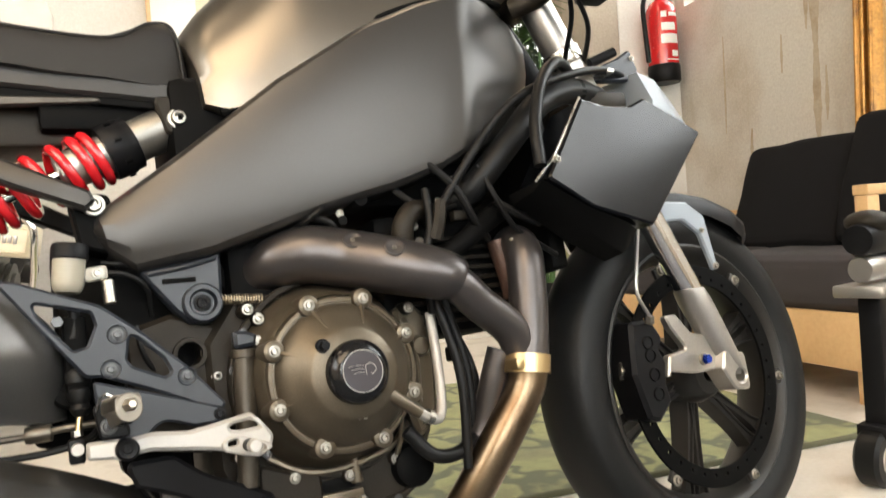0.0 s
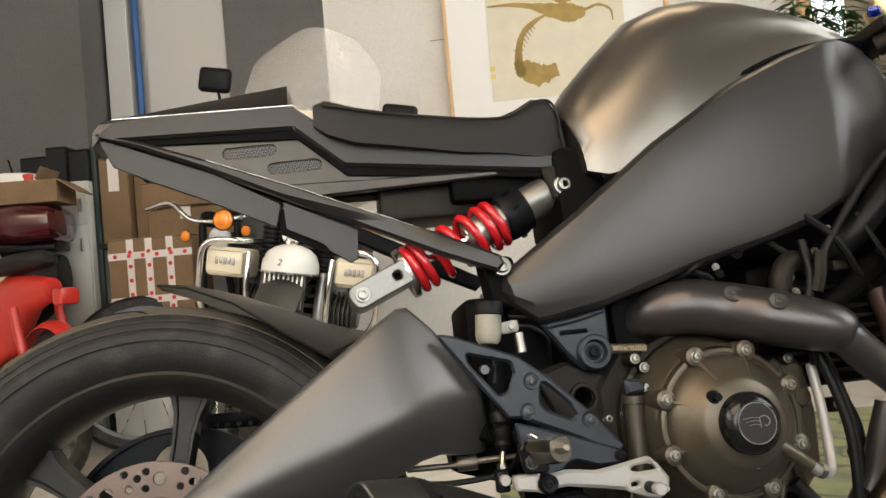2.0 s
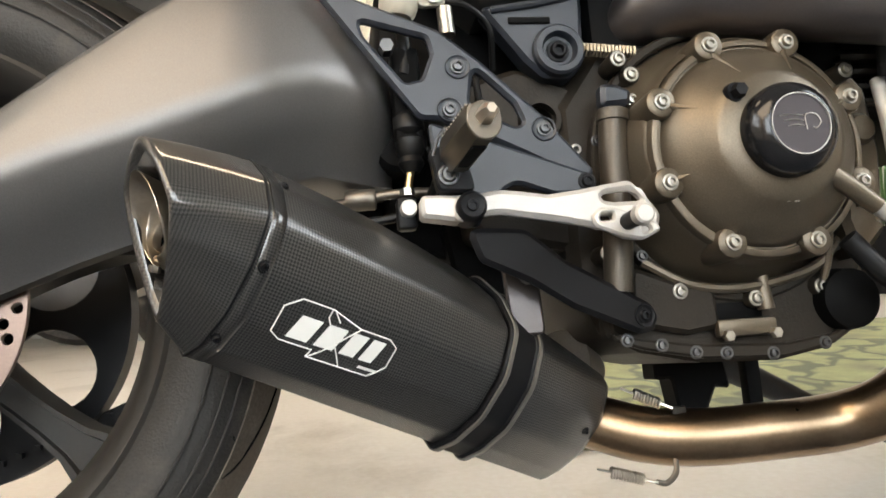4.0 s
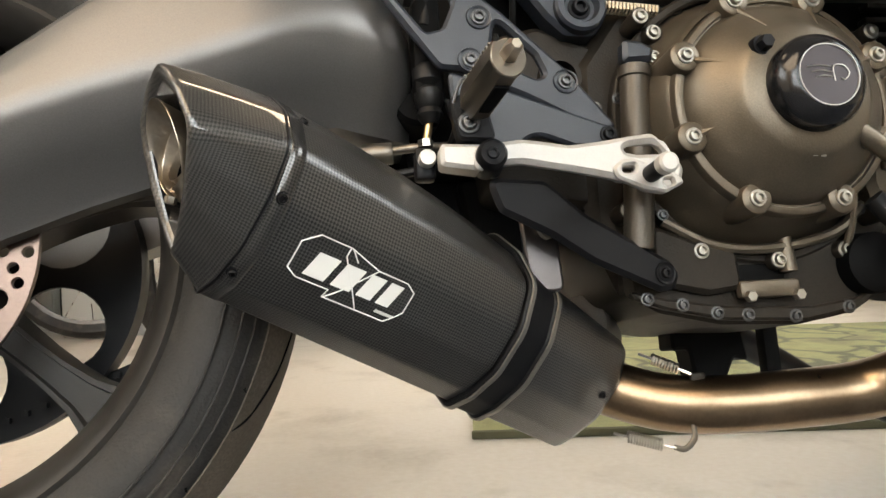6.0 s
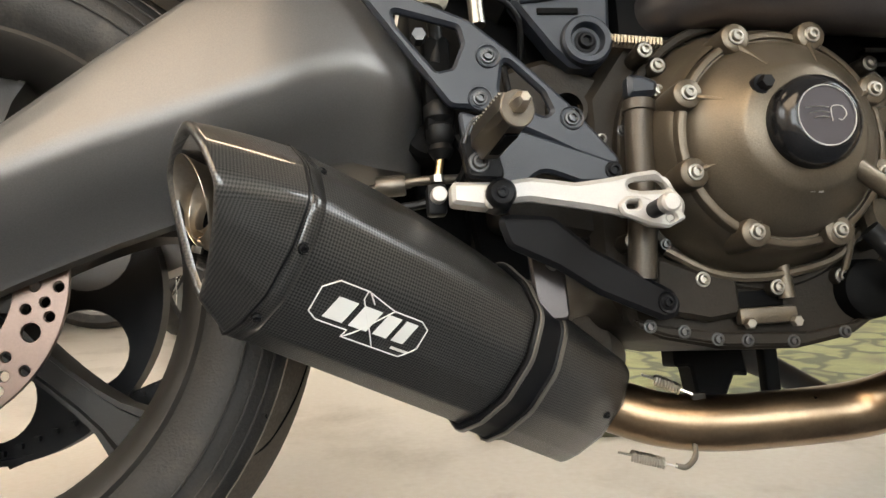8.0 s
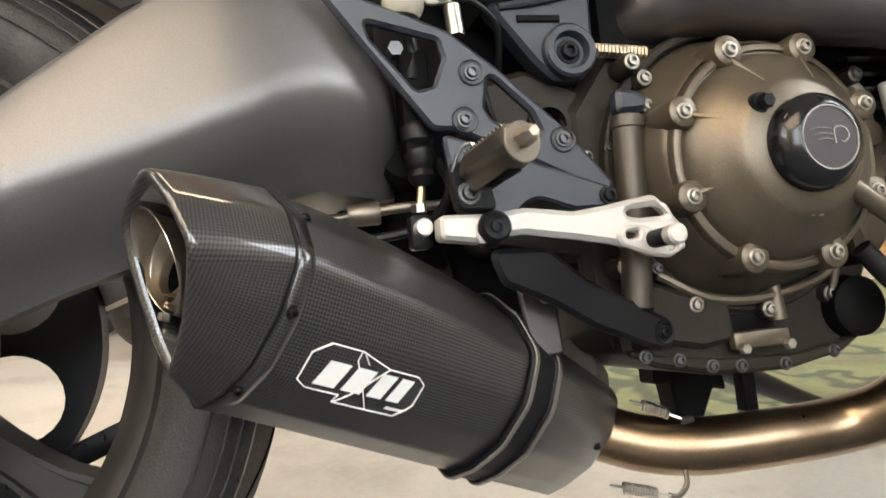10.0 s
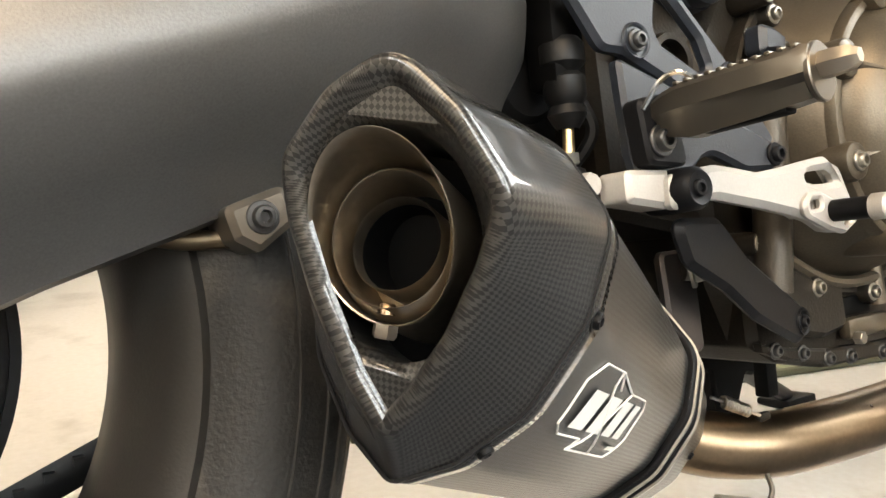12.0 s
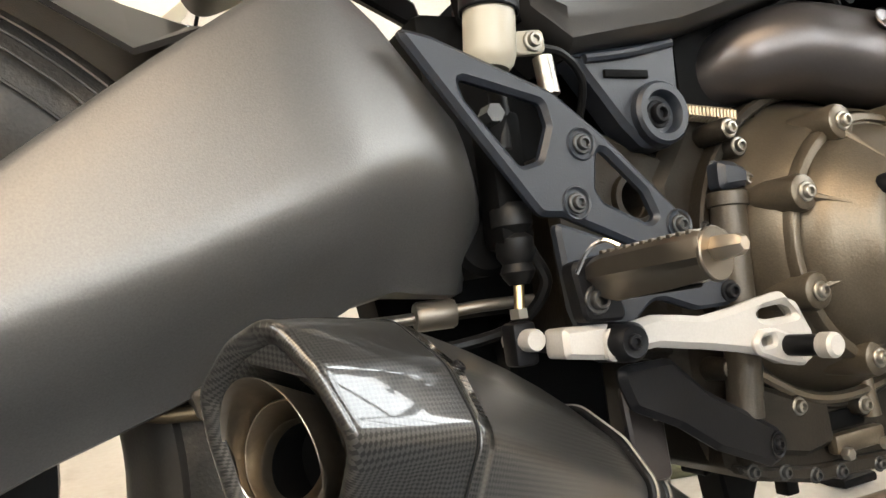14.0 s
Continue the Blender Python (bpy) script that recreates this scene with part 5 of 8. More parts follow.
# hanger, springs and joint
part("hanger_strap", plate(rounded([(-0.215, -0.075), (-0.185, -0.075), (-0.182, -0.14), (-0.21, -0.14)], 0.006), 0.1, 0.108, 0.002), TITAN, bike, "grey silencer hanger")
bolt(bike, (-0.196, 0.093, -0.088), 0.009, d=(0.6, -0.8, 0.1))
part("hanger_bolt", tube([(-0.2, 0.097, -0.089), (-0.172, 0.085, -0.092)], 0.005, 10, smooth=False), BOLT, bike)
E1 = SIL @ Vector((0, -0.02, 0.36))
part("inlet_cone", tube([E1, E1 + A * 0.02, E1 + A * 0.035 + Vector((0, 0, -0.004))], [0.036, 0.031, 0.027], 26), ALU, bike, "grey steel inlet cone")


def coil_spring(name, a, b, r, wire, turns):
    a, b = Vector(a), Vector(b)
    m = along(a, b - a)
    L_ = (b - a).length
    pts = [m @ Vector((0, 0, -0.012)), m @ Vector((0, 0, 0))] + [m @ Vector((r * math.cos(TAU * t / 7), r * math.sin(TAU * t / 7), L_ * t / (7 * turns))) for t in range(7 * turns + 1)] + [m @ Vector((0, 0, L_ + 0.001)), m @ Vector((0, 0, L_ + 0.012))]
    return part(name, tube(pts, wire, 6, smooth=False), STEEL, bike, "small steel exhaust spring")


coil_spring("exhaust_spring", (-0.1207, 0.155, -0.2622), (-0.0922, 0.15, -0.2706), 0.0046, 0.0011, 13)
coil_spring("exhaust_spring", (-0.0862, 0.17, -0.1973), (-0.064, 0.165, -0.208), 0.0043, 0.0013, 9)
part("spring_tab", tube([(-0.082, 0.15, -0.2735), (-0.072, 0.15, -0.2755), (-0.062, 0.152, -0.268), (-0.058, 0.158, -0.258)], [0.0022, 0.003, 0.0035, 0.0035], 10, squash=(1, 0.6)), DULL, bike, "bare steel spring tab")
part("spring_tab", box(-0.054, -0.04, 0.162, 0.168, -0.222, -0.212, 0.002), CASE_DARK, bike)
part("side_stand", tube([(0.05, 0.3, -0.17), (0.25, 0.4, -0.25), (0.46, 0.5, -0.325)], [0.018, 0.012, 0.011], 12), BLACK, bike, "black side stand")
part("stand_foot", box(0.43, 0.5, 0.475, 0.53, -0.34, -0.326, 0.004), BLACK, bike)
part("stand_bracket", plate(rounded([(-0.035, -0.165), (0.04, -0.165), (0.045, -0.205), (0.03, -0.2), (0.012, -0.235), (-0.012, -0.235), (-0.018, -0.19), (-0.035, -0.19)], 0.004), 0.235, 0.27, 0.003), DEEP, bike, "black stand bracket")
part("frame_post", box(0.066, 0.082, 0.24, 0.256, -0.23, -0.16, 0.002), DEEP, bike)

# plain near-black plate that closes the view through behind the bracket
part("frame_bottom_plate", plate(rounded([(-0.345, 0.055), (-0.25, 0.06), (-0.2, -0.02), (-0.24, -0.06), (-0.33, -0.03)], 0.01), 0.21, 0.26, 0.003), DEEP, bike, "plain near-black inner frame plate")

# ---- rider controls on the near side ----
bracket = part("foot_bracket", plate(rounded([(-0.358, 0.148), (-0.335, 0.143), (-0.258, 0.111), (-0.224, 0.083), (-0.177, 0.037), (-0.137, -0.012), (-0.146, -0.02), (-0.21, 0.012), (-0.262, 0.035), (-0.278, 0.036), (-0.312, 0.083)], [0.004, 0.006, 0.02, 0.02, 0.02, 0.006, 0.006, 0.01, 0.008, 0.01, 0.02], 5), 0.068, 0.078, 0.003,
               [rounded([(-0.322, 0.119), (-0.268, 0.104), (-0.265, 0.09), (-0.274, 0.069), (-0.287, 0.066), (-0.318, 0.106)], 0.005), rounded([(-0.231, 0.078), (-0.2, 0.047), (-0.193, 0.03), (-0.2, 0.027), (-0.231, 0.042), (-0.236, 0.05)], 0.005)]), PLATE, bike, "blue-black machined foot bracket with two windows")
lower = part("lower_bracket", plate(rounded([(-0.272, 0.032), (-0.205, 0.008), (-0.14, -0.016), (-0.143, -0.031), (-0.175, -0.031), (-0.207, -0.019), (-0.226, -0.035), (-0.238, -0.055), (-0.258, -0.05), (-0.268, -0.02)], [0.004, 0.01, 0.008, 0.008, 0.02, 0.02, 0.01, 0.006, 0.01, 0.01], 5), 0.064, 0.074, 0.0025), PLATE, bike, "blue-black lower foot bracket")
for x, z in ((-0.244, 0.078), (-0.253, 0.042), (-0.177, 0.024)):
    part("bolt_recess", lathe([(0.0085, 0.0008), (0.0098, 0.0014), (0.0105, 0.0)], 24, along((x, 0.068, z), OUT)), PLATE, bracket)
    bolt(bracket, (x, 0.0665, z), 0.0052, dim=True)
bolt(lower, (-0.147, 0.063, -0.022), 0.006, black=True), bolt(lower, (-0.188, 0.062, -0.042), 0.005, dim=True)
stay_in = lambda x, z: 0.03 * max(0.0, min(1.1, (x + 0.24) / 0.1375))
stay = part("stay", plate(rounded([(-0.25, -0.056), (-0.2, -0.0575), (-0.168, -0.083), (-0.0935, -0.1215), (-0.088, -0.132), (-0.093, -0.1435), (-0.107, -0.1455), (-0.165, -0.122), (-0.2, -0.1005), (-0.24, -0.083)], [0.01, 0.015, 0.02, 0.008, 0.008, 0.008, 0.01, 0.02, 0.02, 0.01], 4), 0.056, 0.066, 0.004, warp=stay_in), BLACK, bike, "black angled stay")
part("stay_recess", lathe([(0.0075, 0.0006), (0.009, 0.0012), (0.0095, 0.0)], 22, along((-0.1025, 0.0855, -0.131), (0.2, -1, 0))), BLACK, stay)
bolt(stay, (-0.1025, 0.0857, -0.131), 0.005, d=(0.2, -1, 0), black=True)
part("rear_mount", plate(rounded([(-0.25, -0.02), (-0.16, -0.03), (-0.16, -0.13), (-0.2, -0.125), (-0.24, -0.075)], 0.01), 0.19, 0.24, 0.004), DEEP, bike, "plain near-black rear engine mount")
# foot peg: ribbed top, hinge and end knob
PEGM = Matrix.Translation((-0.258, 0.055, -0.004)) @ Vector((0.012, -0.1, 0.004)).to_track_quat("Z", "Y").to_matrix().to_4x4()
def peg_ring(z, w, top, low):
    return [PEGM @ Vector(q) for q in ((-w * 0.45, -low, z), (w * 0.45, -low, z), (w * 0.62, -low * 0.3, z), (w, 0.0, z), (w, top * 0.75, z), (w * 0.8, top, z), (-w * 0.8, top, z), (-w, top * 0.75, z), (-w, 0.0, z), (-w * 0.62, -low * 0.3, z))]


peg = part("foot_peg", loft([peg_ring(*r) for r in ((0.0, 0.008, 0.007, 0.008), (0.012, 0.011, 0.011, 0.012), (0.022, 0.013, 0.0125, 0.0145), (0.06, 0.013, 0.0128, 0.013), (0.084, 0.0125, 0.0128, 0.011), (0.087, 0.0115, 0.012, 0.01))]), PEG, bike, "worn bare aluminium foot peg")
part("peg_flange", loft([[PEGM @ Vector((w * math.cos(a), 0.0008 + h * math.sin(a), z)) for a in [TAU * k / 24 for k in range(24)]] for z, w, h in ((0.0845, 0.0118, 0.013), (0.0852, 0.0125, 0.0138), (0.087, 0.0125, 0.0138), (0.0877, 0.0118, 0.013))]), PEG, peg, "rounded end flange")
for k in range(11):
    part("peg_tooth", box(-0.0115, 0.0115, 0.0118, 0.0138, 0.02 + 0.006 * k, 0.0228 + 0.006 * k, 0.0005), PEG, peg, m=PEGM)
part("peg_end", lathe([(0.0, 0.016), (0.0035, 0.016), (0.0058, 0.0125), (0.0066, 0.005), (0.0066, 0.0)], 6, PEGM @ pose(0, 0.003, 0.0877)), PEG_END, peg, "bright faceted end knob")
part("peg_hinge", plate(rounded([(-0.275, 0.006), (-0.248, 0.01), (-0.24, -0.03), (-0.27, -0.028)], 0.006), 0.05, 0.064, 0.002), BLACK, peg)
bolt(peg, (-0.261, 0.049, -0.016), 0.007, dim=True)
# black inlay: the hollow's shade as colour, the peg stays solid
part("peg_recess", box(-0.0055, 0.0055, -0.0142, -0.0105, 0.026, 0.072, 0.0014), DEEP, peg, "black inlay for the shaded hollow under the peg", m=PEGM)
part("peg_spring", tube([(-0.272, 0.05, 0.0), (-0.268, 0.042, 0.012), (-0.262, 0.035, 0.016), (-0.256, 0.03, 0.012)], 0.0014, 6), CHROME, peg)
# brake lever
lever = part("brake_lever", plate(rounded([(-0.258, -0.0335), (-0.2327, -0.0305), (-0.2217, -0.0291), (-0.2043, -0.0313), (-0.1846, -0.0344), (-0.1598, -0.0317), (-0.1368, -0.0281), (-0.117, -0.0255), (-0.1075, -0.036), (-0.0945, -0.0535), (-0.098, -0.0655), (-0.1113, -0.0737), (-0.127, -0.0715), (-0.14, -0.0646), (-0.1575, -0.0601), (-0.1838, -0.0547), (-0.2056, -0.0511), (-0.2228, -0.048), (-0.2359, -0.0489), (-0.2469, -0.0523), (-0.258, -0.052)], [0.006, 0.02, 0.02, 0.02, 0.02, 0.02, 0.02, 0.008, 0.02, 0.01, 0.008, 0.01, 0.01, 0.02, 0.02, 0.02, 0.02, 0.02, 0.02, 0.01, 0.006], 4), 0.047, 0.059, 0.0038,
             [rounded([(-0.1422, -0.0379), (-0.137, -0.035), (-0.119, -0.034), (-0.1125, -0.0366), (-0.109, -0.0424), (-0.1313, -0.0429), (-0.1402, -0.0411)], 0.003), rounded([(-0.147, -0.053), (-0.135, -0.053), (-0.135, -0.059), (-0.147, -0.059)], 0.0029)]), SILVER, bike, "bare silver brake pedal with a slotted tip")
part("pedal_boss", lathe([(0.0, 0.012), (0.006, 0.012), (0.009, 0.013), (0.0115, 0.01), (0.012, 0.0), (0.012, -0.02)], 24, along((-0.246, 0.053, -0.042), OUT)), BLACK, lever, "black pivot cap")
bolt(lever, (-0.246, 0.043, -0.042), 0.0055, black=True)
part("pedal_peg", merge(lathe([(0.0068, 0.0), (0.0068, 0.032)], 18, along((-0.125, 0.05, -0.06), OUT))), BLACK, lever)
part("pedal_peg_tip", lathe([(0.0, 0.0415), (0.006, 0.0415), (0.0078, 0.0395), (0.0078, 0.031), (0.0, 0.031)], 18, along((-0.125, 0.05, -0.06), OUT)), SILVER, lever, "silver tip")
part("pedal_slider", plate(rounded([(-0.154, -0.0545), (-0.146, -0.0475), (-0.134, -0.0478), (-0.101, -0.0612), (-0.098, -0.0672), (-0.1133, -0.0746), (-0.1287, -0.0714), (-0.151, -0.0625)], 0.006), 0.043, 0.049, 0.002, [rounded([(-0.1465, -0.053), (-0.136, -0.0515), (-0.136, -0.058), (-0.1465, -0.0585)], 0.003), rounded([(-0.115, -0.0645), (-0.108, -0.0635), (-0.107, -0.068), (-0.113, -0.07)], 0.002)]), SILVER, lever)
part("lever_rear_pin", lathe([(0.0, 0.01), (0.006, 0.01), (0.0068, 0.008), (0.0068, -0.02)], 18, along((-0.2904, 0.082, -0.035), OUT)), SILVER, lever)
part("lever_rear_arm", plate(rounded([(-0.283, -0.0297), (-0.252, -0.0305), (-0.244, -0.034), (-0.244, -0.049), (-0.254, -0.0512), (-0.283, -0.0468)], 0.004), 0.054, 0.078, 0.003), SILVER, lever)
mc = part("master_cylinder", box(-0.296, -0.272, 0.086, 0.112, 0.02, 0.105, 0.005), DEEP, bike, "black rear master cylinder")
part("boot", lathe([(0.006, -0.004), (0.009, 0.0), (0.011, 0.004), (0.009, 0.009), (0.012, 0.014), (0.012, 0.024), (0.009, 0.027), (0.013, 0.032), (0.013, 0.042), (0.01, 0.046)], 20, along((-0.284, 0.094, 0.002), (0.0, 0.0, 1))), HOSE, mc, "ribbed rubber boot")
part("push_rod", tube([(-0.285, 0.093, 0.0), (-0.289, 0.09, -0.02)], 0.0033, 10, smooth=False), BRASS, mc)
part("rod_nut", lathe([(0.0, 0.0), (0.006, 0.0), (0.006, 0.006), (0.0, 0.006)], 6, along((-0.2895, 0.09, -0.022), (0, 0, 1))), BOLT, mc)
part("rod_fork", box(-0.299, -0.283, 0.082, 0.099, -0.05, -0.024, 0.003), BLACK, mc)
part("link_rod", tube([(-0.4, 0.15, -0.014), (-0.345, 0.14, -0.015), (-0.3, 0.125, -0.012), (-0.26, 0.12, -0.012)], 0.004, 10), DULL, bike)
part("rod_joint", lathe([(0.0, -0.013), (0.0085, -0.013), (0.0095, -0.011), (0.0095, 0.011), (0.0085, 0.013), (0.0, 0.013)], 16, along((-0.325, 0.133, -0.014), (1, -0.15, 0))), DULL, bike, "dull grey hose coupling")
part("brake_hose", tube([(-0.27, 0.1, 0.02), (-0.262, 0.1, -0.005), (-0.285, 0.12, -0.03), (-0.36, 0.13, -0.035), (-0.43, 0.125, -0.02)], 0.004, 8), HOSE, bike)
# fluid reservoir
RM = along((-0.288, 0.09, 0.126), (0.12, 0, 1))
res = part("fluid_reservoir", lathe([(0.0, 0.004), (0.012, 0.004), (0.015, 0.008), (0.0165, 0.014), (0.0165, 0.044), (0.0, 0.044)], 26, RM), MILKY, bike, "milky plastic brake fluid reservoir")
part("reservoir_cap", lathe([(0.018, 0.04), (0.019, 0.041), (0.019, 0.054), (0.0175, 0.057), (0.0, 0.057)], 28, RM), BLACK, res, "black screw cap")
part("reservoir_tab", plate(rounded([(-0.27, 0.155), (-0.246, 0.158), (-0.246, 0.142), (-0.27, 0.14)], 0.005), 0.088, 0.094, 0.001), MILKY, res)
bolt(res, (-0.256, 0.086, 0.149), 0.0055)
part("hose_nipple", tube([(-0.247, 0.092, 0.14), (-0.246, 0.09, 0.115)], 0.0068, 10, smooth=False), BOLT, res)
part("reservoir_pipe", tube([(-0.284, 0.092, 0.12), (-0.283, 0.092, 0.1), (-0.286, 0.09, 0.08)], 0.006, 10), HOSE, res)
part("banjo", lathe([(0.0, 0.012), (0.006, 0.012), (0.0062, 0.0)], 6, along((-0.3, 0.08, 0.098), OUT)), DIM_BOLT, bike)
for pts in (((-0.246, 0.1, 0.15), (-0.225, 0.1, 0.146), (-0.205, 0.11, 0.13), (-0.2, 0.13, 0.1)), ((-0.25, 0.12, 0.165), (-0.22, 0.12, 0.16), (-0.195, 0.125, 0.145)), ((-0.2, 0.13, 0.03), (-0.215, 0.12, 0.06), (-0.218, 0.125, 0.09))):
    part("cable", tube(pts, 0.003, 8), HOSE, bike)
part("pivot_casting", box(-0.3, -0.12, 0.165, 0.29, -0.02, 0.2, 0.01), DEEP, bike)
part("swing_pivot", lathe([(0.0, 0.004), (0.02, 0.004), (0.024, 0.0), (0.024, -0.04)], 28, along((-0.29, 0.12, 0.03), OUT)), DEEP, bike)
# caliper behind the outlet
cal = part("rear_caliper", plate(rounded([(-0.479, -0.036), (-0.452, -0.027), (-0.448, -0.044), (-0.465, -0.056), (-0.475, -0.05)], 0.004), 0.088, 0.125, 0.003), DULL, bike, "grey rear caliper lug under the swingarm")
bolt(cal, (-0.463, 0.088, -0.041), 0.006, dim=True)
part("caliper_pipe", tube([(-0.47, 0.112, -0.048), (-0.49, 0.118, -0.047), (-0.515, 0.122, -0.042), (-0.55, 0.128, -0.046)], 0.0045, 10), SOOT, cal)
part("caliper_body", box(-0.455, -0.4, 0.118, 0.165, -0.075, -0.02, 0.008, 3), DEEP, cal)

# ---- front end ----
fork_dir = Vector((0.28, 0.0, -0.64)).normalized()
for sgn in (-1, 1):
    y = YC + sgn * 0.105
    top = Vector((0.385, y, 0.575))
    fork = part("fork_leg", tube([top, top + fork_dir * 0.02, top + fork_dir * 0.3], [0.027, 0.0265, 0.0265], 26, smooth=False), ALU, bike, "bare aluminium upside-down fork leg")
    part("fork_cap", lathe([(0.0, 0.016), (0.012, 0.016), (0.013, 0.01), (0.026, 0.008), (0.0275, 0.002), (0.0275, -0.01)], 24, along(top, -fork_dir)), BRASS, fork)
    part("fork_ring", lathe([(0.029, -0.012), (0.03, -0.01), (0.03, 0.012), (0.029, 0.014)], 28, along(top + fork_dir * 0.15, fork_dir)), STEEL, fork)
    part("fork_slider", tube([top + fork_dir * 0.28, top + fork_dir * 0.6], 0.0215, 22, smooth=False), CHROME, fork, "polished chrome slider tube")
    foot = top + fork_dir * 0.595
    part("fork_foot", loft([[Vector((c.x + math.cos(a) * w, c.y + math.sin(a) * w * 1.05, c.z)) for a in [TAU * k / 16 for k in range(16)]] for c, w in ((foot - fork_dir * 0.02, 0.024), (foot, 0.026), (foot + fork_dir * 0.08, 0.024), (foot + fork_dir * 0.125, 0.022), (foot + fork_dir * 0.14, 0.012))]), ALU, fork, "cast grey fork foot")
    part("axle_clamp", plate(rounded([(0.645, -0.055), (0.69, -0.065), (0.69, -0.125), (0.655, -0.12), (0.635, -0.085)], 0.01), y - 0.022, y + 0.02, 0.003, [[(0.672 + 0.011 * math.cos(TAU * k / 16), -0.1 + 0.011 * math.sin(TAU * k / 16)) for k in range(16)]]), ALU, fork)
    if sgn < 0:
        part("caliper_arm", plate(rounded([(0.55, 0.012), (0.575, 0.012), (0.6, -0.02), (0.64, -0.03), (0.655, -0.085), (0.6, -0.085), (0.545, -0.075), (0.535, -0.085), (0.545, -0.05), (0.585, -0.045), (0.56, -0.01)], 0.006), y - 0.004, y + 0.014, 0.003), ALU, fork, "machined grey caliper arm")
        share("bolt", BOLT_ME, fork, along((0.6, y - 0.02, -0.064), OUT) @ Matrix.Scale(0.007, 4))
        part("blue_cap", lathe([(0.0, 0.006), (0.0075, 0.006), (0.0085, 0.0)], 6, along((0.6, y - 0.024, -0.064), OUT)), BLUE_ANOD, fork, "blue anodised bolt cap")
tri = part("triple_clamp", box(0.355, 0.43, 0.065, 0.335, 0.53, 0.552, 0.008), CASE_DARK, bike, "dark triple clamp")
part("lower_clamp", box(0.455, 0.535, 0.065, 0.335, 0.345, 0.375, 0.008), CASE_DARK, bike)
part("steering_head", tube([(0.38, YC, 0.54), (0.49, YC, 0.34)], 0.035, 20, smooth=False), DEEP, bike)
calf = part("front_caliper", plate(rounded([(0.486, 0.01), (0.53, 0.01), (0.548, -0.02), (0.538, -0.04), (0.55, -0.065), (0.54, -0.09), (0.545, -0.12), (0.515, -0.148), (0.492, -0.14), (0.476, -0.07)], 0.008), 0.1, 0.165, 0.006), BLACK, bike, "black multi-piston front caliper")
for z in (-0.025, -0.045, -0.075, -0.105):
    part("piston_bore", lathe([(0.0, -0.002), (0.008, -0.002), (0.0095, 0.002), (0.011, 0.0)], 18, along((0.512 - z * 0.05, 0.1, z), OUT)), DEEP, calf)
part("brake_line", tube([(0.53, 0.09, 0.16), (0.505, 0.085, 0.09), (0.498, 0.085, 0.05), (0.52, 0.09, 0.012)], 0.0032, 8), ALU, calf, "braided steel brake line")
part("line_banjo", lathe([(0.0, 0.012), (0.007, 0.012), (0.008, 0.0)], 6, along((0.52, 0.095, 0.004), (0, -0.4, 1))), BOLT, calf)
fen = []
for a, w in ((48, 0.03), (54, 0.055), (62, 0.064), (74, 0.066), (86, 0.066), (98, 0.064), (112, 0.058), (122, 0.045)):
    ar = radians(a)
    ring = []
    for u, dr in ((-1, -0.034), (-1, -0.012), (-0.85, 0.002), (-0.4, 0.01), (0.4, 0.01), (0.85, 0.002), (1, -0.012), (1, -0.034), (0.8, -0.006), (0, 0.004), (-0.8, -0.006)):
        r = 0.312 + dr
        ring.append((0.66 + r * math.cos(ar), YC + u * w, -0.092 + r * math.sin(ar)))
    fen.append(ring)
part("front_mudguard", loft(fen), BLACK, bike, "short black front mudguard", smooth=50)
part("mudguard_stay", plate(rounded([(0.575, 0.2), (0.655, 0.195), (0.69, 0.17), (0.7, 0.08), (0.69, 0.075), (0.672, 0.14), (0.64, 0.165), (0.585, 0.165)], 0.008), 0.1, 0.112, 0.003), GREY_NOSE, bike, "pale grey mudguard stay")
bolt(bike, (0.694, 0.1, 0.083), 0.005), bolt(bike, (0.676, 0.098, 0.145), 0.004)

# radiator pods, one each side
pod_out = rounded([(0.288, 0.235), (0.346, 0.315), (0.384, 0.307), (0.436, 0.308), (0.467, 0.322), (0.575, 0.274), (0.44, 0.136), (0.335, 0.165), (0.266, 0.205)], [0.004, 0.004, 0.012, 0.014, 0.006, 0.004, 0.006, 0.006, 0.006], 4)
for sgn in (1, -1):
    f = (lambda x, z: 0.07 * (x - 0.36)) if sgn > 0 else (lambda x, z: 2 * YC - 0.07 * (x - 0.36))
    pod = part("radiator_pod", plate(pod_out, -0.045 * sgn, 0.03 * sgn, 0.003, warp=f), POD, bike, "flat-sided black radiator pod with a bright front edge")
    if sgn > 0:
        bolt(pod, (0.286, -0.048, 0.2295), 0.0055)
        part("pod_edge", tube([(0.268, -0.02, 0.208), (0.29, -0.04, 0.238), (0.348, -0.04, 0.318)], 0.0022, 6, smooth=False), STEEL, pod, "bare metal edge")
        part("pod_skirt", loft([[(x, -0.043 + d, z0), (x, -0.02 + d, z1), (x, 0.03, z1 - 0.005), (x, 0.04, z0)] for x, z0, z1, d in ((0.262, 0.205, 0.195, 0.0), (0.335, 0.163, 0.14, 0.0), (0.4, 0.143, 0.105, 0.01), (0.43, 0.135, 0.115, 0.03))]), DEEP, pod)
nose = part("nose_cowl", loft([[(x, y0, z0), (x + 0.012, y0 - 0.012, (z0 + z1) / 2), (x, y0, z1), (x - 0.01, 0.2, z1 + 0.01), (x, 0.4 - y0, z1), (x, 0.4 - y0, z0)] for x, y0, z0, z1 in ((0.56, 0.06, 0.3, 0.405), (0.61, 0.075, 0.28, 0.4), (0.66, 0.095, 0.28, 0.37), (0.685, 0.13, 0.29, 0.335))]), GREY_NOSE, bike, "pale blue-grey headlamp cowl", smooth=40)
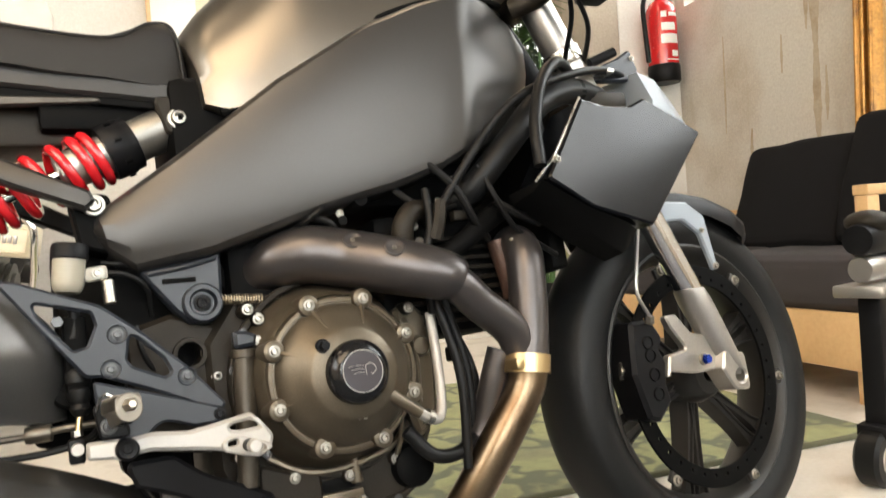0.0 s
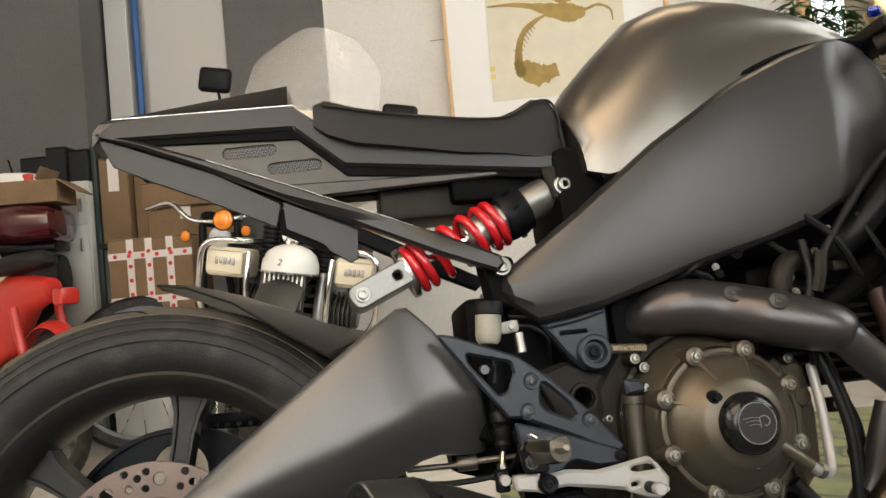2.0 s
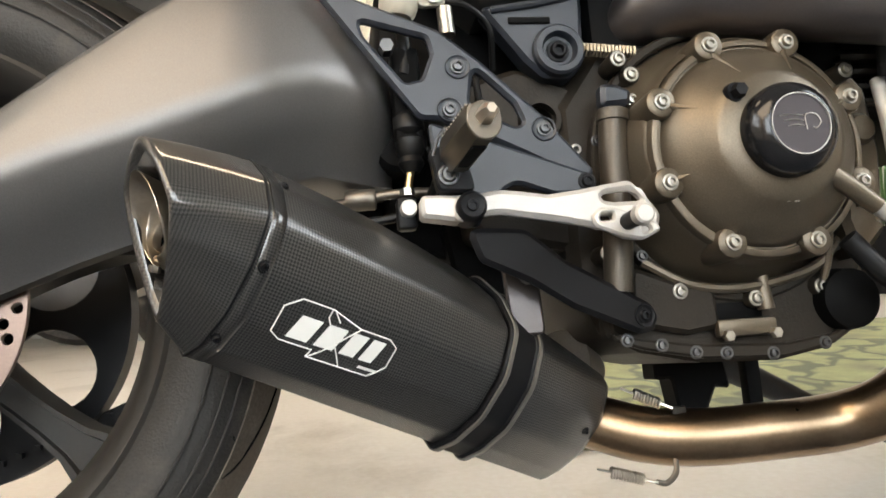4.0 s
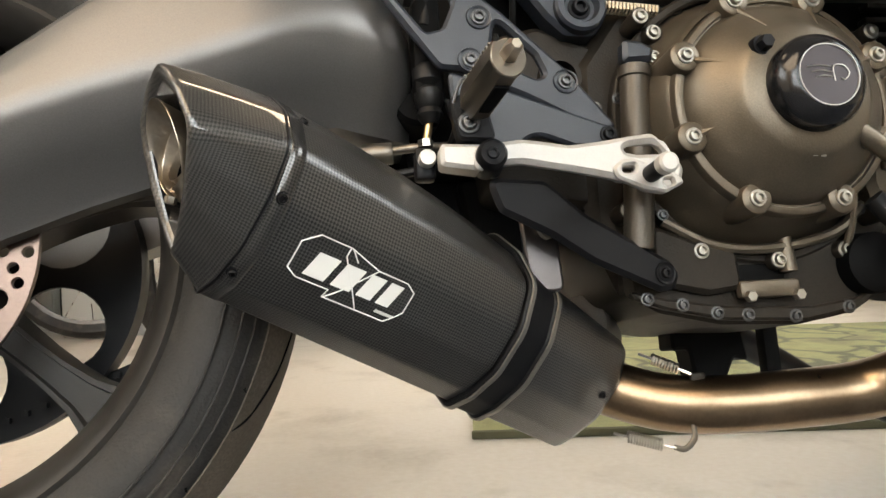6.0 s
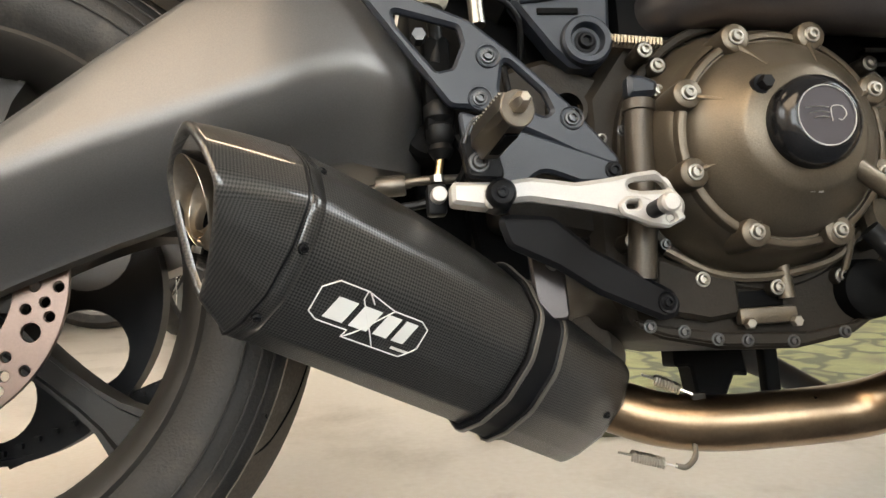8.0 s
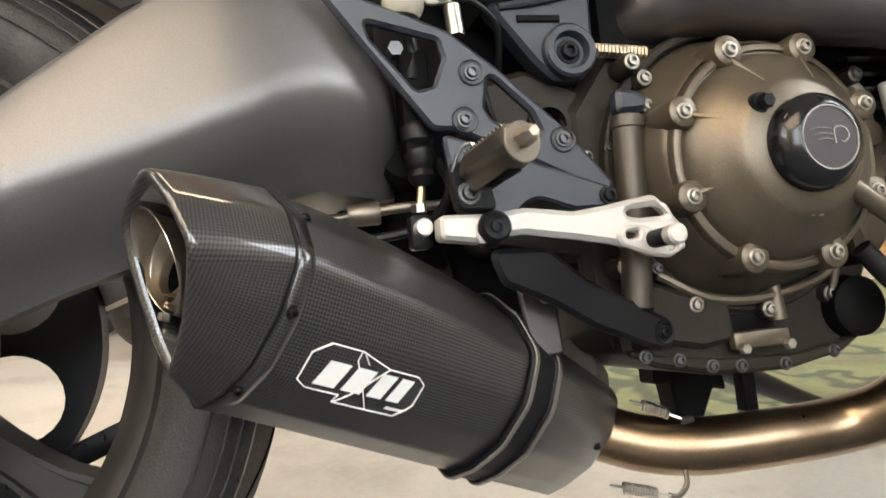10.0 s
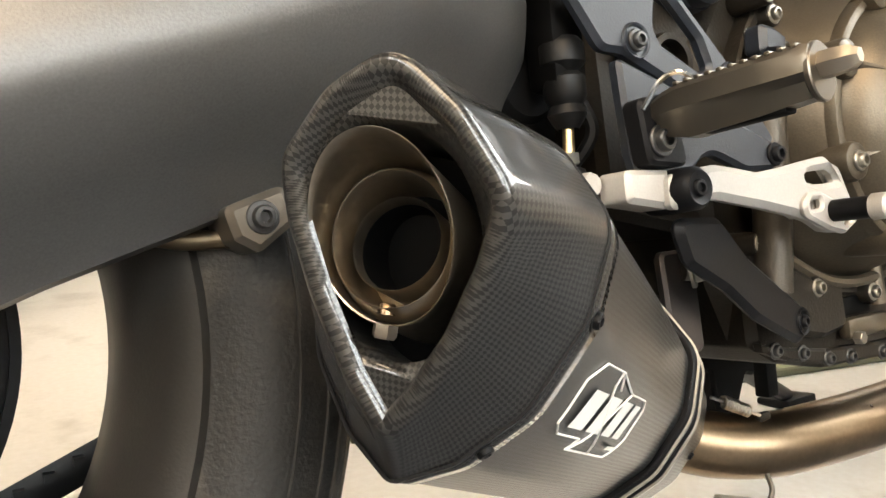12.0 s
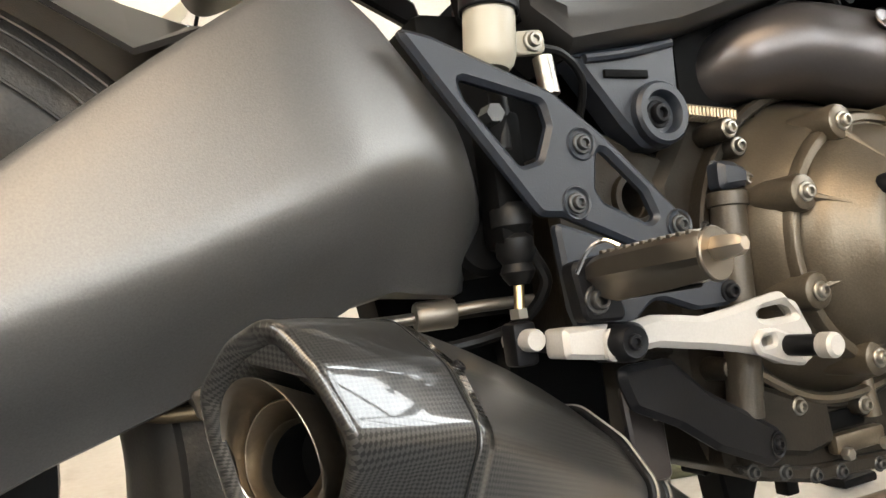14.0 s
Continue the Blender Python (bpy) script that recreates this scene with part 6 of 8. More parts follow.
part("cowl_bracket", plate(rounded([(0.47, 0.41), (0.54, 0.435), (0.575, 0.455), (0.585, 0.42), (0.58, 0.4), (0.5, 0.395)], 0.006), 0.08, 0.095, 0.003), PLATE, nose)
bolt(nose, (0.573, 0.078, 0.437), 0.004)
part("cowl_knob", tube([(0.475, 0.07, 0.42), (0.52, 0.06, 0.437)], 0.008, 10, smooth=False), BLACK, nose)
part("clamp_shelf", box(0.44, 0.505, 0.05, 0.09, 0.398, 0.405, 0.002), STEEL, bike)

# handlebar, near side
bar_in, bar_out = Vector((0.36, 0.09, 0.522)), Vector((0.385, -0.139, 0.511))
gd = (bar_out - Vector((0.4, 0.0, 0.528))).normalized()
part("clip_on", lathe([(0.028, -0.012), (0.036, -0.012), (0.037, 0.0), (0.036, 0.012), (0.028, 0.012)], 26, along((0.398, 0.095, 0.545), fork_dir), closed=True), CASE_DARK, bike, "dark cast clip-on clamp")
part("clip_on_arm", tube([(0.365, 0.1, 0.515), (0.395, 0.06, 0.522), (0.402, 0.0, 0.526)], [0.016, 0.015, 0.013], 14), CASE_DARK, bike)
gs = Vector((0.4, -0.01, 0.526))
ge = bar_out
gdir = (ge - gs).normalized()
grip = part("grip", tube([gs + gdir * 0.03, gs + gdir * 0.034, ge - gdir * 0.012], [0.0165, 0.0175, 0.017], 22, smooth=False), HOSE, bike, "black rubber throttle grip")
part("bar_end", lathe([(0.0, 0.006), (0.005, 0.006), (0.006, 0.002), (0.013, 0.004), (0.0165, 0.0), (0.0165, -0.012)], 22, along(ge - gdir * 0.006, gdir)), BLACK, grip)
bolt(grip, ge, 0.004, d=gdir)
part("switch_block", box(0.382, 0.425, -0.03, 0.012, 0.498, 0.556, 0.006), BLACK, grip, "black switch block")
part("kill_switch", box(0.388, 0.402, -0.034, -0.02, 0.543, 0.556, 0.002), RED_INK, grip, "red kill switch")
part("start_button", lathe([(0.0, 0.006), (0.005, 0.006), (0.006, 0.0)], 12, along((0.398, -0.03, 0.505), OUT)), material("yellow_button", (0.7, 0.4, 0.02), 0.4), grip)
bl = part("lever_perch", box(0.42, 0.468, -0.03, 0.02, 0.487, 0.52, 0.006), BLACK, bike, "black brake lever perch")
part("front_brake_lever", tube([(0.455, -0.02, 0.5), (0.475, -0.05, 0.508), (0.49, -0.085, 0.506), (0.495, -0.12, 0.499), (0.493, -0.135, 0.497)], [0.008, 0.0065, 0.006, 0.006, 0.006], 12, squash=(1, 0.7)), BLACK, bl)
part("lever_ball", ball((0.492, -0.142, 0.496), 0.0095), BLACK, bl)
part("mirror_boss", lathe([(0.0, 0.04), (0.01, 0.04), (0.0125, 0.034), (0.0125, 0.0)], 18, along((0.418, -0.005, 0.548), (0.06, 0, 1))), BLACK, bike)
stem = part("mirror_stem", tube([(0.42, -0.006, 0.58), (0.424, -0.012, 0.62), (0.448, -0.028, 0.665), (0.468, -0.045, 0.69)], [0.006, 0.006, 0.009, 0.012], 12), BLACK, bike, "black mirror stem")
part("mirror_head", loft([[Vector((0.51 + u * c * 0.055, -0.085 + u * s * 0.02 + d * 0.6, 0.73 + v + d * 0.2)) for u, v in ((-1, -0.02), (-0.8, -0.035), (0.3, -0.03), (1, -0.005), (1, 0.03), (0.6, 0.045), (-0.6, 0.04), (-1, 0.015))] for c, s, d in ((0.6, -1, 0.02), (1, -1, 0.005), (1, -1, -0.01), (0.9, -1, -0.014))]), BLACK, stem, "black angular mirror head")
for pts, r in ((((0.461, 0.1, 0.41), (0.38, 0.03, 0.4), (0.32, -0.005, 0.36), (0.28, -0.025, 0.29), (0.268, -0.035, 0.225)), 0.0085), (((0.6, 0.11, 0.41), (0.5, 0.06, 0.405), (0.4, 0.02, 0.38), (0.3, 0.01, 0.345), (0.24, 0.02, 0.3), (0.18, 0.03, 0.23), (0.15, 0.035, 0.19)), 0.006), (((0.54, 0.12, 0.37), (0.44, 0.07, 0.372), (0.35, 0.045, 0.345), (0.275, 0.04, 0.28), (0.22, 0.055, 0.225), (0.19, 0.09, 0.2)), 0.0195)):
    part("front_hose", tube(pts, r, 14), HOSE, bike, "black rubber hose")
part("hose_joint", lathe([(0.021, -0.006), (0.021, 0.006)], 20, along((0.43, 0.068, 0.371), (1, 0.4, 0.05))), DEEP, bike)
part("cable_loom", tube([(0.47, 0.09, 0.405), (0.55, 0.1, 0.415), (0.6, 0.11, 0.41)], 0.005, 8), HOSE, bike)
for pts in (((0.4, 0.0, 0.5), (0.42, 0.03, 0.47), (0.43, 0.07, 0.43), (0.44, 0.1, 0.4)), ((0.41, 0.0, 0.498), (0.45, 0.03, 0.46), (0.47, 0.08, 0.42))):
    part("bar_cable", tube(pts, 0.004, 8), HOSE, bike)
part("blue_adjuster", lathe([(0.0, 0.01), (0.009, 0.01), (0.01, 0.0)], 8, along((0.36, 0.085, 0.56), (-0.4, -0.6, 0.7))), BLUE_ANOD, bike)

for pts, r in ((((0.14, 0.045, 0.26), (0.175, 0.03, 0.215), (0.2, 0.035, 0.17), (0.23, 0.06, 0.15)), 0.0055), (((0.1, 0.07, 0.23), (0.13, 0.055, 0.2), (0.17, 0.06, 0.195), (0.21, 0.07, 0.21)), 0.0045), (((0.22, 0.04, 0.25), (0.235, 0.03, 0.2), (0.26, 0.035, 0.16), (0.3, 0.05, 0.14), (0.34, 0.06, 0.12)), 0.004), (((0.245, 0.05, 0.2), (0.27, 0.04, 0.18), (0.31, 0.045, 0.165)), 0.006), (((-0.02, 0.09, 0.2), (0.01, 0.075, 0.19), (0.03, 0.085, 0.17)), 0.004)):
    part("wiring_loom", tube(pts, r, 8), HOSE, bike)
for p in ((0.16, 0.055, 0.205), (0.19, 0.06, 0.235), (0.125, 0.065, 0.175), (0.23, 0.055, 0.185), (0.03, 0.08, 0.2)):
    bolt(bike, p, 0.0045)
part("connector", box(0.175, 0.2, 0.045, 0.06, 0.176, 0.19, 0.003), CASE_DARK, bike, "grey wiring connector")
part("connector", box(0.255, 0.275, 0.04, 0.052, 0.135, 0.147, 0.003), MILKY, bike, "pale wiring connector")
part("heat_sleeve", tube([(0.255, 0.08, 0.15), (0.262, 0.075, 0.1), (0.268, 0.08, 0.07)], 0.014, 12), material("rusty_sleeve", (0.07, 0.036, 0.025), 0.6, 0.2, 0.3, 20), bike, "rust-brown heat sleeve")

# ---- the room ----
TURN = 10.0
ROOM = pose(0, 0, 0, 0, 0, -TURN)  # u along the back wall, v towards it


def weathered(name, base, stain, scale, rough=0.85, crack=None):
    """Old plaster or concrete: broad tone, blotches, streaks that run down, fine grain."""
    m = material(name, base, rough, 0.0, 0.07, 0.9, 0.2, 90, 0.4, dirt=stain, dirt_scale=scale)
    t = m.node_tree
    n, l = t.nodes, t.links
    b = n["Principled BSDF"]
    src = b.inputs["Base Color"].links[0].from_socket
    co = [x for x in n if x.type == "TEX_COORD"][0]
    mp = n.new("ShaderNodeMapping")
    mp.inputs["Scale"].default_value = (7, 7, 0.7)
    l.new(co.outputs["Object"], mp.inputs["Vector"])
    st = n.new("ShaderNodeTexNoise")
    st.inputs["Scale"].default_value, st.inputs["Detail"].default_value = 1.3, 7
    l.new(mp.outputs["Vector"], st.inputs["Vector"])
    r = n.new("ShaderNodeMapRange")
    r.inputs["From Min"].default_value, r.inputs["From Max"].default_value, r.inputs["To Max"].default_value = 0.6, 0.78, 0.7
    l.new(st.outputs["Fac"], r.inputs["Value"])
    mx = n.new("ShaderNodeMix")
    mx.data_type = "RGBA"
    l.new(r.outputs["Result"], mx.inputs["Factor"])
    l.new(src, mx.inputs["A"])
    mx.inputs["B"].default_value = (*(crack or stain), 1)
    l.new(mx.outputs["Result"], b.inputs["Base Color"])
    return m


FLOOR = weathered("worn_painted_concrete", (0.68, 0.64, 0.58), (0.46, 0.42, 0.36), 4.2, 0.32, (0.4, 0.36, 0.3))
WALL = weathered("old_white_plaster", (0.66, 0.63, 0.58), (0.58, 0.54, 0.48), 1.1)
# for unseen walls: cream chosen to bounce warm light onto tank and arm
PALEWALL = weathered("unseen_cream_bounce_plaster", (0.7, 0.64, 0.55), (0.62, 0.56, 0.47), 1.2)
GREYWALL = weathered("grey_and_shaded_plaster", (0.12, 0.115, 0.108), (0.1, 0.094, 0.086), 1.3)
CONCRETE = weathered("stained_concrete", (0.54, 0.51, 0.46), (0.43, 0.37, 0.3), 2.2, 0.9, (0.38, 0.31, 0.23))
TAN = weathered("tan_render", (0.42, 0.36, 0.29), (0.36, 0.3, 0.23), 2.0)
# unseen ceiling, kept dark to cut fill light and darken upper reflections
CEIL = weathered("unseen_dark_ceiling", (0.13, 0.12, 0.11), (0.1, 0.09, 0.08), 1.3)
# for the unseen near floor: darkened so low faces reflect less light
DARKFLOOR = weathered("unseen_darkened_floor", (0.04, 0.046, 0.058), (0.028, 0.03, 0.035), 2.0, 0.6)
DOORP = material("pale_grey_door_paint", (0.5, 0.48, 0.45), 0.55, 0.0, 0.05, 2)
WOOD = material("light_pine", (0.62, 0.4, 0.2), 0.5, 0.0, 0.12, 9, 0.15, 60)
GOLD = material("worn_gilt_frame", (0.42, 0.2, 0.04), 0.4, 0.4, 0.45, 16, 0.4, 90, 0.8, dirt=(0.1, 0.045, 0.015), dirt_scale=14)
CLOTH = material("black_sofa_cloth", (0.0105, 0.0103, 0.0115), 0.95, 0.0, 0.2, 12, 0.3, 900, 0.5, gloss=0.1)
CLOTH2 = material("charcoal_seat_cloth", (0.04, 0.036, 0.04), 0.95, 0.0, 0.15, 10, 0.3, 900, 0.5)
EXT = material("red_extinguisher", (0.55, 0.01, 0.012), 0.25, 0.0, 0.05, 9, coat=0.5)
LEAF = material("bamboo_leaf", (0.06, 0.13, 0.03), 0.5, 0.0, 0.3, 30)
MIRROR = material("mirror_glass", (0.85, 0.86, 0.86), 0.03, 1.0, 0.01, 3)
PAPER = material("white_paper", (0.78, 0.76, 0.73), 0.8, 0.0, 0.03, 5)
OCHRE = material("ochre_ink", (0.36, 0.24, 0.075), 0.8, 0.0, 0.4, 18)
OCHRE_PALE = material("ochre_wash", (0.66, 0.6, 0.46), 0.8, 0.0, 0.1, 12)
SHELFM = material("dark_green_shelf", (0.02, 0.035, 0.03), 0.5, 0.3, 0.1, 8)
BLUEP = material("blue_pipe_paint", (0.02, 0.09, 0.26), 0.5)
SCREEN = material("pale_windscreen", (0.8, 0.77, 0.7), 0.2, 0.0, 0.05, 4)
SCREEN.node_tree.nodes["Principled BSDF"].inputs["Alpha"].default_value = 0.22


def rpart(name, bm, mat, label="", kind="", category="", smooth=0, parent=None):
    ob = part(name, bm, mat, parent, label, smooth, m=None if parent else ROOM)
    return tagged(ob, category=category, kind=kind)


def thing(name, label, category, u, v, z=0.0, turn=0.0, group=""):
    ob = new(name)
    ob.matrix_world = ROOM @ pose(u, v, z, 0, 0, turn)
    return tagged(ob, label, category, group)


def wall_with_openings(axis, at, thick, a0, a1, z1, holes, mat, name):
    """A wall along u ('u') or v ('v') at a distance, with rectangular openings (a0, a1, z0, z1)."""
    pts = [(a0, 0), (a1, 0), (a1, z1), (a0, z1)]
    bm = plate(pts, 0, thick, 0.0005, [[(p, q), (r, q), (r, s), (p, s)] for p, r, q, s in holes])
    bm.transform(pose(0, at, 0) if axis == "u" else Matrix.Translation((at, 0, 0)) @ Matrix(((0, 1, 0, 0), (1, 0, 0, 0), (0, 0, 1, 0), (0, 0, 0, 1))))
    return rpart(name, bm, mat, kind="structure")


U0, U1, V0, V1, ZC = -2.9, 2.5, -3.6, 3.1, 3.6
rpart("floor", box(U0 - 0.3, U1 + 0.3, 0.1, V1 + 0.3, -0.12, 0.0, 0), FLOOR, kind="structure")
# unseen slab, added dark to shape reflections on the bike
rpart("unseen_floor_front", box(U0 - 0.3, U1 + 0.3, V0 - 0.3, 0.1, -0.12, 0.0, 0), DARKFLOOR, kind="structure")
rpart("ceiling", box(U0 - 0.3, U1 + 0.3, V0 - 0.3, V1 + 0.3, ZC, ZC + 0.15, 0), CEIL, kind="structure")
rpart("wall_north", box(-0.93, U1 + 0.3, V1, V1 + 0.2, 0, ZC, 0), WALL, kind="structure")
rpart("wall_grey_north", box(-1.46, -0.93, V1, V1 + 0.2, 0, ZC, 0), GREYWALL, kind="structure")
# this wall lies in shadow; its shade is put into the dark grey colour
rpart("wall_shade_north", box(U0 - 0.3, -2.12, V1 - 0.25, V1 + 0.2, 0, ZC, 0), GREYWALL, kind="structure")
rpart("wall_door_side", box(-2.12, -1.46, V1 + 0.06, V1 + 0.2, 0, ZC, 0), DOORP, kind="structure")
rpart("door_1", box(-1.9, -1.47, V1 + 0.02, V1 + 0.06, 0, 2.6, 0.003), DOORP, kind="structure")
rpart("door_jamb", box(-2.1, -1.98, V1 - 0.02, V1 + 0.06, 0, ZC, 0.004), DOORP, kind="structure")
rpart("blue_conduit", tube([(-1.945, V1 + 0.01, 0.3), (-1.945, V1 + 0.01, 3.4)], 0.018, 10, smooth=False), BLUEP, "blue conduit on the wall", category="pipe")
wall_with_openings("v", U1, 0.25, V0, V1, ZC, [(2.19, 2.72, 1.75, 3.2), (0.9, 1.72, 1.75, 3.2), (-1.7, 0.5, 1.4, 3.2)], CONCRETE, "wall_east")
wall_with_openings("v", U0 - 0.25, 0.25, V0, V1, ZC, [(-2.6, -0.6, 1.6, 3.2)], PALEWALL, "wall_west")
wall_with_openings("u", V0 - 0.25, 0.25, U0, U1, ZC, [(-2.0, -0.2, 1.0, 3.3), (0.3, 1.9, 1.0, 3.3)], PALEWALL, "wall_south")
rpart("pillar", box(1.93, 2.13, 2.8, V1, 0, ZC, 0.01), TAN, kind="structure", smooth=30)
rpart("pillar_white", box(2.13, U1, 2.8, V1, 0, ZC, 0.004), WALL, kind="structure", smooth=30)


WINF = material("window_frame_paint", (0.2, 0.19, 0.17), 0.6)


def window(name, axis, at, a0, a1, z0, z1, na, nz):
    w = new(name)
    w.matrix_world = ROOM
    tagged(w, "steel-framed workshop window with small bright panes", "window", kind="structure")
    F = WINF

    def b(p0, p1, q0, q1, d):
        return box(p0, p1, at - d, at + d, q0, q1, 0.002) if axis == "u" else box(at - d, at + d, p0, p1, q0, q1, 0.002)

    for k in range(na + 1):
        x = a0 + (a1 - a0) * k / na
        part("mullion", b(x - 0.024, x + 0.024, z0, z1, 0.025), F, w)
    for k in range(nz + 1):
        z = z0 + (z1 - z0) * k / nz
        part("glazing_bar", b(a0, a1, z - 0.018, z + 0.018, 0.022), F, w)
    return w


window("window_1", "v", U1 + 0.1, 2.19, 2.72, 1.75, 3.2, 2, 3)
window("window_2", "v", U1 + 0.1, 0.9, 1.72, 1.75, 3.2, 2, 3)
window("window_3", "v", U1 + 0.1, -1.7, 0.5, 1.4, 3.2, 4, 3)
window("window_4", "u", V0 - 0.1, -2.0, -0.2, 1.0, 3.3, 4, 5)
window("window_5", "u", V0 - 0.1, 0.3, 1.9, 1.0, 3.3, 4, 5)
window("window_6", "v", U0 - 0.1, -2.6, -0.6, 1.6, 3.2, 4, 4)

# rug
RUG = material("green_patterned_rug", (0.3, 0.31, 0.16), 0.95, 0.0, 0.25, 30, 0.4, 500, 0.8, dirt=(0.2, 0.2, 0.13), dirt_scale=7)
nt = RUG.node_tree
vor = nt.nodes.new("ShaderNodeTexVoronoi")
vor.feature, vor.inputs["Scale"].default_value = "DISTANCE_TO_EDGE", 5.5
wav = nt.nodes.new("ShaderNodeTexNoise")
wav.inputs["Scale"].default_value = 6.0
addv = nt.nodes.new("ShaderNodeMix")
addv.data_type, addv.inputs["Factor"].default_value = "VECTOR", 0.25
cc = [x for x in nt.nodes if x.type == "TEX_COORD"][0]
nt.links.new(cc.outputs["Object"], wav.inputs["Vector"])
nt.links.new(cc.outputs["Object"], addv.inputs[4])
nt.links.new(wav.outputs["Color"], addv.inputs[5])
nt.links.new(addv.outputs[1], vor.inputs["Vector"])
rg = nt.nodes.new("ShaderNodeMapRange")
rg.inputs["From Min"].default_value, rg.inputs["From Max"].default_value = 0.03, 0.09
nt.links.new(vor.outputs["Distance"], rg.inputs["Value"])
bs = nt.nodes["Principled BSDF"]
old = bs.inputs["Base Color"].links[0].from_socket
mxr = nt.nodes.new("ShaderNodeMix")
mxr.data_type = "RGBA"
nt.links.new(rg.outputs["Result"], mxr.inputs["Factor"])
mxr.inputs["A"].default_value = (0.14, 0.15, 0.1, 1)
nt.links.new(old, mxr.inputs["B"])
nt.links.new(mxr.outputs["Result"], bs.inputs["Base Color"])
rug = rpart("rug", box(-0.27, 1.42, 0.62, 1.9, 0.0, 0.012, 0.003), RUG, "worn green patterned rug lying on the floor", category="rug")
part("rug_edge", box(-0.272, 1.422, 0.612, 0.624, 0.0, 0.013, 0.003), material("rug_binding", (0.1, 0.1, 0.06), 0.95), rug, m=ROOM)

# picture on the back wall
pic = thing("framed_print", "pale wood framed print of an ochre winged skeleton-like drawing", "picture", -0.28, V1 - 0.03, 1.4)
pw, ph = 1.14, 0.78
for a, b_, c, d in ((0, pw, -0.02, 0.0), (0, pw, ph, ph + 0.02), (-0.02, 0.0, -0.02, ph + 0.02), (pw, pw + 0.02, -0.02, ph + 0.02)):
    part("frame", box(a, b_, -0.035, 0.03, c, d, 0.002), WOOD, pic)
part("mount_board", box(0, pw, 0.0, 0.02, 0, ph, 0), PAPER, pic)
part("print", box(0.21, 0.93, -0.004, 0.0, 0.1, 0.68, 0), OCHRE_PALE, pic)


def blob(pts, r, y=-0.006):
    """A flat brush stroke: an outline swept along a line."""
    path = smooth_path([(x, 0, z) for x, z in pts], 8)
    n = len(path)
    up, dn = [], []
    for i, p in enumerate(path):
        d = (path[min(i + 1, n - 1)] - path[max(i - 1, 0)]).normalized()
        u = i * (len(r) - 1) / (n - 1)
        k = min(int(u), len(r) - 2)
        w = (r[k] * (1 - u + k) + r[k + 1] * (u - k)) * (0.85 + 0.3 * random.random())
        up.append((p.x - d.z * w, p.z + d.x * w)), dn.append((p.x + d.z * w, p.z - d.x * w))
    bm = bmesh.new()
    A_, B_ = [bm.verts.new((x, y, z)) for x, z in up], [bm.verts.new((x, y, z)) for x, z in dn]
    for i in range(n - 1):
        bm.faces.new((A_[i], A_[i + 1], B_[i + 1], B_[i]))
    return bm


for pts, r in ((((0.22, 0.6), (0.34, 0.6), (0.46, 0.58), (0.56, 0.55), (0.66, 0.53), (0.73, 0.53)), (0.004, 0.01, 0.016, 0.04, 0.05, 0.02)), (((0.73, 0.54), (0.8, 0.56), (0.86, 0.53), (0.87, 0.47)), (0.008, 0.007, 0.006, 0.003)), (((0.52, 0.53), (0.46, 0.5), (0.4, 0.45), (0.37, 0.38), (0.36, 0.28), (0.38, 0.22)), (0.006, 0.012, 0.014, 0.016, 0.02, 0.02)), (((0.34, 0.3), (0.38, 0.26), (0.46, 0.22), (0.56, 0.24)), (0.01, 0.05, 0.06, 0.03)), (((0.56, 0.62), (0.6, 0.6), (0.66, 0.6)), (0.005, 0.016, 0.008))):
    part("ink_stroke", blob(pts, r), OCHRE, pic)
for k in range(9):
    part("ink_stroke", blob(((0.44 - 0.012 * k, 0.49 - 0.016 * k), (0.46 - 0.012 * k, 0.46 - 0.018 * k)), (0.004, 0.002)), OCHRE, pic)
for x, z in ((0.27, 0.64), (0.6, 0.64), (0.22, 0.27), (0.22, 0.23)):
    part("ink_spot", box(x - 0.013, x + 0.013, -0.006, -0.005, z - 0.013, z + 0.013, 0), material("yellow_wash", (0.72, 0.55, 0.18), 0.8), pic)
# hairline cracks in the plaster
for pts in (((-0.62, 2.17), (-0.5, 2.2), (-0.38, 2.19), (-0.28, 2.18)), ((-0.38, 1.86), (-0.3, 1.862), (-0.27, 1.865))):
    rpart("plaster_crack", tube([(u, V1 - 0.0005, z) for u, z in pts], 0.002, 5), GREYWALL, kind="structure")

# small mirror and bamboo by the pillar
mir = thing("wall_mirror", "small pine-framed mirror hanging on the white wall", "mirror", 1.56, V1 - 0.03, 1.3)
for a, b_, c, d in ((0, 0.46, 0.6, 0.66), (0, 0.05, 0, 0.6), (0.41, 0.46, 0, 0.6), (0, 0.46, -0.05, 0)):
    part("frame", box(a, b_, -0.02, 0.02, c, d, 0.003), WOOD, mir)
part("glass", box(0.05, 0.41, 0.0, 0.01, 0, 0.6, 0), MIRROR, mir)
plant = thing("bamboo_plant", "leafy green bamboo plant in a dark pot against the wall", "plant", 1.6, V1 - 0.3, 0.0)
part("pot", lathe([(0.0, 0.0), (0.11, 0.0), (0.14, 0.3), (0.13, 0.3), (0.12, 0.28), (0.0, 0.28)], 24), BLACK, plant, smooth=40)
random.seed(5)
leaves = bmesh.new()
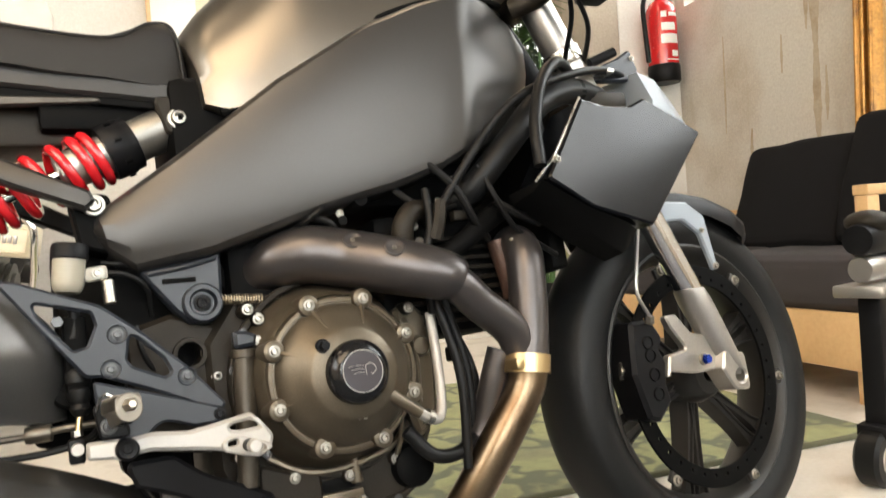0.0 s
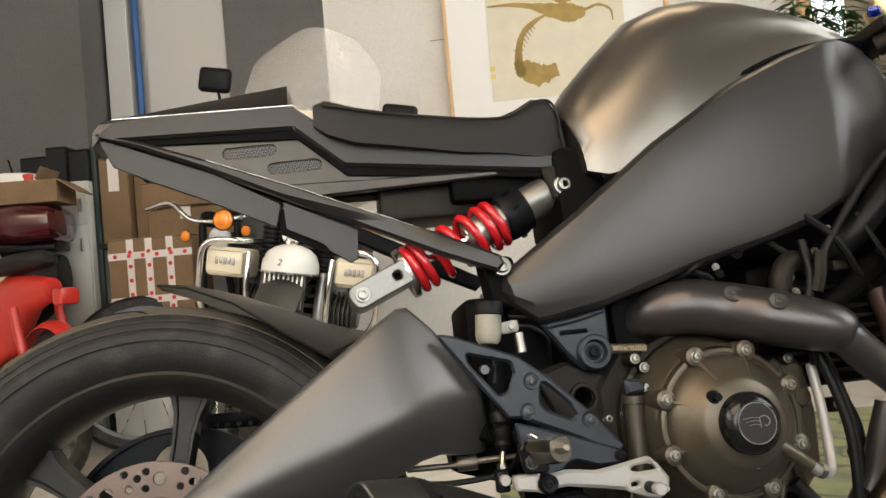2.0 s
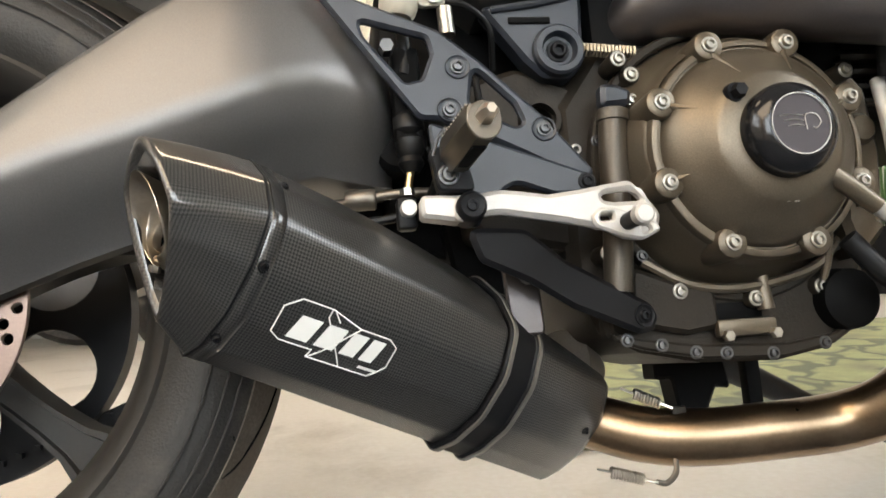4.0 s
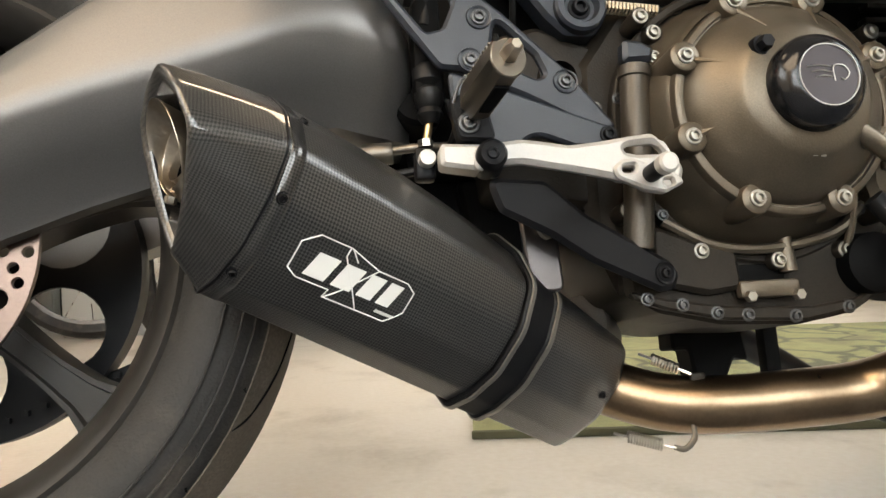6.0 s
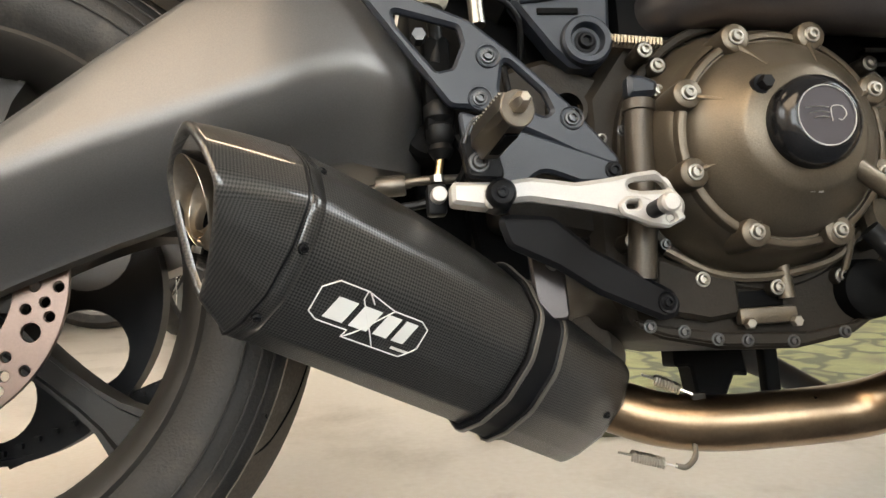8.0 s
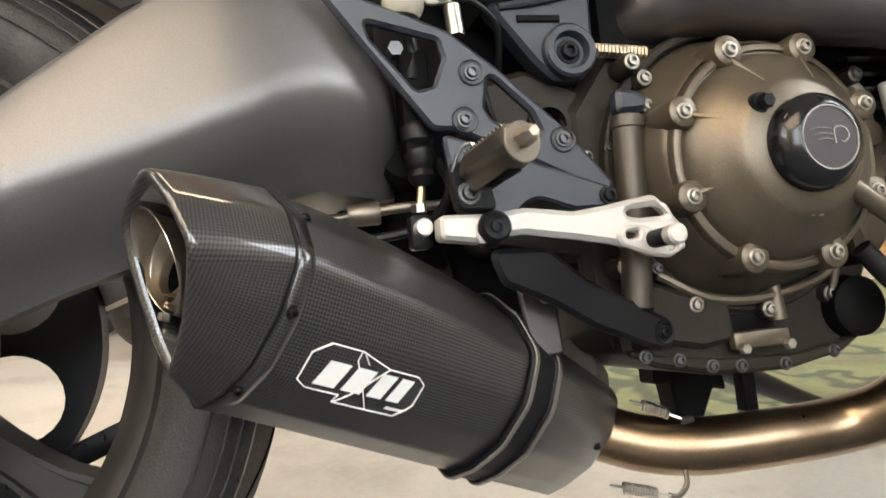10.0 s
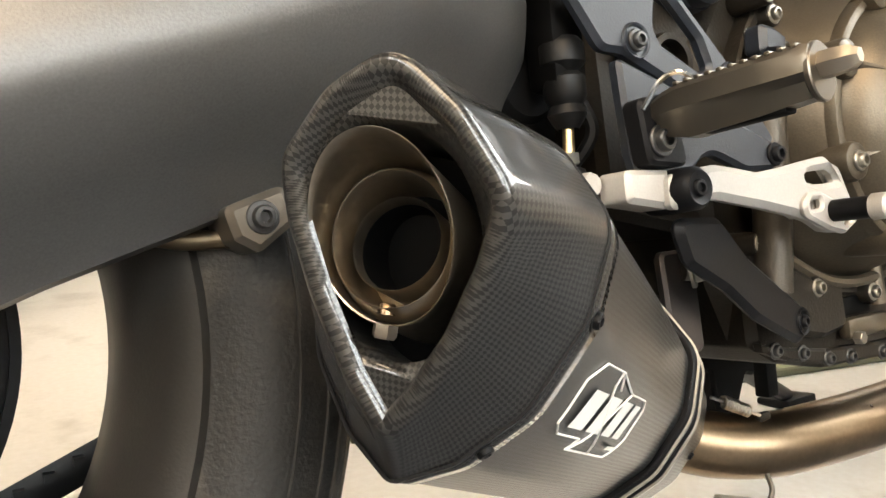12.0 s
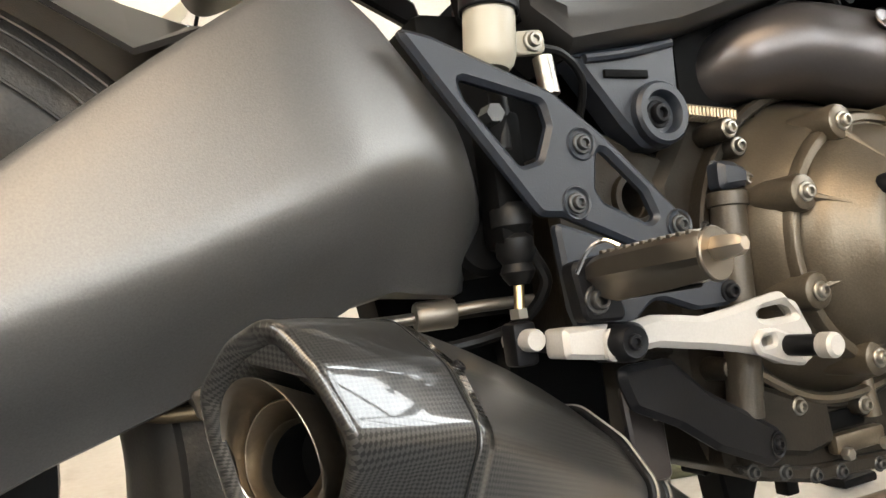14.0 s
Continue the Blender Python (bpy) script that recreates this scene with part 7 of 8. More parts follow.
for k in range(11):
    a, lean = random.random() * TAU, 0.05 + random.random() * 0.17
    top = Vector((lean * math.cos(a) * 1.3, lean * math.sin(a) * 0.7, 1.5 + random.random() * 0.45))
    base = Vector((0.05 * math.cos(a), 0.05 * math.sin(a), 0.28))
    part("cane", tube([base, base.lerp(top, 0.5) + Vector((0.02, 0, 0)), top], [0.008, 0.006, 0.003], 7), LEAF, plant)
    for j in range(85):
        p = base.lerp(top, 0.45 + 0.55 * random.random())
        b = random.random() * TAU
        d = Vector((math.cos(b), math.sin(b) * 0.8, -0.15 + random.random() * 0.6)).normalized()
        L_ = 0.1 + 0.1 * random.random()
        s = d.cross(Vector((0, 0, 1))).normalized() * 0.014
        q = [p, p + d * L_ * 0.35 + s, p + d * L_ + Vector((0, 0, -L_ * 0.35)), p + d * L_ * 0.35 - s]
        leaves.faces.new([leaves.verts.new(x) for x in q])
part("foliage", leaves, LEAF, plant)

# extinguisher and its sign
ex = thing("fire_extinguisher", "red fire extinguisher with a black base hanging on the pillar", "extinguisher", 2.33, 2.8 - 0.1, 1.33)
part("cylinder", lathe([(0.082, 0.0), (0.082, 0.36), (0.078, 0.39), (0.06, 0.42), (0.03, 0.44), (0.026, 0.46), (0.0, 0.46)], 36), EXT, ex, smooth=40)
part("base_cup", lathe([(0.0, -0.01), (0.08, -0.01), (0.086, 0.0), (0.086, 0.08), (0.083, 0.085)], 36), BLACK, ex, smooth=40)
part("valve", lathe([(0.0, 0.5), (0.018, 0.5), (0.02, 0.45)], 16), BRASS, ex, smooth=40)
part("grip_lever", box(-0.09, 0.03, -0.012, 0.012, 0.49, 0.505, 0.003), STEEL, ex, m=pose(0, 0, 0, 0, 0, 180) @ pose(0, 0, 0, 0, 12, 0))
part("discharge_hose", tube([(-0.02, 0, 0.485), (-0.08, -0.01, 0.48), (-0.115, -0.01, 0.4), (-0.11, -0.01, 0.25), (-0.1, -0.01, 0.1)], 0.013, 10), HOSE, ex)
for z0, z1, x0, x1 in ((0.33, 0.36, -0.05, -0.02), (0.335, 0.355, -0.01, 0.055), (0.26, 0.3, -0.05, 0.03), (0.19, 0.24, -0.055, 0.05), (0.12, 0.15, 0.0, 0.045), (0.1, 0.106, -0.03, 0.05)):
    pb_ = bmesh.new()
    for k in range(6):
        t0, t1 = x0 + (x1 - x0) * k / 6, x0 + (x1 - x0) * (k + 1) / 6
        q = [pb_.verts.new((0.0825 * math.sin(t / 0.082), -0.0825 * math.cos(t / 0.082), z)) for t, z in ((t0, z0), (t1, z0), (t1, z1), (t0, z1))]
        pb_.faces.new(q)
    part("label_bar", pb_, WHITE_INK, ex)
sg = thing("extinguisher_sign", "red and white plastic extinguisher sign on the pillar", "sign", 2.22, 2.8 - 0.004, 1.95)
part("panel", box(0.0, 0.215, -0.003, 0.002, 0, 0.215, 0.001), material("sign_red_pale", (0.72, 0.2, 0.2), 0.4), sg)
part("pictogram", lathe([(0.0, 0.0), (0.028, 0.0), (0.03, 0.03), (0.03, 0.12), (0.015, 0.15), (0.0, 0.165)], 20, pose(0.055, 0.0, 0.02) @ Matrix.Diagonal((1, 0.15, 1, 1))), WHITE_INK, sg)
part("pictogram", box(0.09, 0.13, -0.005, -0.003, 0.1, 0.14, 0), RED_INK, sg)
part("pictogram", box(0.035, 0.075, -0.009, -0.007, 0.1, 0.125, 0), RED_INK, sg)
part("flame", blob(((0.16, 0.03), (0.15, 0.07), (0.17, 0.1), (0.16, 0.14), (0.18, 0.19)), (0.02, 0.022, 0.016, 0.01, 0.004), -0.0045), WHITE_INK, sg)

# gilt mirror leaning on the east wall
gm = thing("gilt_mirror", "tall mirror in a worn carved gilt frame leaning on the wall", "mirror", U1 - 0.1, 1.555, 0.28)
gm.matrix_world = gm.matrix_world @ pose(0, 0, 0, 0, 3, 0)


def gilt(a0, a1, z0, z1):
    return loft([[(x, a, z) for a, z in rounded([(a0 + d, z0 + d), (a1 - d, z0 + d), (a1 - d, z1 - d), (a0 + d, z1 - d)], 0.02)] for x, d in ((0.03, 0.0), (-0.02, 0.004), (-0.045, 0.02), (-0.05, 0.035), (-0.035, 0.05), (0.0, 0.06))])


for a0, a1, z0, z1 in ((-0.13, 0.0, 0.0, 1.5), (-0.95, -0.13, 1.37, 1.5), (-0.95, -0.13, 0.0, 0.13), (-1.08, -0.95, 0.0, 1.5)):
    part("frame", gilt(a0, a1, z0, z1), GOLD, gm, smooth=30)
for d in (0.03, 0.062, 0.1):
    part("moulding", tube([(-0.046, -d, 0.02), (-0.046, -d, 1.48)], 0.009, 8, smooth=False), GOLD, gm)
part("glass", box(-0.01, 0.0, -0.96, -0.12, 0.12, 1.38, 0), MIRROR, gm)

# sofa
sofa = thing("sofa", "black cushioned sofa on a light pine frame beside the wall", "sofa", 1.6, 2.4, 0.0)


def cushion(x0, x1, y0, y1, z0, z1, puff, seed):
    bm = box(x0, x1, y0, y1, z0, z1, min(x1 - x0, y1 - y0, z1 - z0) * 0.28, 3)
    bmesh.ops.subdivide_edges(bm, edges=bm.edges[:], cuts=3, use_grid_fill=True)
    c = Vector(((x0 + x1) / 2, (y0 + y1) / 2, (z0 + z1) / 2))
    for v in bm.verts:
        n = noise.noise(v.co * 5 + Vector((seed, 0, 0)))
        v.co += (v.co - c).normalized() * (n * puff)
    return bm


part("base_rail", box(0.0, 0.03, -1.62, 0.0, 0.1, 0.265, 0.004), WOOD, sofa, "light pine front rail")
part("base_rail", box(0.62, 0.65, -1.62, 0.0, 0.1, 0.265, 0.004), WOOD, sofa)
part("side_rail", box(0.03, 0.62, -0.03, 0.0, 0.1, 0.265, 0.004), WOOD, sofa)
part("side_rail", box(0.03, 0.62, -1.62, -1.59, 0.1, 0.265, 0.004), WOOD, sofa)
for y in (-0.06, -1.56):
    for x in (0.05, 0.6):
        part("leg", box(x - 0.03, x + 0.03, y - 0.03, y + 0.03, 0, 0.11, 0.003), WOOD, sofa)
part("slat_base", box(0.03, 0.62, -1.59, -0.03, 0.2, 0.23, 0.003), WOOD, sofa)
for k, (y0, y1) in enumerate(((-1.58, -0.82), (-0.8, -0.03))):
    part("seat_cushion", cushion(0.0, 0.6, y0, y1, 0.26, 0.44, 0.01, 1 + k), CLOTH2, sofa, "charcoal seat cushion", smooth=60)
lean = pose(0.4, 0, 0.43, 0, 20, 0)
bm = cushion(-0.02, 0.16, -1.12, -0.53, 0.0, 0.46, 0.018, 3)
bm.transform(lean)
part("back_cushion", bm, CLOTH, sofa, "black back cushion leaning on the rail", smooth=60)
bm = cushion(-0.05, 0.13, -1.57, -1.1, 0.0, 0.5, 0.02, 4)
bm.transform(lean)
part("back_cushion", bm, CLOTH, sofa, "black back cushion leaning on the rail", smooth=60)
part("back_rail", box(0.62, 0.65, -1.62, 0.0, 0.55, 0.6, 0.004), WOOD, sofa)
for y in (-0.045, -1.62):
    part("back_post", box(0.62, 0.65, y, y + 0.045, 0.265, 0.55, 0.004), WOOD, sofa)
part("arm_post", box(0.0, 0.045, -1.62, -1.575, 0.265, 0.6, 0.004), WOOD, sofa, "light pine arm post")
part("arm_rail", box(0.0, 0.62, -1.625, -1.57, 0.6, 0.63, 0.004), WOOD, sofa, "light pine arm rest")

# roller stand on the floor beside the front wheel
st = thing("roller_stand", "black steel roller stand with rubber-capped top on a castor", "stand", 1.14, 0.36, 0.0, 20)
part("post", box(-0.022, 0.022, -0.022, 0.022, 0.1, 0.4, 0.004), BLACK, st)
part("fork", box(-0.045, 0.05, -0.03, 0.03, 0.1, 0.125, 0.004), BLACK, st)
part("castor_wheel", lathe([(0.02, -0.025), (0.05, -0.025), (0.058, -0.018), (0.058, 0.018), (0.05, 0.025), (0.02, 0.025)], 28, pose(-0.03, 0, 0.058, 90, 0, 0), closed=True), HOSE, st, "black castor wheel", smooth=40)
part("castor_hub", lathe([(0.0, -0.027), (0.03, -0.027), (0.032, -0.02), (0.032, 0.02), (0.03, 0.027), (0.0, 0.027)], 20, pose(-0.03, 0, 0.058, 90, 0, 0)), ALU, st, smooth=40)
part("foot_block", box(0.0, 0.06, -0.03, 0.03, 0.0, 0.1, 0.006), BLACK, st)
part("top_plate", box(-0.07, 0.12, -0.05, 0.05, 0.385, 0.41, 0.006), ALU, st)
part("lower_roller", lathe([(0.0, -0.08), (0.024, -0.08), (0.028, -0.07), (0.028, 0.07), (0.024, 0.08), (0.0, 0.08)], 22, pose(0.03, 0, 0.44, 0, 90, 0)), ALU, st, smooth=40)
part("upper_roller", lathe([(0.0, -0.085), (0.03, -0.085), (0.034, -0.07), (0.034, 0.07), (0.03, 0.085), (0.0, 0.085)], 22, pose(0.03, 0, 0.5, 0, 90, 0)), BLACK, st, smooth=40)
part("pad", ball((0.0, 0, 0.535), 0.045, 1, 1, 0.55), CASE_DARK, st, smooth=60)

# brown water stains and board joints on the east wall
STAIN = weathered("brown_water_stain", (0.43, 0.36, 0.27), (0.32, 0.23, 0.14), 9.0, 0.9, (0.24, 0.16, 0.1))
TOWALL = Matrix(((0, 1, 0, U1), (1, 0, 0, 0), (0, 0, 1, 0), (0, 0, 0, 1)))
random.seed(12)
for pts, w in (([(1.80, 1.72), (1.815, 1.5), (1.82, 1.3), (1.83, 1.05), (1.835, 0.85)], (0.012, 0.03, 0.014, 0.026, 0.006)), ([(1.86, 1.66), (1.862, 1.5), (1.868, 1.38)], (0.008, 0.014, 0.003)), ([(1.77, 1.2), (1.775, 1.05), (1.78, 0.96)], (0.004, 0.012, 0.003)), ([(2.02, 1.4), (2.025, 1.3), (2.028, 1.22)], (0.004, 0.009, 0.003)), ([(2.25, 1.0), (2.26, 0.9), (2.265, 0.8)], (0.004, 0.012, 0.003)), ([(2.42, 1.5), (2.43, 1.2), (2.44, 1.0)], (0.004, 0.008, 0.003))):
    bm = blob(pts, w, -0.003)
    bm.transform(TOWALL)
    rpart("wall_stain", bm, STAIN, kind="structure")
for v0, v1, z in ((1.72, 2.19, 1.7),):
    rpart("board_joint", tube([(U1, v0, z), (U1 - 0.0005, (v0 + v1) / 2, z - 0.006), (U1, v1, z + 0.004)], 0.0022, 5), GREYWALL, kind="structure")

# ---- lights ----
GLOW = glowing("overcast_sky_glow", (0.93, 0.97, 1.0), 8.0)
for nm, bx in (("backdrop_east", (U1 + 0.7, U1 + 0.72, -3.2, 3.4, 0.9, 3.9)), ("backdrop_south", (-2.9, 2.5, V0 - 0.82, V0 - 0.8, 0.5, 3.9)), ("backdrop_west", (U0 - 0.82, U0 - 0.8, -3.4, 0.4, 1.0, 3.9))):
    rpart(nm, box(*bx, 0), GLOW, "bright overcast sky seen through the windows", kind="structure")
COOL, WARM = (0.58, 0.79, 1.0), (1.0, 0.79, 0.56)
lamp("sky_south_one", "AREA", ROOM @ look((-1.1, V0 - 0.3, 2.15), (-1.1, 0, 1.6)), 34, COOL, 1.7, 2.2)
lamp("sky_south_two", "AREA", ROOM @ look((1.1, V0 - 0.3, 2.15), (1.1, 0, 1.6)), 40, COOL, 1.5, 2.2)
lamp("sky_east_far", "AREA", ROOM @ look((U1 + 0.3, -0.6, 2.3), (0, -0.6, 1.6)), 25, COOL, 2.0, 1.7)
lamp("sky_east_one", "AREA", ROOM @ look((U1 + 0.3, 2.45, 2.45), (0, 2.3, 1.8)), 5, COOL, 0.5, 1.3)
lamp("sky_east_two", "AREA", ROOM @ look((U1 + 0.3, 1.3, 2.45), (0, 1.3, 1.8)), 8, COOL, 0.8, 1.3)
lamp("ceiling_lamp_warm", "AREA", ROOM @ look((-1.65, -2.5, ZC - 0.05), (-1.65, -2.5, 0)), 185, WARM, 3.0, 2.4)
lamp("ceiling_lamp_warm_two", "AREA", ROOM @ look((-1.7, -0.1, ZC - 0.05), (-1.7, -0.1, 0)), 10, WARM, 0.8, 0.4)
# added fill with no known source; brightens the back of the room
lamp("added_warm_room_fill", "AREA", ROOM @ look((0.4, 1.5, ZC - 0.05), (0.4, 1.5, 0)), 24, WARM, 1.2, 0.4)

# ---- stored vehicles, boxes and cabinet behind the bike ----
BOXCARD = material("brown_cardboard", (0.21, 0.132, 0.07), 0.85, 0.0, 0.15, 5, 0.2, 120, dirt=(0.15, 0.093, 0.048), dirt_scale=4)
STEELP = material("cream_cabinet_paint", (0.5, 0.5, 0.46), 0.45, 0.0, 0.05, 3, 0.05, 300)
DARKRED = material("dark_red_gloss", (0.06, 0.006, 0.01), 0.2, 0.0, 0.1, 8, coat=0.6)
TAPE = material("white_tape", (0.72, 0.66, 0.62), 0.4, 0.0, 0.05, 20)
LENS = glass("clear_lamp_glass", (0.95, 0.96, 0.97), 0.05, 0.6)
CYLB = material("aged_engine_fins", (0.09, 0.088, 0.08), 0.5, 0.6, 0.3, 20)


def bar(name, pts, r, mat, parent, label="", seg=10):
    return part(name, tube(pts, r, seg), mat, parent, label)


def lensed(name, p, r, d, mat, parent, label=""):
    """A round lamp: a domed lens in a dark cup."""
    m = along(p, d)
    cup = part(name, lathe([(0.0, -r * 0.9), (r * 0.6, -r * 0.8), (r * 1.0, -r * 0.1), (r * 1.06, 0.0), (r * 0.98, r * 0.08)], 24, m), CHROME if mat is LENS else BLACK, parent, label)
    part("lens", lathe([(r * 0.98, 0.0), (r * 0.9, r * 0.22), (r * 0.6, r * 0.36), (r * 0.3, r * 0.42), (0.0, r * 0.44)], 24, m), mat, cup)
    for k in (0.35, 0.65):
        part("lens_ring", lathe([(r * k, r * 0.4 * (1.06 - k * 0.35)), (r * (k + 0.03), r * 0.43 * (1.06 - k * 0.35)), (r * (k + 0.06), r * 0.4 * (1.0 - k * 0.35))], 20, m), mat, cup)
    return cup


def spoked_wheel(parent, m, r, w, mat=RUBBER, spokes=16):
    wh = part("wheel", lathe([(r - 0.05, -w * 0.45), (r - 0.02, -w * 0.5), (r - 0.005, -w * 0.3), (r, 0.0), (r - 0.005, w * 0.3), (r - 0.02, w * 0.5), (r - 0.05, w * 0.45)], 40, m, closed=True), mat, parent, "black tyred wire wheel")
    part("rim", lathe([(r - 0.065, -w * 0.35), (r - 0.045, -w * 0.4), (r - 0.045, w * 0.4), (r - 0.065, w * 0.35)], 40, m, closed=True), DIM_BOLT, wh)
    part("hub", lathe([(0.0, -w * 0.6), (0.03, -w * 0.6), (0.03, -w * 0.3), (0.055, -w * 0.25), (0.055, w * 0.25), (0.03, w * 0.3), (0.03, w * 0.6), (0.0, w * 0.6)], 24, m), ALU, wh)
    for k in range(spokes):
        a = TAU * k / spokes
        s = 1 if k % 2 else -1
        p, q = Vector((0.05 * math.cos(a + 0.5 * s), 0.05 * math.sin(a + 0.5 * s), 0.012 * s)), Vector(((r - 0.05) * math.cos(a), (r - 0.05) * math.sin(a), 0))
        part("spoke", tube([m @ p, m @ q], 0.0018, 5, smooth=False), STEEL, wh)
    return wh


# touring motorcycle with ivory fairing, seen from its front, leaning on its stand
tour = new("touring_motorcycle")
tour.matrix_world = ROOM @ pose(-1.015, 1.65, 0.0, 0, 10.5, 0)
tagged(tour, "ivory vintage touring motorcycle with windscreen leaning on its stand", "motorcycle")
spoked_wheel(tour, pose(0, 0.02, 0.335, 0, 90, 0), 0.33, 0.11)


def guard(r, w, a0, a1, n=22, crown=0.03):
    """A mudguard arched over a wheel, its crown rounded across."""
    rings = []
    for i in range(n + 1):
        a = radians(a0 + (a1 - a0) * i / n)
        ring = []
        for th, out in ((0.0, 1), (0.004, -1)):
            for k in range(9):
                x = -1 + 2 * k / 8 * 1.0
                x *= out
                rr = r + crown * (1 - x * x) - th
                ring.append((w * x, -math.cos(a) * rr, math.sin(a) * rr))
        rings.append(ring)
    return loft(rings)


bm = guard(0.338, 0.07, 20, 165, crown=0.02)
bm.transform(pose(0, 0.02, 0.335))
part("inner_guard", bm, CYLB, tour)
dome = lathe([(0.0945, -0.004), (0.0945, 0.012), (0.092, 0.03), (0.08, 0.058), (0.058, 0.076), (0.03, 0.086), (0.0, 0.089)], 40, pose(0, -0.03, 0.69) @ Matrix.Diagonal((1, 1.25, 1, 1)))
mg = part("mudguard_nose", dome, WHITEP, tour, "white rounded mudguard nose with a chrome lip")
write("2", 0.03, 0, 0, 0.15, BLACK, mg, "number", pose(-0.012, -0.1465, 0.715, 80, 0, 0))
part("lip", lathe([(0.095, -0.006), (0.102, -0.006), (0.103, 0.0), (0.095, 0.002)], 40, pose(0, -0.03, 0.686) @ Matrix.Diagonal((1, 1.25, 1, 1)), closed=True), CHROME, mg)
for k in range(9):
    part("grille_rib", box(-0.064 + 0.015 * k, -0.056 + 0.015 * k, -0.125, -0.11, 0.57, 0.68, 0.002), ALU, mg)
part("grille_back", box(-0.07, 0.07, -0.112, -0.1, 0.56, 0.683, 0.003), CYLB, mg)
for sx in (-1, 1):
    x = 0.097 * sx
    bar("fork_slider", [(x, 0.0, 0.3), (x, 0.05, 0.69)], 0.021, ALU, tour, "polished alloy fork leg")
    gp = []
    for k in range(11):
        z = 0.012 + 0.0165 * k
        gp += [(0.024, z), (0.032, z + 0.004), (0.032, z + 0.009), (0.024, z + 0.013)]
    part("fork_gaiter", lathe(gp, 20, Matrix.Translation((x, 0.05, 0.68)) @ pose(0, 0, 0, -6, 0, 0)), HOSE, tour, "ribbed rubber gaiter")
    bar("fork_tube", [(x, 0.075, 0.86), (x, 0.1, 1.02)], 0.018, CHROME, tour)
    lensed("indicator", (0.245 * sx, -0.02, 0.838), 0.035, (0.1 * sx, -1, 0.05), ORANGE, tour, "large round orange indicator")
    bar("indicator_stalk", [(0.245 * sx, 0.01, 0.838), (0.2 * sx, 0.05, 0.86), (0.1 * sx, 0.07, 0.88)], 0.007, CHROME, tour)
    ub = part("pannier_box", box(0.215 * sx - 0.066, 0.215 * sx + 0.066, -0.05, 0.14, 0.652, 0.75, 0.016, 3), CREAM_OLD, tour, "ivory tool box with a raised badge")
    part("box_lid", box(0.215 * sx - 0.06, 0.215 * sx + 0.06, -0.056, -0.048, 0.665, 0.738, 0.01, 2), CREAM_OLD, ub)
    for k in range(5):
        part("badge_bar", box(0.215 * sx - 0.032 + 0.014 * k, 0.215 * sx - 0.022 + 0.014 * k, -0.06, -0.055, 0.69 + 0.003 * (k % 2), 0.715, 0.002), ALU, ub)
    bar("crash_bar", [(0.1 * sx, 0.12, 0.78), (0.16 * sx, -0.06, 0.775), (0.27 * sx, -0.07, 0.76), (0.295 * sx, -0.06, 0.68), (0.28 * sx, 0.0, 0.52), (0.12 * sx, 0.12, 0.4)], 0.0105, CHROME, tour, "chrome crash bar")
    bar("crash_bar", [(0.14 * sx, -0.05, 0.74), (0.135 * sx, -0.06, 0.62), (0.13 * sx, 0.0, 0.45)], 0.009, CHROME, tour)
    cyl = part("cylinder", lathe([(0.0, -0.02), (0.05, -0.02), (0.05, 0.16), (0.0, 0.16)], 20, pose(0.05 * sx, 0.22, 0.55, 0, 90 * sx, 0)), CYLB, tour)
    for k in range(9):
        part("fin", lathe([(0.05, 0.0), (0.078, 0.0), (0.078, 0.005), (0.05, 0.005)], 20, pose(0.05 * sx, 0.22, 0.55, 0, 90 * sx, 0) @ pose(0, 0, 0.015 + 0.016 * k), closed=True), CYLB, cyl)
part("horn", lathe([(0.0, -0.02), (0.03, -0.015), (0.036, 0.0), (0.03, 0.008), (0.02, 0.004), (0.008, 0.01), (0.0, 0.01)], 24, along((-0.02, 0.02, 0.81), OUT)), CHROME, tour, "round chrome horn")
part("radiator_grille", box(-0.075, 0.085, 0.09, 0.12, 0.48, 0.9, 0.006), DEEP, tour)
for k in range(12):
    part("grille_slat", box(-0.07, 0.08, 0.078, 0.092, 0.5 + 0.034 * k, 0.512 + 0.034 * k, 0.002), CYLB, tour)
part("fairing", loft([[(w * x, y0 + 0.1 * x * x, z) for x in (-1, -0.8, -0.5, -0.2, 0.2, 0.5, 0.8, 1)] + [(w * x, y0 + 0.3, z) for x in (1, 0.3, -0.3, -1)] for z, w, y0 in ((0.935, 0.1, 0.06), (0.97, 0.2, 0.03), (1.06, 0.27, 0.05), (1.18, 0.28, 0.1), (1.27, 0.27, 0.17))]), CREAM_OLD, tour, "ivory fairing", smooth=50)
lensed("running_lamp", (-0.175, 0.02, 0.99), 0.034, (-0.1, -1, 0), LENS, tour, "round clear running lamp")
part("lamp_bracket", loft([[(x - w, 0.02, z), (x + w, 0.02, z), (x + w, 0.045, z), (x - w, 0.045, z)] for x, z, w in ((-0.175, 1.04, 0.02), (-0.175, 0.99, 0.043), (-0.155, 0.94, 0.036), (-0.13, 0.88, 0.024), (-0.125, 0.855, 0.036))]), CREAM_OLD, tour, "ivory lamp bracket", smooth=40)
scr = bmesh.new()
rows_ = []
for j in range(9):
    q = j / 8
    z = 1.22 + 0.415 * q
    w = 0.275 * (1 - 0.12 * q - 0.42 * max(0.0, (q - 0.62) / 0.38) ** 1.4)
    rows_.append([(-0.075 + w * x, 0.2 + 0.17 * q + 0.12 * x * x, z) for x in (-1, -0.75, -0.5, -0.25, 0, 0.25, 0.5, 0.75, 1)])
bm = loft([r1 + [(x, y + 0.004, z) for x, y, z in reversed(r1)] for r1 in rows_])
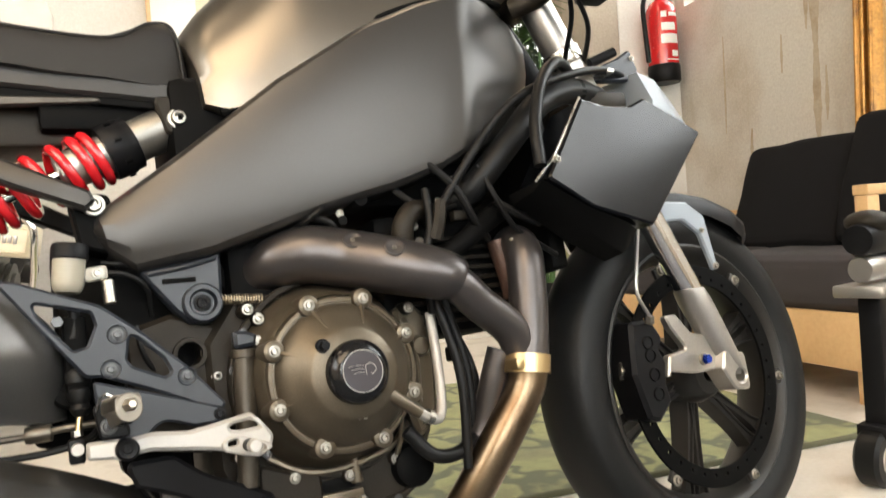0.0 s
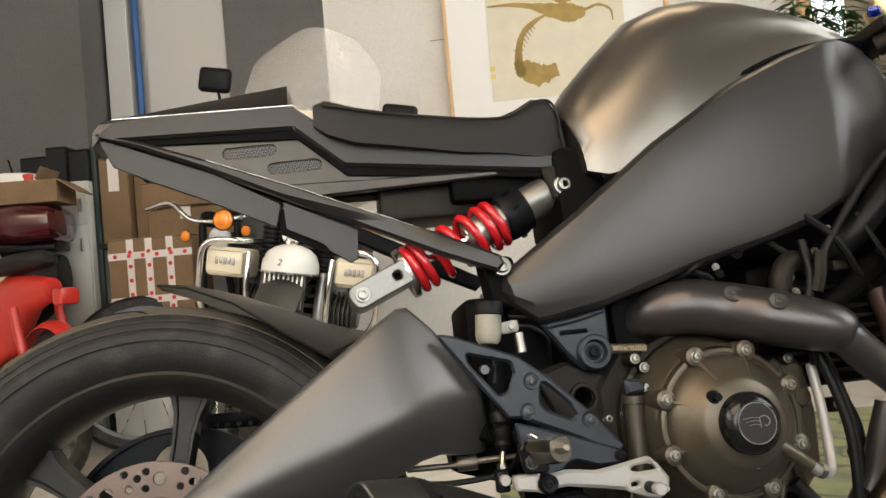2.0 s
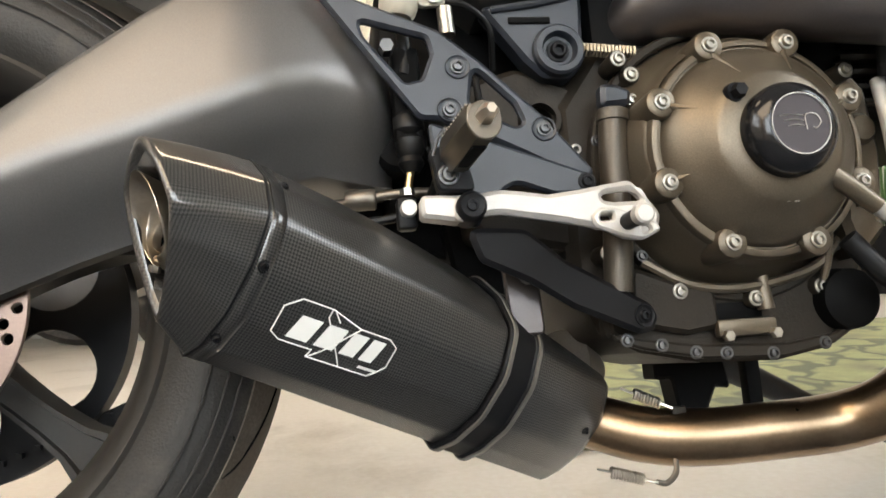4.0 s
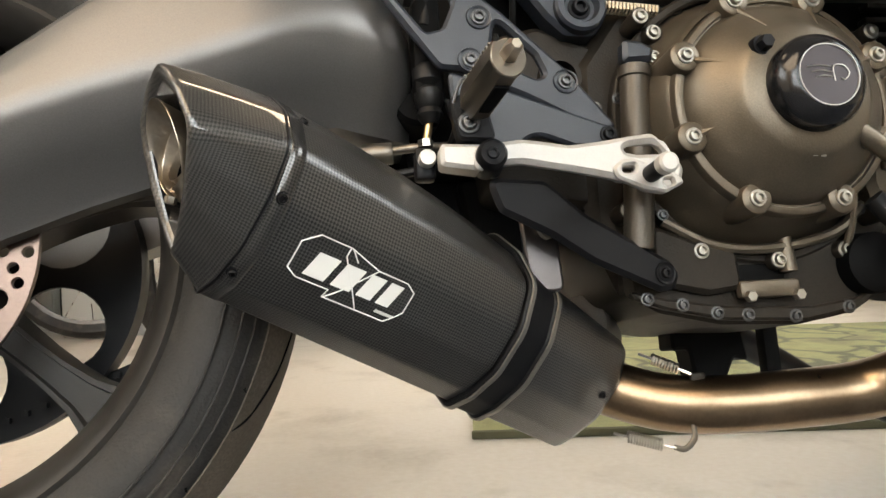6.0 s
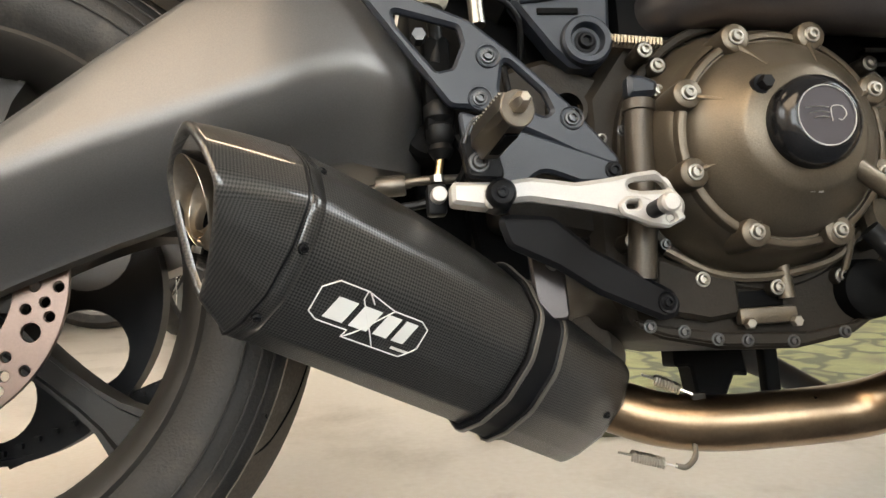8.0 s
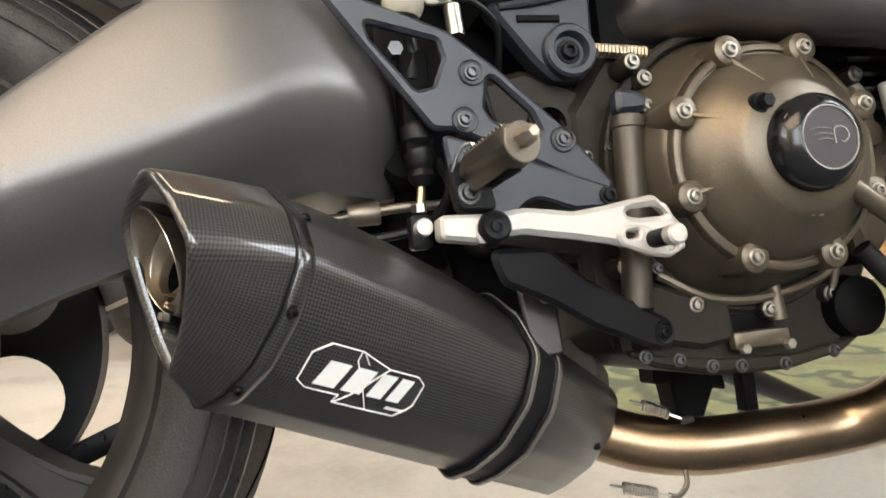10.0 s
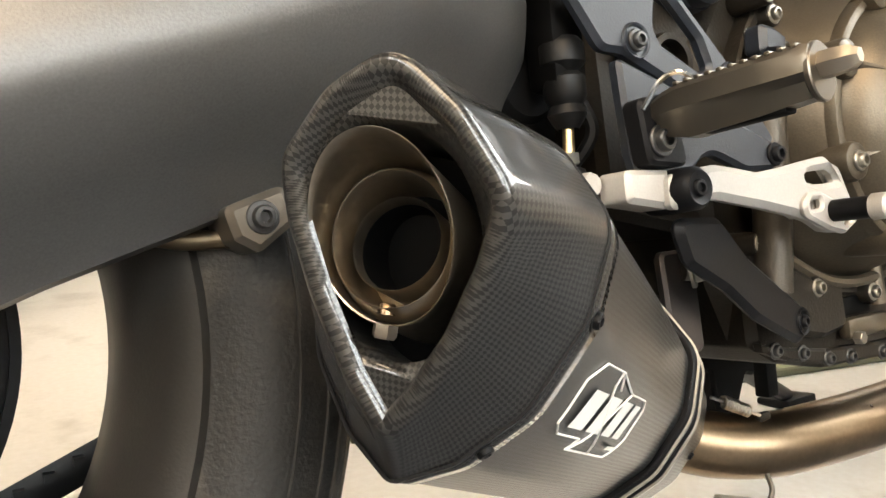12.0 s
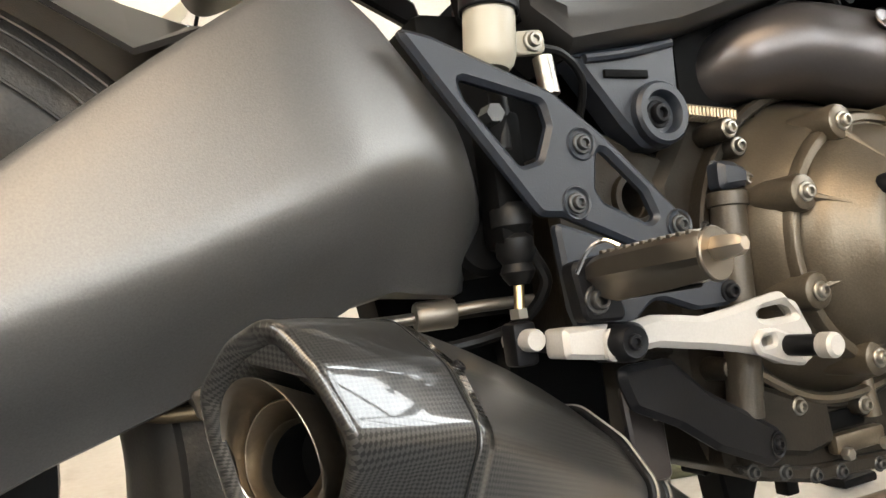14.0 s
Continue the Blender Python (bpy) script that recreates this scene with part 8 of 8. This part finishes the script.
scr.free()
part("windscreen", bm, SCREEN, tour, "tall pale translucent windscreen", smooth=60)
bar("handlebar", [(-0.36, 0.42, 1.0), (-0.28, 0.34, 1.03), (-0.1, 0.2, 0.98), (0.1, 0.2, 0.98), (0.28, 0.34, 1.03), (0.36, 0.42, 1.0)], 0.012, CHROME, tour)
part("fuel_tank", loft([[(w * math.cos(a), y, 0.88 + h * math.sin(a)) for a in [TAU * k / 16 for k in range(16)]] for y, w, h in ((0.32, 0.06, 0.05), (0.4, 0.13, 0.1), (0.6, 0.14, 0.11), (0.78, 0.07, 0.06))]), CREAM_OLD, tour, smooth=60)
part("saddle", box(-0.13, 0.13, 0.75, 1.2, 0.76, 0.84, 0.03, 3), SEAT, tour, "black saddle")
part("engine_block", box(-0.11, 0.11, 0.16, 0.6, 0.25, 0.72, 0.02, 2), CYLB, tour)
bm = spoked_wheel(tour, pose(0, 1.25, 0.335, 0, 90, 0), 0.33, 0.12)
bar("stand", [(-0.1, 0.6, 0.3), (-0.22, 0.62, 0.06)], 0.012, BLACK, tour)
mr = bar("mirror_stalk", [(-0.3, 0.35, 1.03), (-0.4, 0.42, 1.2), (-0.475, 0.45, 1.385)], 0.006, BLACK, tour)
part("mirror_head", box(-0.55, -0.42, 0.43, 0.47, 1.36, 1.46, 0.019, 3), BLACK, mr, "black mirror head", smooth=60)

mr = bar("mirror_stalk", [(0.3, 0.35, 1.03), (0.31, 0.28, 1.15), (0.295, 0.2, 1.25)], 0.006, BLACK, tour)
part("mirror_head", box(0.225, 0.355, 0.17, 0.21, 1.225, 1.325, 0.019, 3), BLACK, mr, "black mirror head", smooth=60)

# small chrome-trimmed motorcycle behind it
sm = thing("small_motorcycle", "small vintage motorcycle with chrome handlebar and round headlamp", "motorcycle", -1.26, 2.1, 0.0, -90)
lensed("headlamp", (0.02, 0.0, 0.84), 0.05, (1, -0.35, 0.0), LENS, sm, "round chrome headlamp")
bar("handlebar", [(-0.06, 0.32, 0.99), (-0.03, 0.2, 1.0), (0.0, 0.1, 0.92), (0.0, -0.1, 0.92), (-0.03, -0.2, 1.0), (-0.08, -0.32, 0.99)], 0.011, CHROME, sm, "chrome handlebar")
for y in (0.11, -0.13):
    lensed("indicator", (0.03, y, 0.86), 0.022, (1, -0.3, 0), ORANGE, sm)
for y in (0.07, -0.07):
    bar("fork_leg", [(0.0, y, 0.9), (0.12, y, 0.3)], 0.016, BLACK, sm)
    part("gauge", lathe([(0.0, 0.0), (0.035, 0.0), (0.037, 0.03), (0.0, 0.032)], 20, pose(-0.02, y * 0.7, 0.91, 0, -30, 0)), BLACK, sm)
spoked_wheel(sm, pose(0.13, 0, 0.29, 90, 0, 0), 0.29, 0.07)
spoked_wheel(sm, pose(-0.62, 0, 0.29, 90, 0, 0), 0.29, 0.07)
part("fuel_tank", loft([[(x, w * math.cos(a), 0.76 + h * math.sin(a)) for a in [TAU * k / 16 for k in range(16)]] for x, w, h in ((-0.08, 0.04, 0.04), (-0.15, 0.1, 0.08), (-0.35, 0.11, 0.085), (-0.5, 0.05, 0.05))]), BLACK, sm, smooth=60)
part("saddle", box(-0.8, -0.45, -0.1, 0.1, 0.7, 0.78, 0.03, 3), SEAT, sm)
part("engine", box(-0.5, -0.15, -0.1, 0.1, 0.25, 0.62, 0.03, 2), CYLB, sm)
bar("frame_tube", [(-0.05, 0, 0.75), (-0.2, 0, 0.3), (-0.4, 0, 0.25), (-0.62, 0, 0.29)], 0.016, BLACK, sm)

# spare wire wheel leaning by the boxes
sw = thing("spare_wheel", "spare black tyred wire wheel leaning against cartons", "wheel", -1.66, 2.2, 0.0, 15)
spoked_wheel(sw, pose(0, 0.06, 0.325, 80, 0, 0), 0.325, 0.06)

# red moped with cream leg shield
mop = thing("red_moped", "red step-through moped with cream leg shield and black seat", "moped", -2.1, 2.0, 0.0, 150)
mop.matrix_world = mop.matrix_world @ Matrix.Diagonal((0.72, 0.72, 1.02, 1))
part("leg_shield", loft([[(x + 0.02 * math.cos(a) - 0.12 * abs(math.sin(a)) ** 1.5, w * math.sin(a), z) for a in [(-1 + 2 * k / 12) * math.pi / 2 for k in range(13)]] + [(x - 0.012 + 0.02 * math.cos(a) - 0.12 * abs(math.sin(a)) ** 1.5, (w - 0.006) * math.sin(a), z) for a in [(1 - 2 * k / 12) * math.pi / 2 for k in range(13)]] for x, z, w in ((0.33, 0.87, 0.1), (0.35, 0.8, 0.17), (0.36, 0.65, 0.2), (0.33, 0.5, 0.21), (0.27, 0.36, 0.19), (0.2, 0.28, 0.12))]), CREAM_OLD, mop, "cream plastic leg shield", smooth=60)
part("steering_cover", loft([[(x, w * math.cos(a), z + h * math.sin(a)) for a in [TAU * k / 14 for k in range(14)]] for x, z, w, h in ((0.45, 0.9, 0.05, 0.05), (0.4, 0.91, 0.09, 0.06), (0.3, 0.92, 0.08, 0.05), (0.22, 0.93, 0.04, 0.03))]), REDP, mop, "red handlebar cover", smooth=60)
bar("handlebar", [(0.25, 0.3, 0.95), (0.3, 0.15, 0.94), (0.32, 0.0, 0.93), (0.3, -0.15, 0.94), (0.25, -0.3, 0.95)], 0.012, REDP, mop)
for y in (0.29, -0.29):
    bar("grip", [(0.25, y, 0.95), (0.22, y * 1.3, 0.955)], 0.016, HOSE, mop)
    st_ = bar("mirror_stalk", [(0.28, y * 0.6, 0.95), (0.25, y * 0.75, 1.0), (0.2, y * 1.0, 1.01)], 0.004, CHROME, mop)
    part("mirror_head", box(0.18, 0.2, y - 0.045, y + 0.045, 0.975, 1.03, 0.008, 2), CHROME, st_, "chrome mirror head")
    lensed("indicator", (0.4, y * 0.55, 0.93), 0.026, (1, 0, 0), ORANGE, mop)
    bar("fork_leg", [(0.42, 0.06 if y > 0 else -0.06, 0.62), (0.46, 0.06 if y > 0 else -0.06, 0.28)], 0.02, REDP, mop)
    bar("rear_shock", [(-0.32, 0.12 if y > 0 else -0.12, 0.62), (-0.45, 0.12 if y > 0 else -0.12, 0.3)], 0.022, REDP, mop, "red rear shock absorber")
lensed("headlamp", (0.45, 0, 0.9), 0.06, (1, 0, 0), LENS, mop)
part("body", loft([[(x, w * math.cos(a), z + h * math.sin(a)) for a in [TAU * k / 16 for k in range(16)]] for x, z, w, h in ((0.3, 0.46, 0.05, 0.06), (0.15, 0.44, 0.06, 0.07), (0.04, 0.56, 0.075, 0.15), (-0.12, 0.6, 0.085, 0.15), (-0.3, 0.67, 0.08, 0.07), (-0.48, 0.68, 0.05, 0.04))]), REDP, mop, "red body shell", smooth=60)
for y in (-0.08, 0.08):
    part("side_cover", lathe([(0.0, 0.014), (0.05, 0.012), (0.06, 0.0), (0.06, -0.02)], 24, along((-0.02, y * 1.05, 0.57), (0, y, 0))), CREAM_OLD, mop, "round cream side cover")
part("seat", loft([[(x, w * math.cos(a), z + h * math.sin(a)) for a in [TAU * k / 14 for k in range(14)]] for x, z, w, h in ((0.1, 0.765, 0.05, 0.02), (0.02, 0.775, 0.085, 0.03), (-0.2, 0.785, 0.1, 0.038), (-0.4, 0.79, 0.09, 0.034), (-0.46, 0.79, 0.04, 0.015))]), SEAT, mop, "black seat", smooth=60)
part("tail_lamp", box(-0.62, -0.54, -0.05, 0.05, 0.62, 0.68, 0.012, 2), REDP, mop, "red tail lamp")
bm = guard(0.28, 0.06, 30, 170, crown=0.02)
bm.transform(pose(-0.45, 0, 0.27, 0, 0, -90))
part("rear_mudguard", bm, REDP, mop, "red rear mudguard")
spoked_wheel(mop, pose(0.46, 0, 0.27, 90, 0, 0), 0.27, 0.06)
spoked_wheel(mop, pose(-0.45, 0, 0.27, 90, 0, 0), 0.27, 0.06)
part("engine", box(-0.15, 0.2, -0.08, 0.08, 0.2, 0.4, 0.03, 2), CYLB, mop)
bar("stand", [(-0.1, 0.12, 0.25), (-0.15, 0.16, 0.0)], 0.01, BLACK, mop)

# dark red scooter with a top box behind the moped
sc = thing("scooter", "dark red scooter with a gloss top box behind the moped", "scooter", -2.16, 2.36, 0.0, 190)
part("top_box", loft([[(x, w * math.cos(a) / max(abs(math.cos(a)), abs(math.sin(a))) * (0.86 if abs(abs(math.cos(a)) - abs(math.sin(a))) < 0.1 else 1), 0.985 + h * math.sin(a) / max(abs(math.cos(a)), abs(math.sin(a))) * (0.86 if abs(abs(math.cos(a)) - abs(math.sin(a))) < 0.1 else 1)) for a in [TAU * k / 16 for k in range(16)]] for x, w, h in ((-0.14, 0.13, 0.05), (-0.12, 0.17, 0.075), (0.0, 0.18, 0.085), (0.12, 0.17, 0.08), (0.15, 0.13, 0.06))]), DARKRED, sc, "dark red gloss top box", smooth=50)
part("rack", box(-0.12, 0.3, -0.1, 0.1, 0.87, 0.895, 0.006), BLACK, sc)
part("body", loft([[(x, w * math.cos(a), z + h * math.sin(a)) for a in [TAU * k / 16 for k in range(16)]] for x, z, w, h in ((-0.12, 0.75, 0.1, 0.1), (0.05, 0.7, 0.16, 0.2), (0.4, 0.62, 0.17, 0.22), (0.55, 0.5, 0.12, 0.14))]), BLACK, sc, smooth=60)
spoked_wheel(sc, pose(0.05, 0, 0.24, 90, 0, 0), 0.24, 0.1)
spoked_wheel(sc, pose(0.55, 0, 0.24, 90, 0, 0), 0.24, 0.1)
bar("steering_post", [(0.5, 0, 0.45), (0.5, 0, 0.6), (0.45, 0, 0.95)], 0.05, BLACK, sc)


def carton(name, label, u0, u1, v0, v1, z0, z1, tape=None, turn=0.0, group="cartons in the store corner", mat=None):
    """A closed cardboard box: shell, two top flaps with a gap, packing tape."""
    ob = thing(name, label, "box", (u0 + u1) / 2, (v0 + v1) / 2, z0, turn, group)
    w, d, h = (u1 - u0) / 2, (v1 - v0) / 2, z1 - z0
    part("shell", box(-w, w, -d, d, 0, h - 0.006, 0.004, 1), mat or BOXCARD, ob)
    part("flap", box(-w + 0.001, w - 0.001, -d + 0.001, -0.002, h - 0.005, h, 0.001, 1), mat or BOXCARD, ob)
    part("flap", box(-w + 0.001, w - 0.001, 0.002, d - 0.001, h - 0.005, h, 0.001, 1), mat or BOXCARD, ob)
    if tape == "plain":
        part("packing_tape", box(-0.025, 0.025, -d - 0.001, -d + 0.002, h * 0.6, h, 0), TAPE, ob)
    return ob


cab = thing("metal_cabinet", "cream painted steel cabinet with two doors", "cabinet", -2.15, 2.68, 0.0)
part("body", box(-0.155, 0.155, -0.13, 0.14, 0.0, 1.195, 0.005), STEELP, cab)
part("door", box(-0.15, 0.15, -0.142, -0.131, 0.995, 1.185, 0.003), STEELP, cab)
part("door", box(-0.15, 0.15, -0.142, -0.131, 0.06, 0.988, 0.003), STEELP, cab)
for z in (1.08, 0.9):
    part("handle", box(0.11, 0.125, -0.152, -0.14, z - 0.03, z + 0.03, 0.003), ALU, cab)
BLKBOX = material("black_storage_box", (0.006, 0.006, 0.007), 0.5, gloss=0.3)
carton("storage_box", "low black storage box on top of the cabinet", -2.31, -2.185, 2.56, 2.78, 1.195, 1.325, group="black boxes on the cabinet", mat=BLKBOX)
carton("storage_box", "tall black storage box on top of the cabinet", -2.183, -2.09, 2.55, 2.8, 1.195, 1.362, group="black boxes on the cabinet", mat=BLKBOX)
carton("storage_box", "tall black storage box on top of the cabinet", -2.088, -1.995, 2.57, 2.8, 1.195, 1.345, group="black boxes on the cabinet", mat=BLKBOX)
shf = thing("steel_shelf", "dark green steel shelf rack holding cardboard cartons", "shelf", -1.98, 2.6, 0.0)
for x in (0.0, 0.62):
    for y in (0.0, 0.36):
        part("post", box(x - 0.012, x + 0.012, y - 0.012, y + 0.012, 0, 1.36 if x == 0 else 0.9, 0.002), SHELFM, shf)
for z in (0.12, 0.5, 0.9):
    part("board", box(-0.012, 0.632, -0.012, 0.372, z - 0.025, z, 0.002), SHELFM, shf)
for u0, u1, v0, v1, z0, z1, lab, tp in ((-1.965, -1.83, 2.6, 2.8, 0.9, 1.3, "tall narrow cardboard carton on the steel shelf", "plain"), (-1.825, -1.765, 2.65, 2.8, 0.9, 1.26, "slim worn cardboard carton on the steel shelf", None), (-1.76, -1.4, 2.62, 2.92, 0.9, 1.045, "wide cardboard carton under another on the shelf", "plain"), (-1.775, -1.38, 2.6, 2.92, 1.045, 1.165, "wide cardboard carton stacked below the backpack", None), (-1.93, -1.72, 2.62, 2.9, 0.5, 0.66, "cardboard carton on the lower shelf", None)):
    carton("carton", lab, u0, u1, v0, v1, z0, z1, tp)
# made-up support for the carton above, pale to match the background
carton("added_pale_block", "pale block added on the floor under the dotted carton", -1.83, -1.44, 2.3, 2.56, 0.0, 0.5, mat=STEELP)
tb = carton("carton", "cardboard carton wrapped in white tape with red dots", -1.81, -1.45, 2.3, 2.55, 0.5, 0.89)
for k, (x0, x1, z0, z1) in enumerate(((-0.1, -0.07, 0, 0.385), (-0.02, 0.01, 0, 0.385), (0.07, 0.1, 0, 0.385), (-0.18, 0.18, 0.3, 0.33), (-0.18, 0.18, 0.11, 0.14))):
    part("dotted_tape", box(x0, x1, -0.127 - 0.0007 * (k > 2), -0.124, z0, z1, 0), TAPE, tb)
    L_ = max(x1 - x0, z1 - z0)
    for j in range(int(L_ / 0.06)):
        p = (((x0 + x1) / 2, -0.1285, z0 + 0.03 + 0.06 * j) if z1 - z0 > x1 - x0 else (x0 + 0.03 + 0.06 * j, -0.1285, (z0 + z1) / 2))
        part("red_dot", lathe([(0.0, 0.0), (0.009, 0.0), (0.009, -0.001)], 10, along(p, OUT)), RED_INK, tb)
# backpack on the cartons
bp_ = thing("backpack", "crumpled black fabric backpack lying on the cartons", "bag", -1.6, 2.72, 1.165)
part("bag_body", cushion(-0.12, 0.1, -0.08, 0.1, 0.0, 0.13, 0.03, 7), CLOTH, bp_, smooth=60)
part("pocket", cushion(-0.08, 0.06, -0.11, -0.06, 0.0, 0.08, 0.015, 9), CLOTH, bp_, smooth=60)
bar("strap", [(-0.12, -0.05, 0.08), (-0.16, -0.1, 0.03), (-0.14, -0.11, 0.004)], 0.007, CLOTH, bp_)
hm = thing("folded_jacket", "black and red folded jacket on the cartons", "clothing", -1.44, 2.7, 1.165)
part("cloth", cushion(-0.06, 0.12, -0.1, 0.12, 0.0, 0.07, 0.02, 11), CLOTH, hm, smooth=60)
part("red_panel", cushion(-0.05, 0.08, -0.105, -0.05, 0.005, 0.035, 0.008, 12), REDP, hm, smooth=60)
# open carton on the top box
oc = thing("open_carton", "open cardboard carton with flaps up holding white and red packets", "box", -2.14, 2.33, 1.07, 5)
for a, b_, c, d in ((-0.15, 0.15, -0.1, -0.094), (-0.15, 0.15, 0.094, 0.1), (-0.15, -0.144, -0.094, 0.094), (0.144, 0.15, -0.094, 0.094)):
    part("side", box(a, b_, c, d, 0, 0.095, 0.001, 1), BOXCARD, oc)
part("bottom", box(-0.144, 0.144, -0.094, 0.094, 0, 0.006, 0), BOXCARD, oc)
part("flap", box(0, 0.1, -0.09, 0.09, -0.003, 0.003, 0.001, 1), BOXCARD, oc, m=pose(0.147, 0, 0.095, 0, 35, 0))
part("flap", box(0, 0.06, -0.09, 0.09, -0.003, 0.003, 0.001, 1), BOXCARD, oc, m=pose(0.06, 0.0, 0.1, 0, -60, 0))
part("packet", cushion(-0.13, 0.06, -0.08, 0.06, 0.03, 0.135, 0.02, 21), WHITEP, oc, "white packet", smooth=60)
part("packet", cushion(0.0, 0.05, -0.085, -0.03, 0.08, 0.13, 0.01, 22), REDP, oc, "red packet", smooth=60)
bar("stick", [(-0.02, -0.06, 0.05), (-0.05, -0.07, 0.19)], 0.004, BLACK, oc)
# blue rack at the wall
rk = thing("blue_rack", "blue painted steel rack against the grey wall", "rack", -2.64, 2.72, 0.0)
for x in (0.0, -0.24):
    part("upright", box(x - 0.018, x + 0.018, -0.02, 0.02, 0, 1.62, 0.003), BLUEP, rk)
for z in (0.4, 0.95, 1.42):
    part("cross_bar", box(-0.222, -0.018, -0.012, 0.012, z - 0.012, z + 0.012, 0.002), BLUEP, rk)
bar("brace", [(-0.22, 0.0, 1.36), (-0.03, 0.0, 1.0)], 0.008, BLUEP, rk)
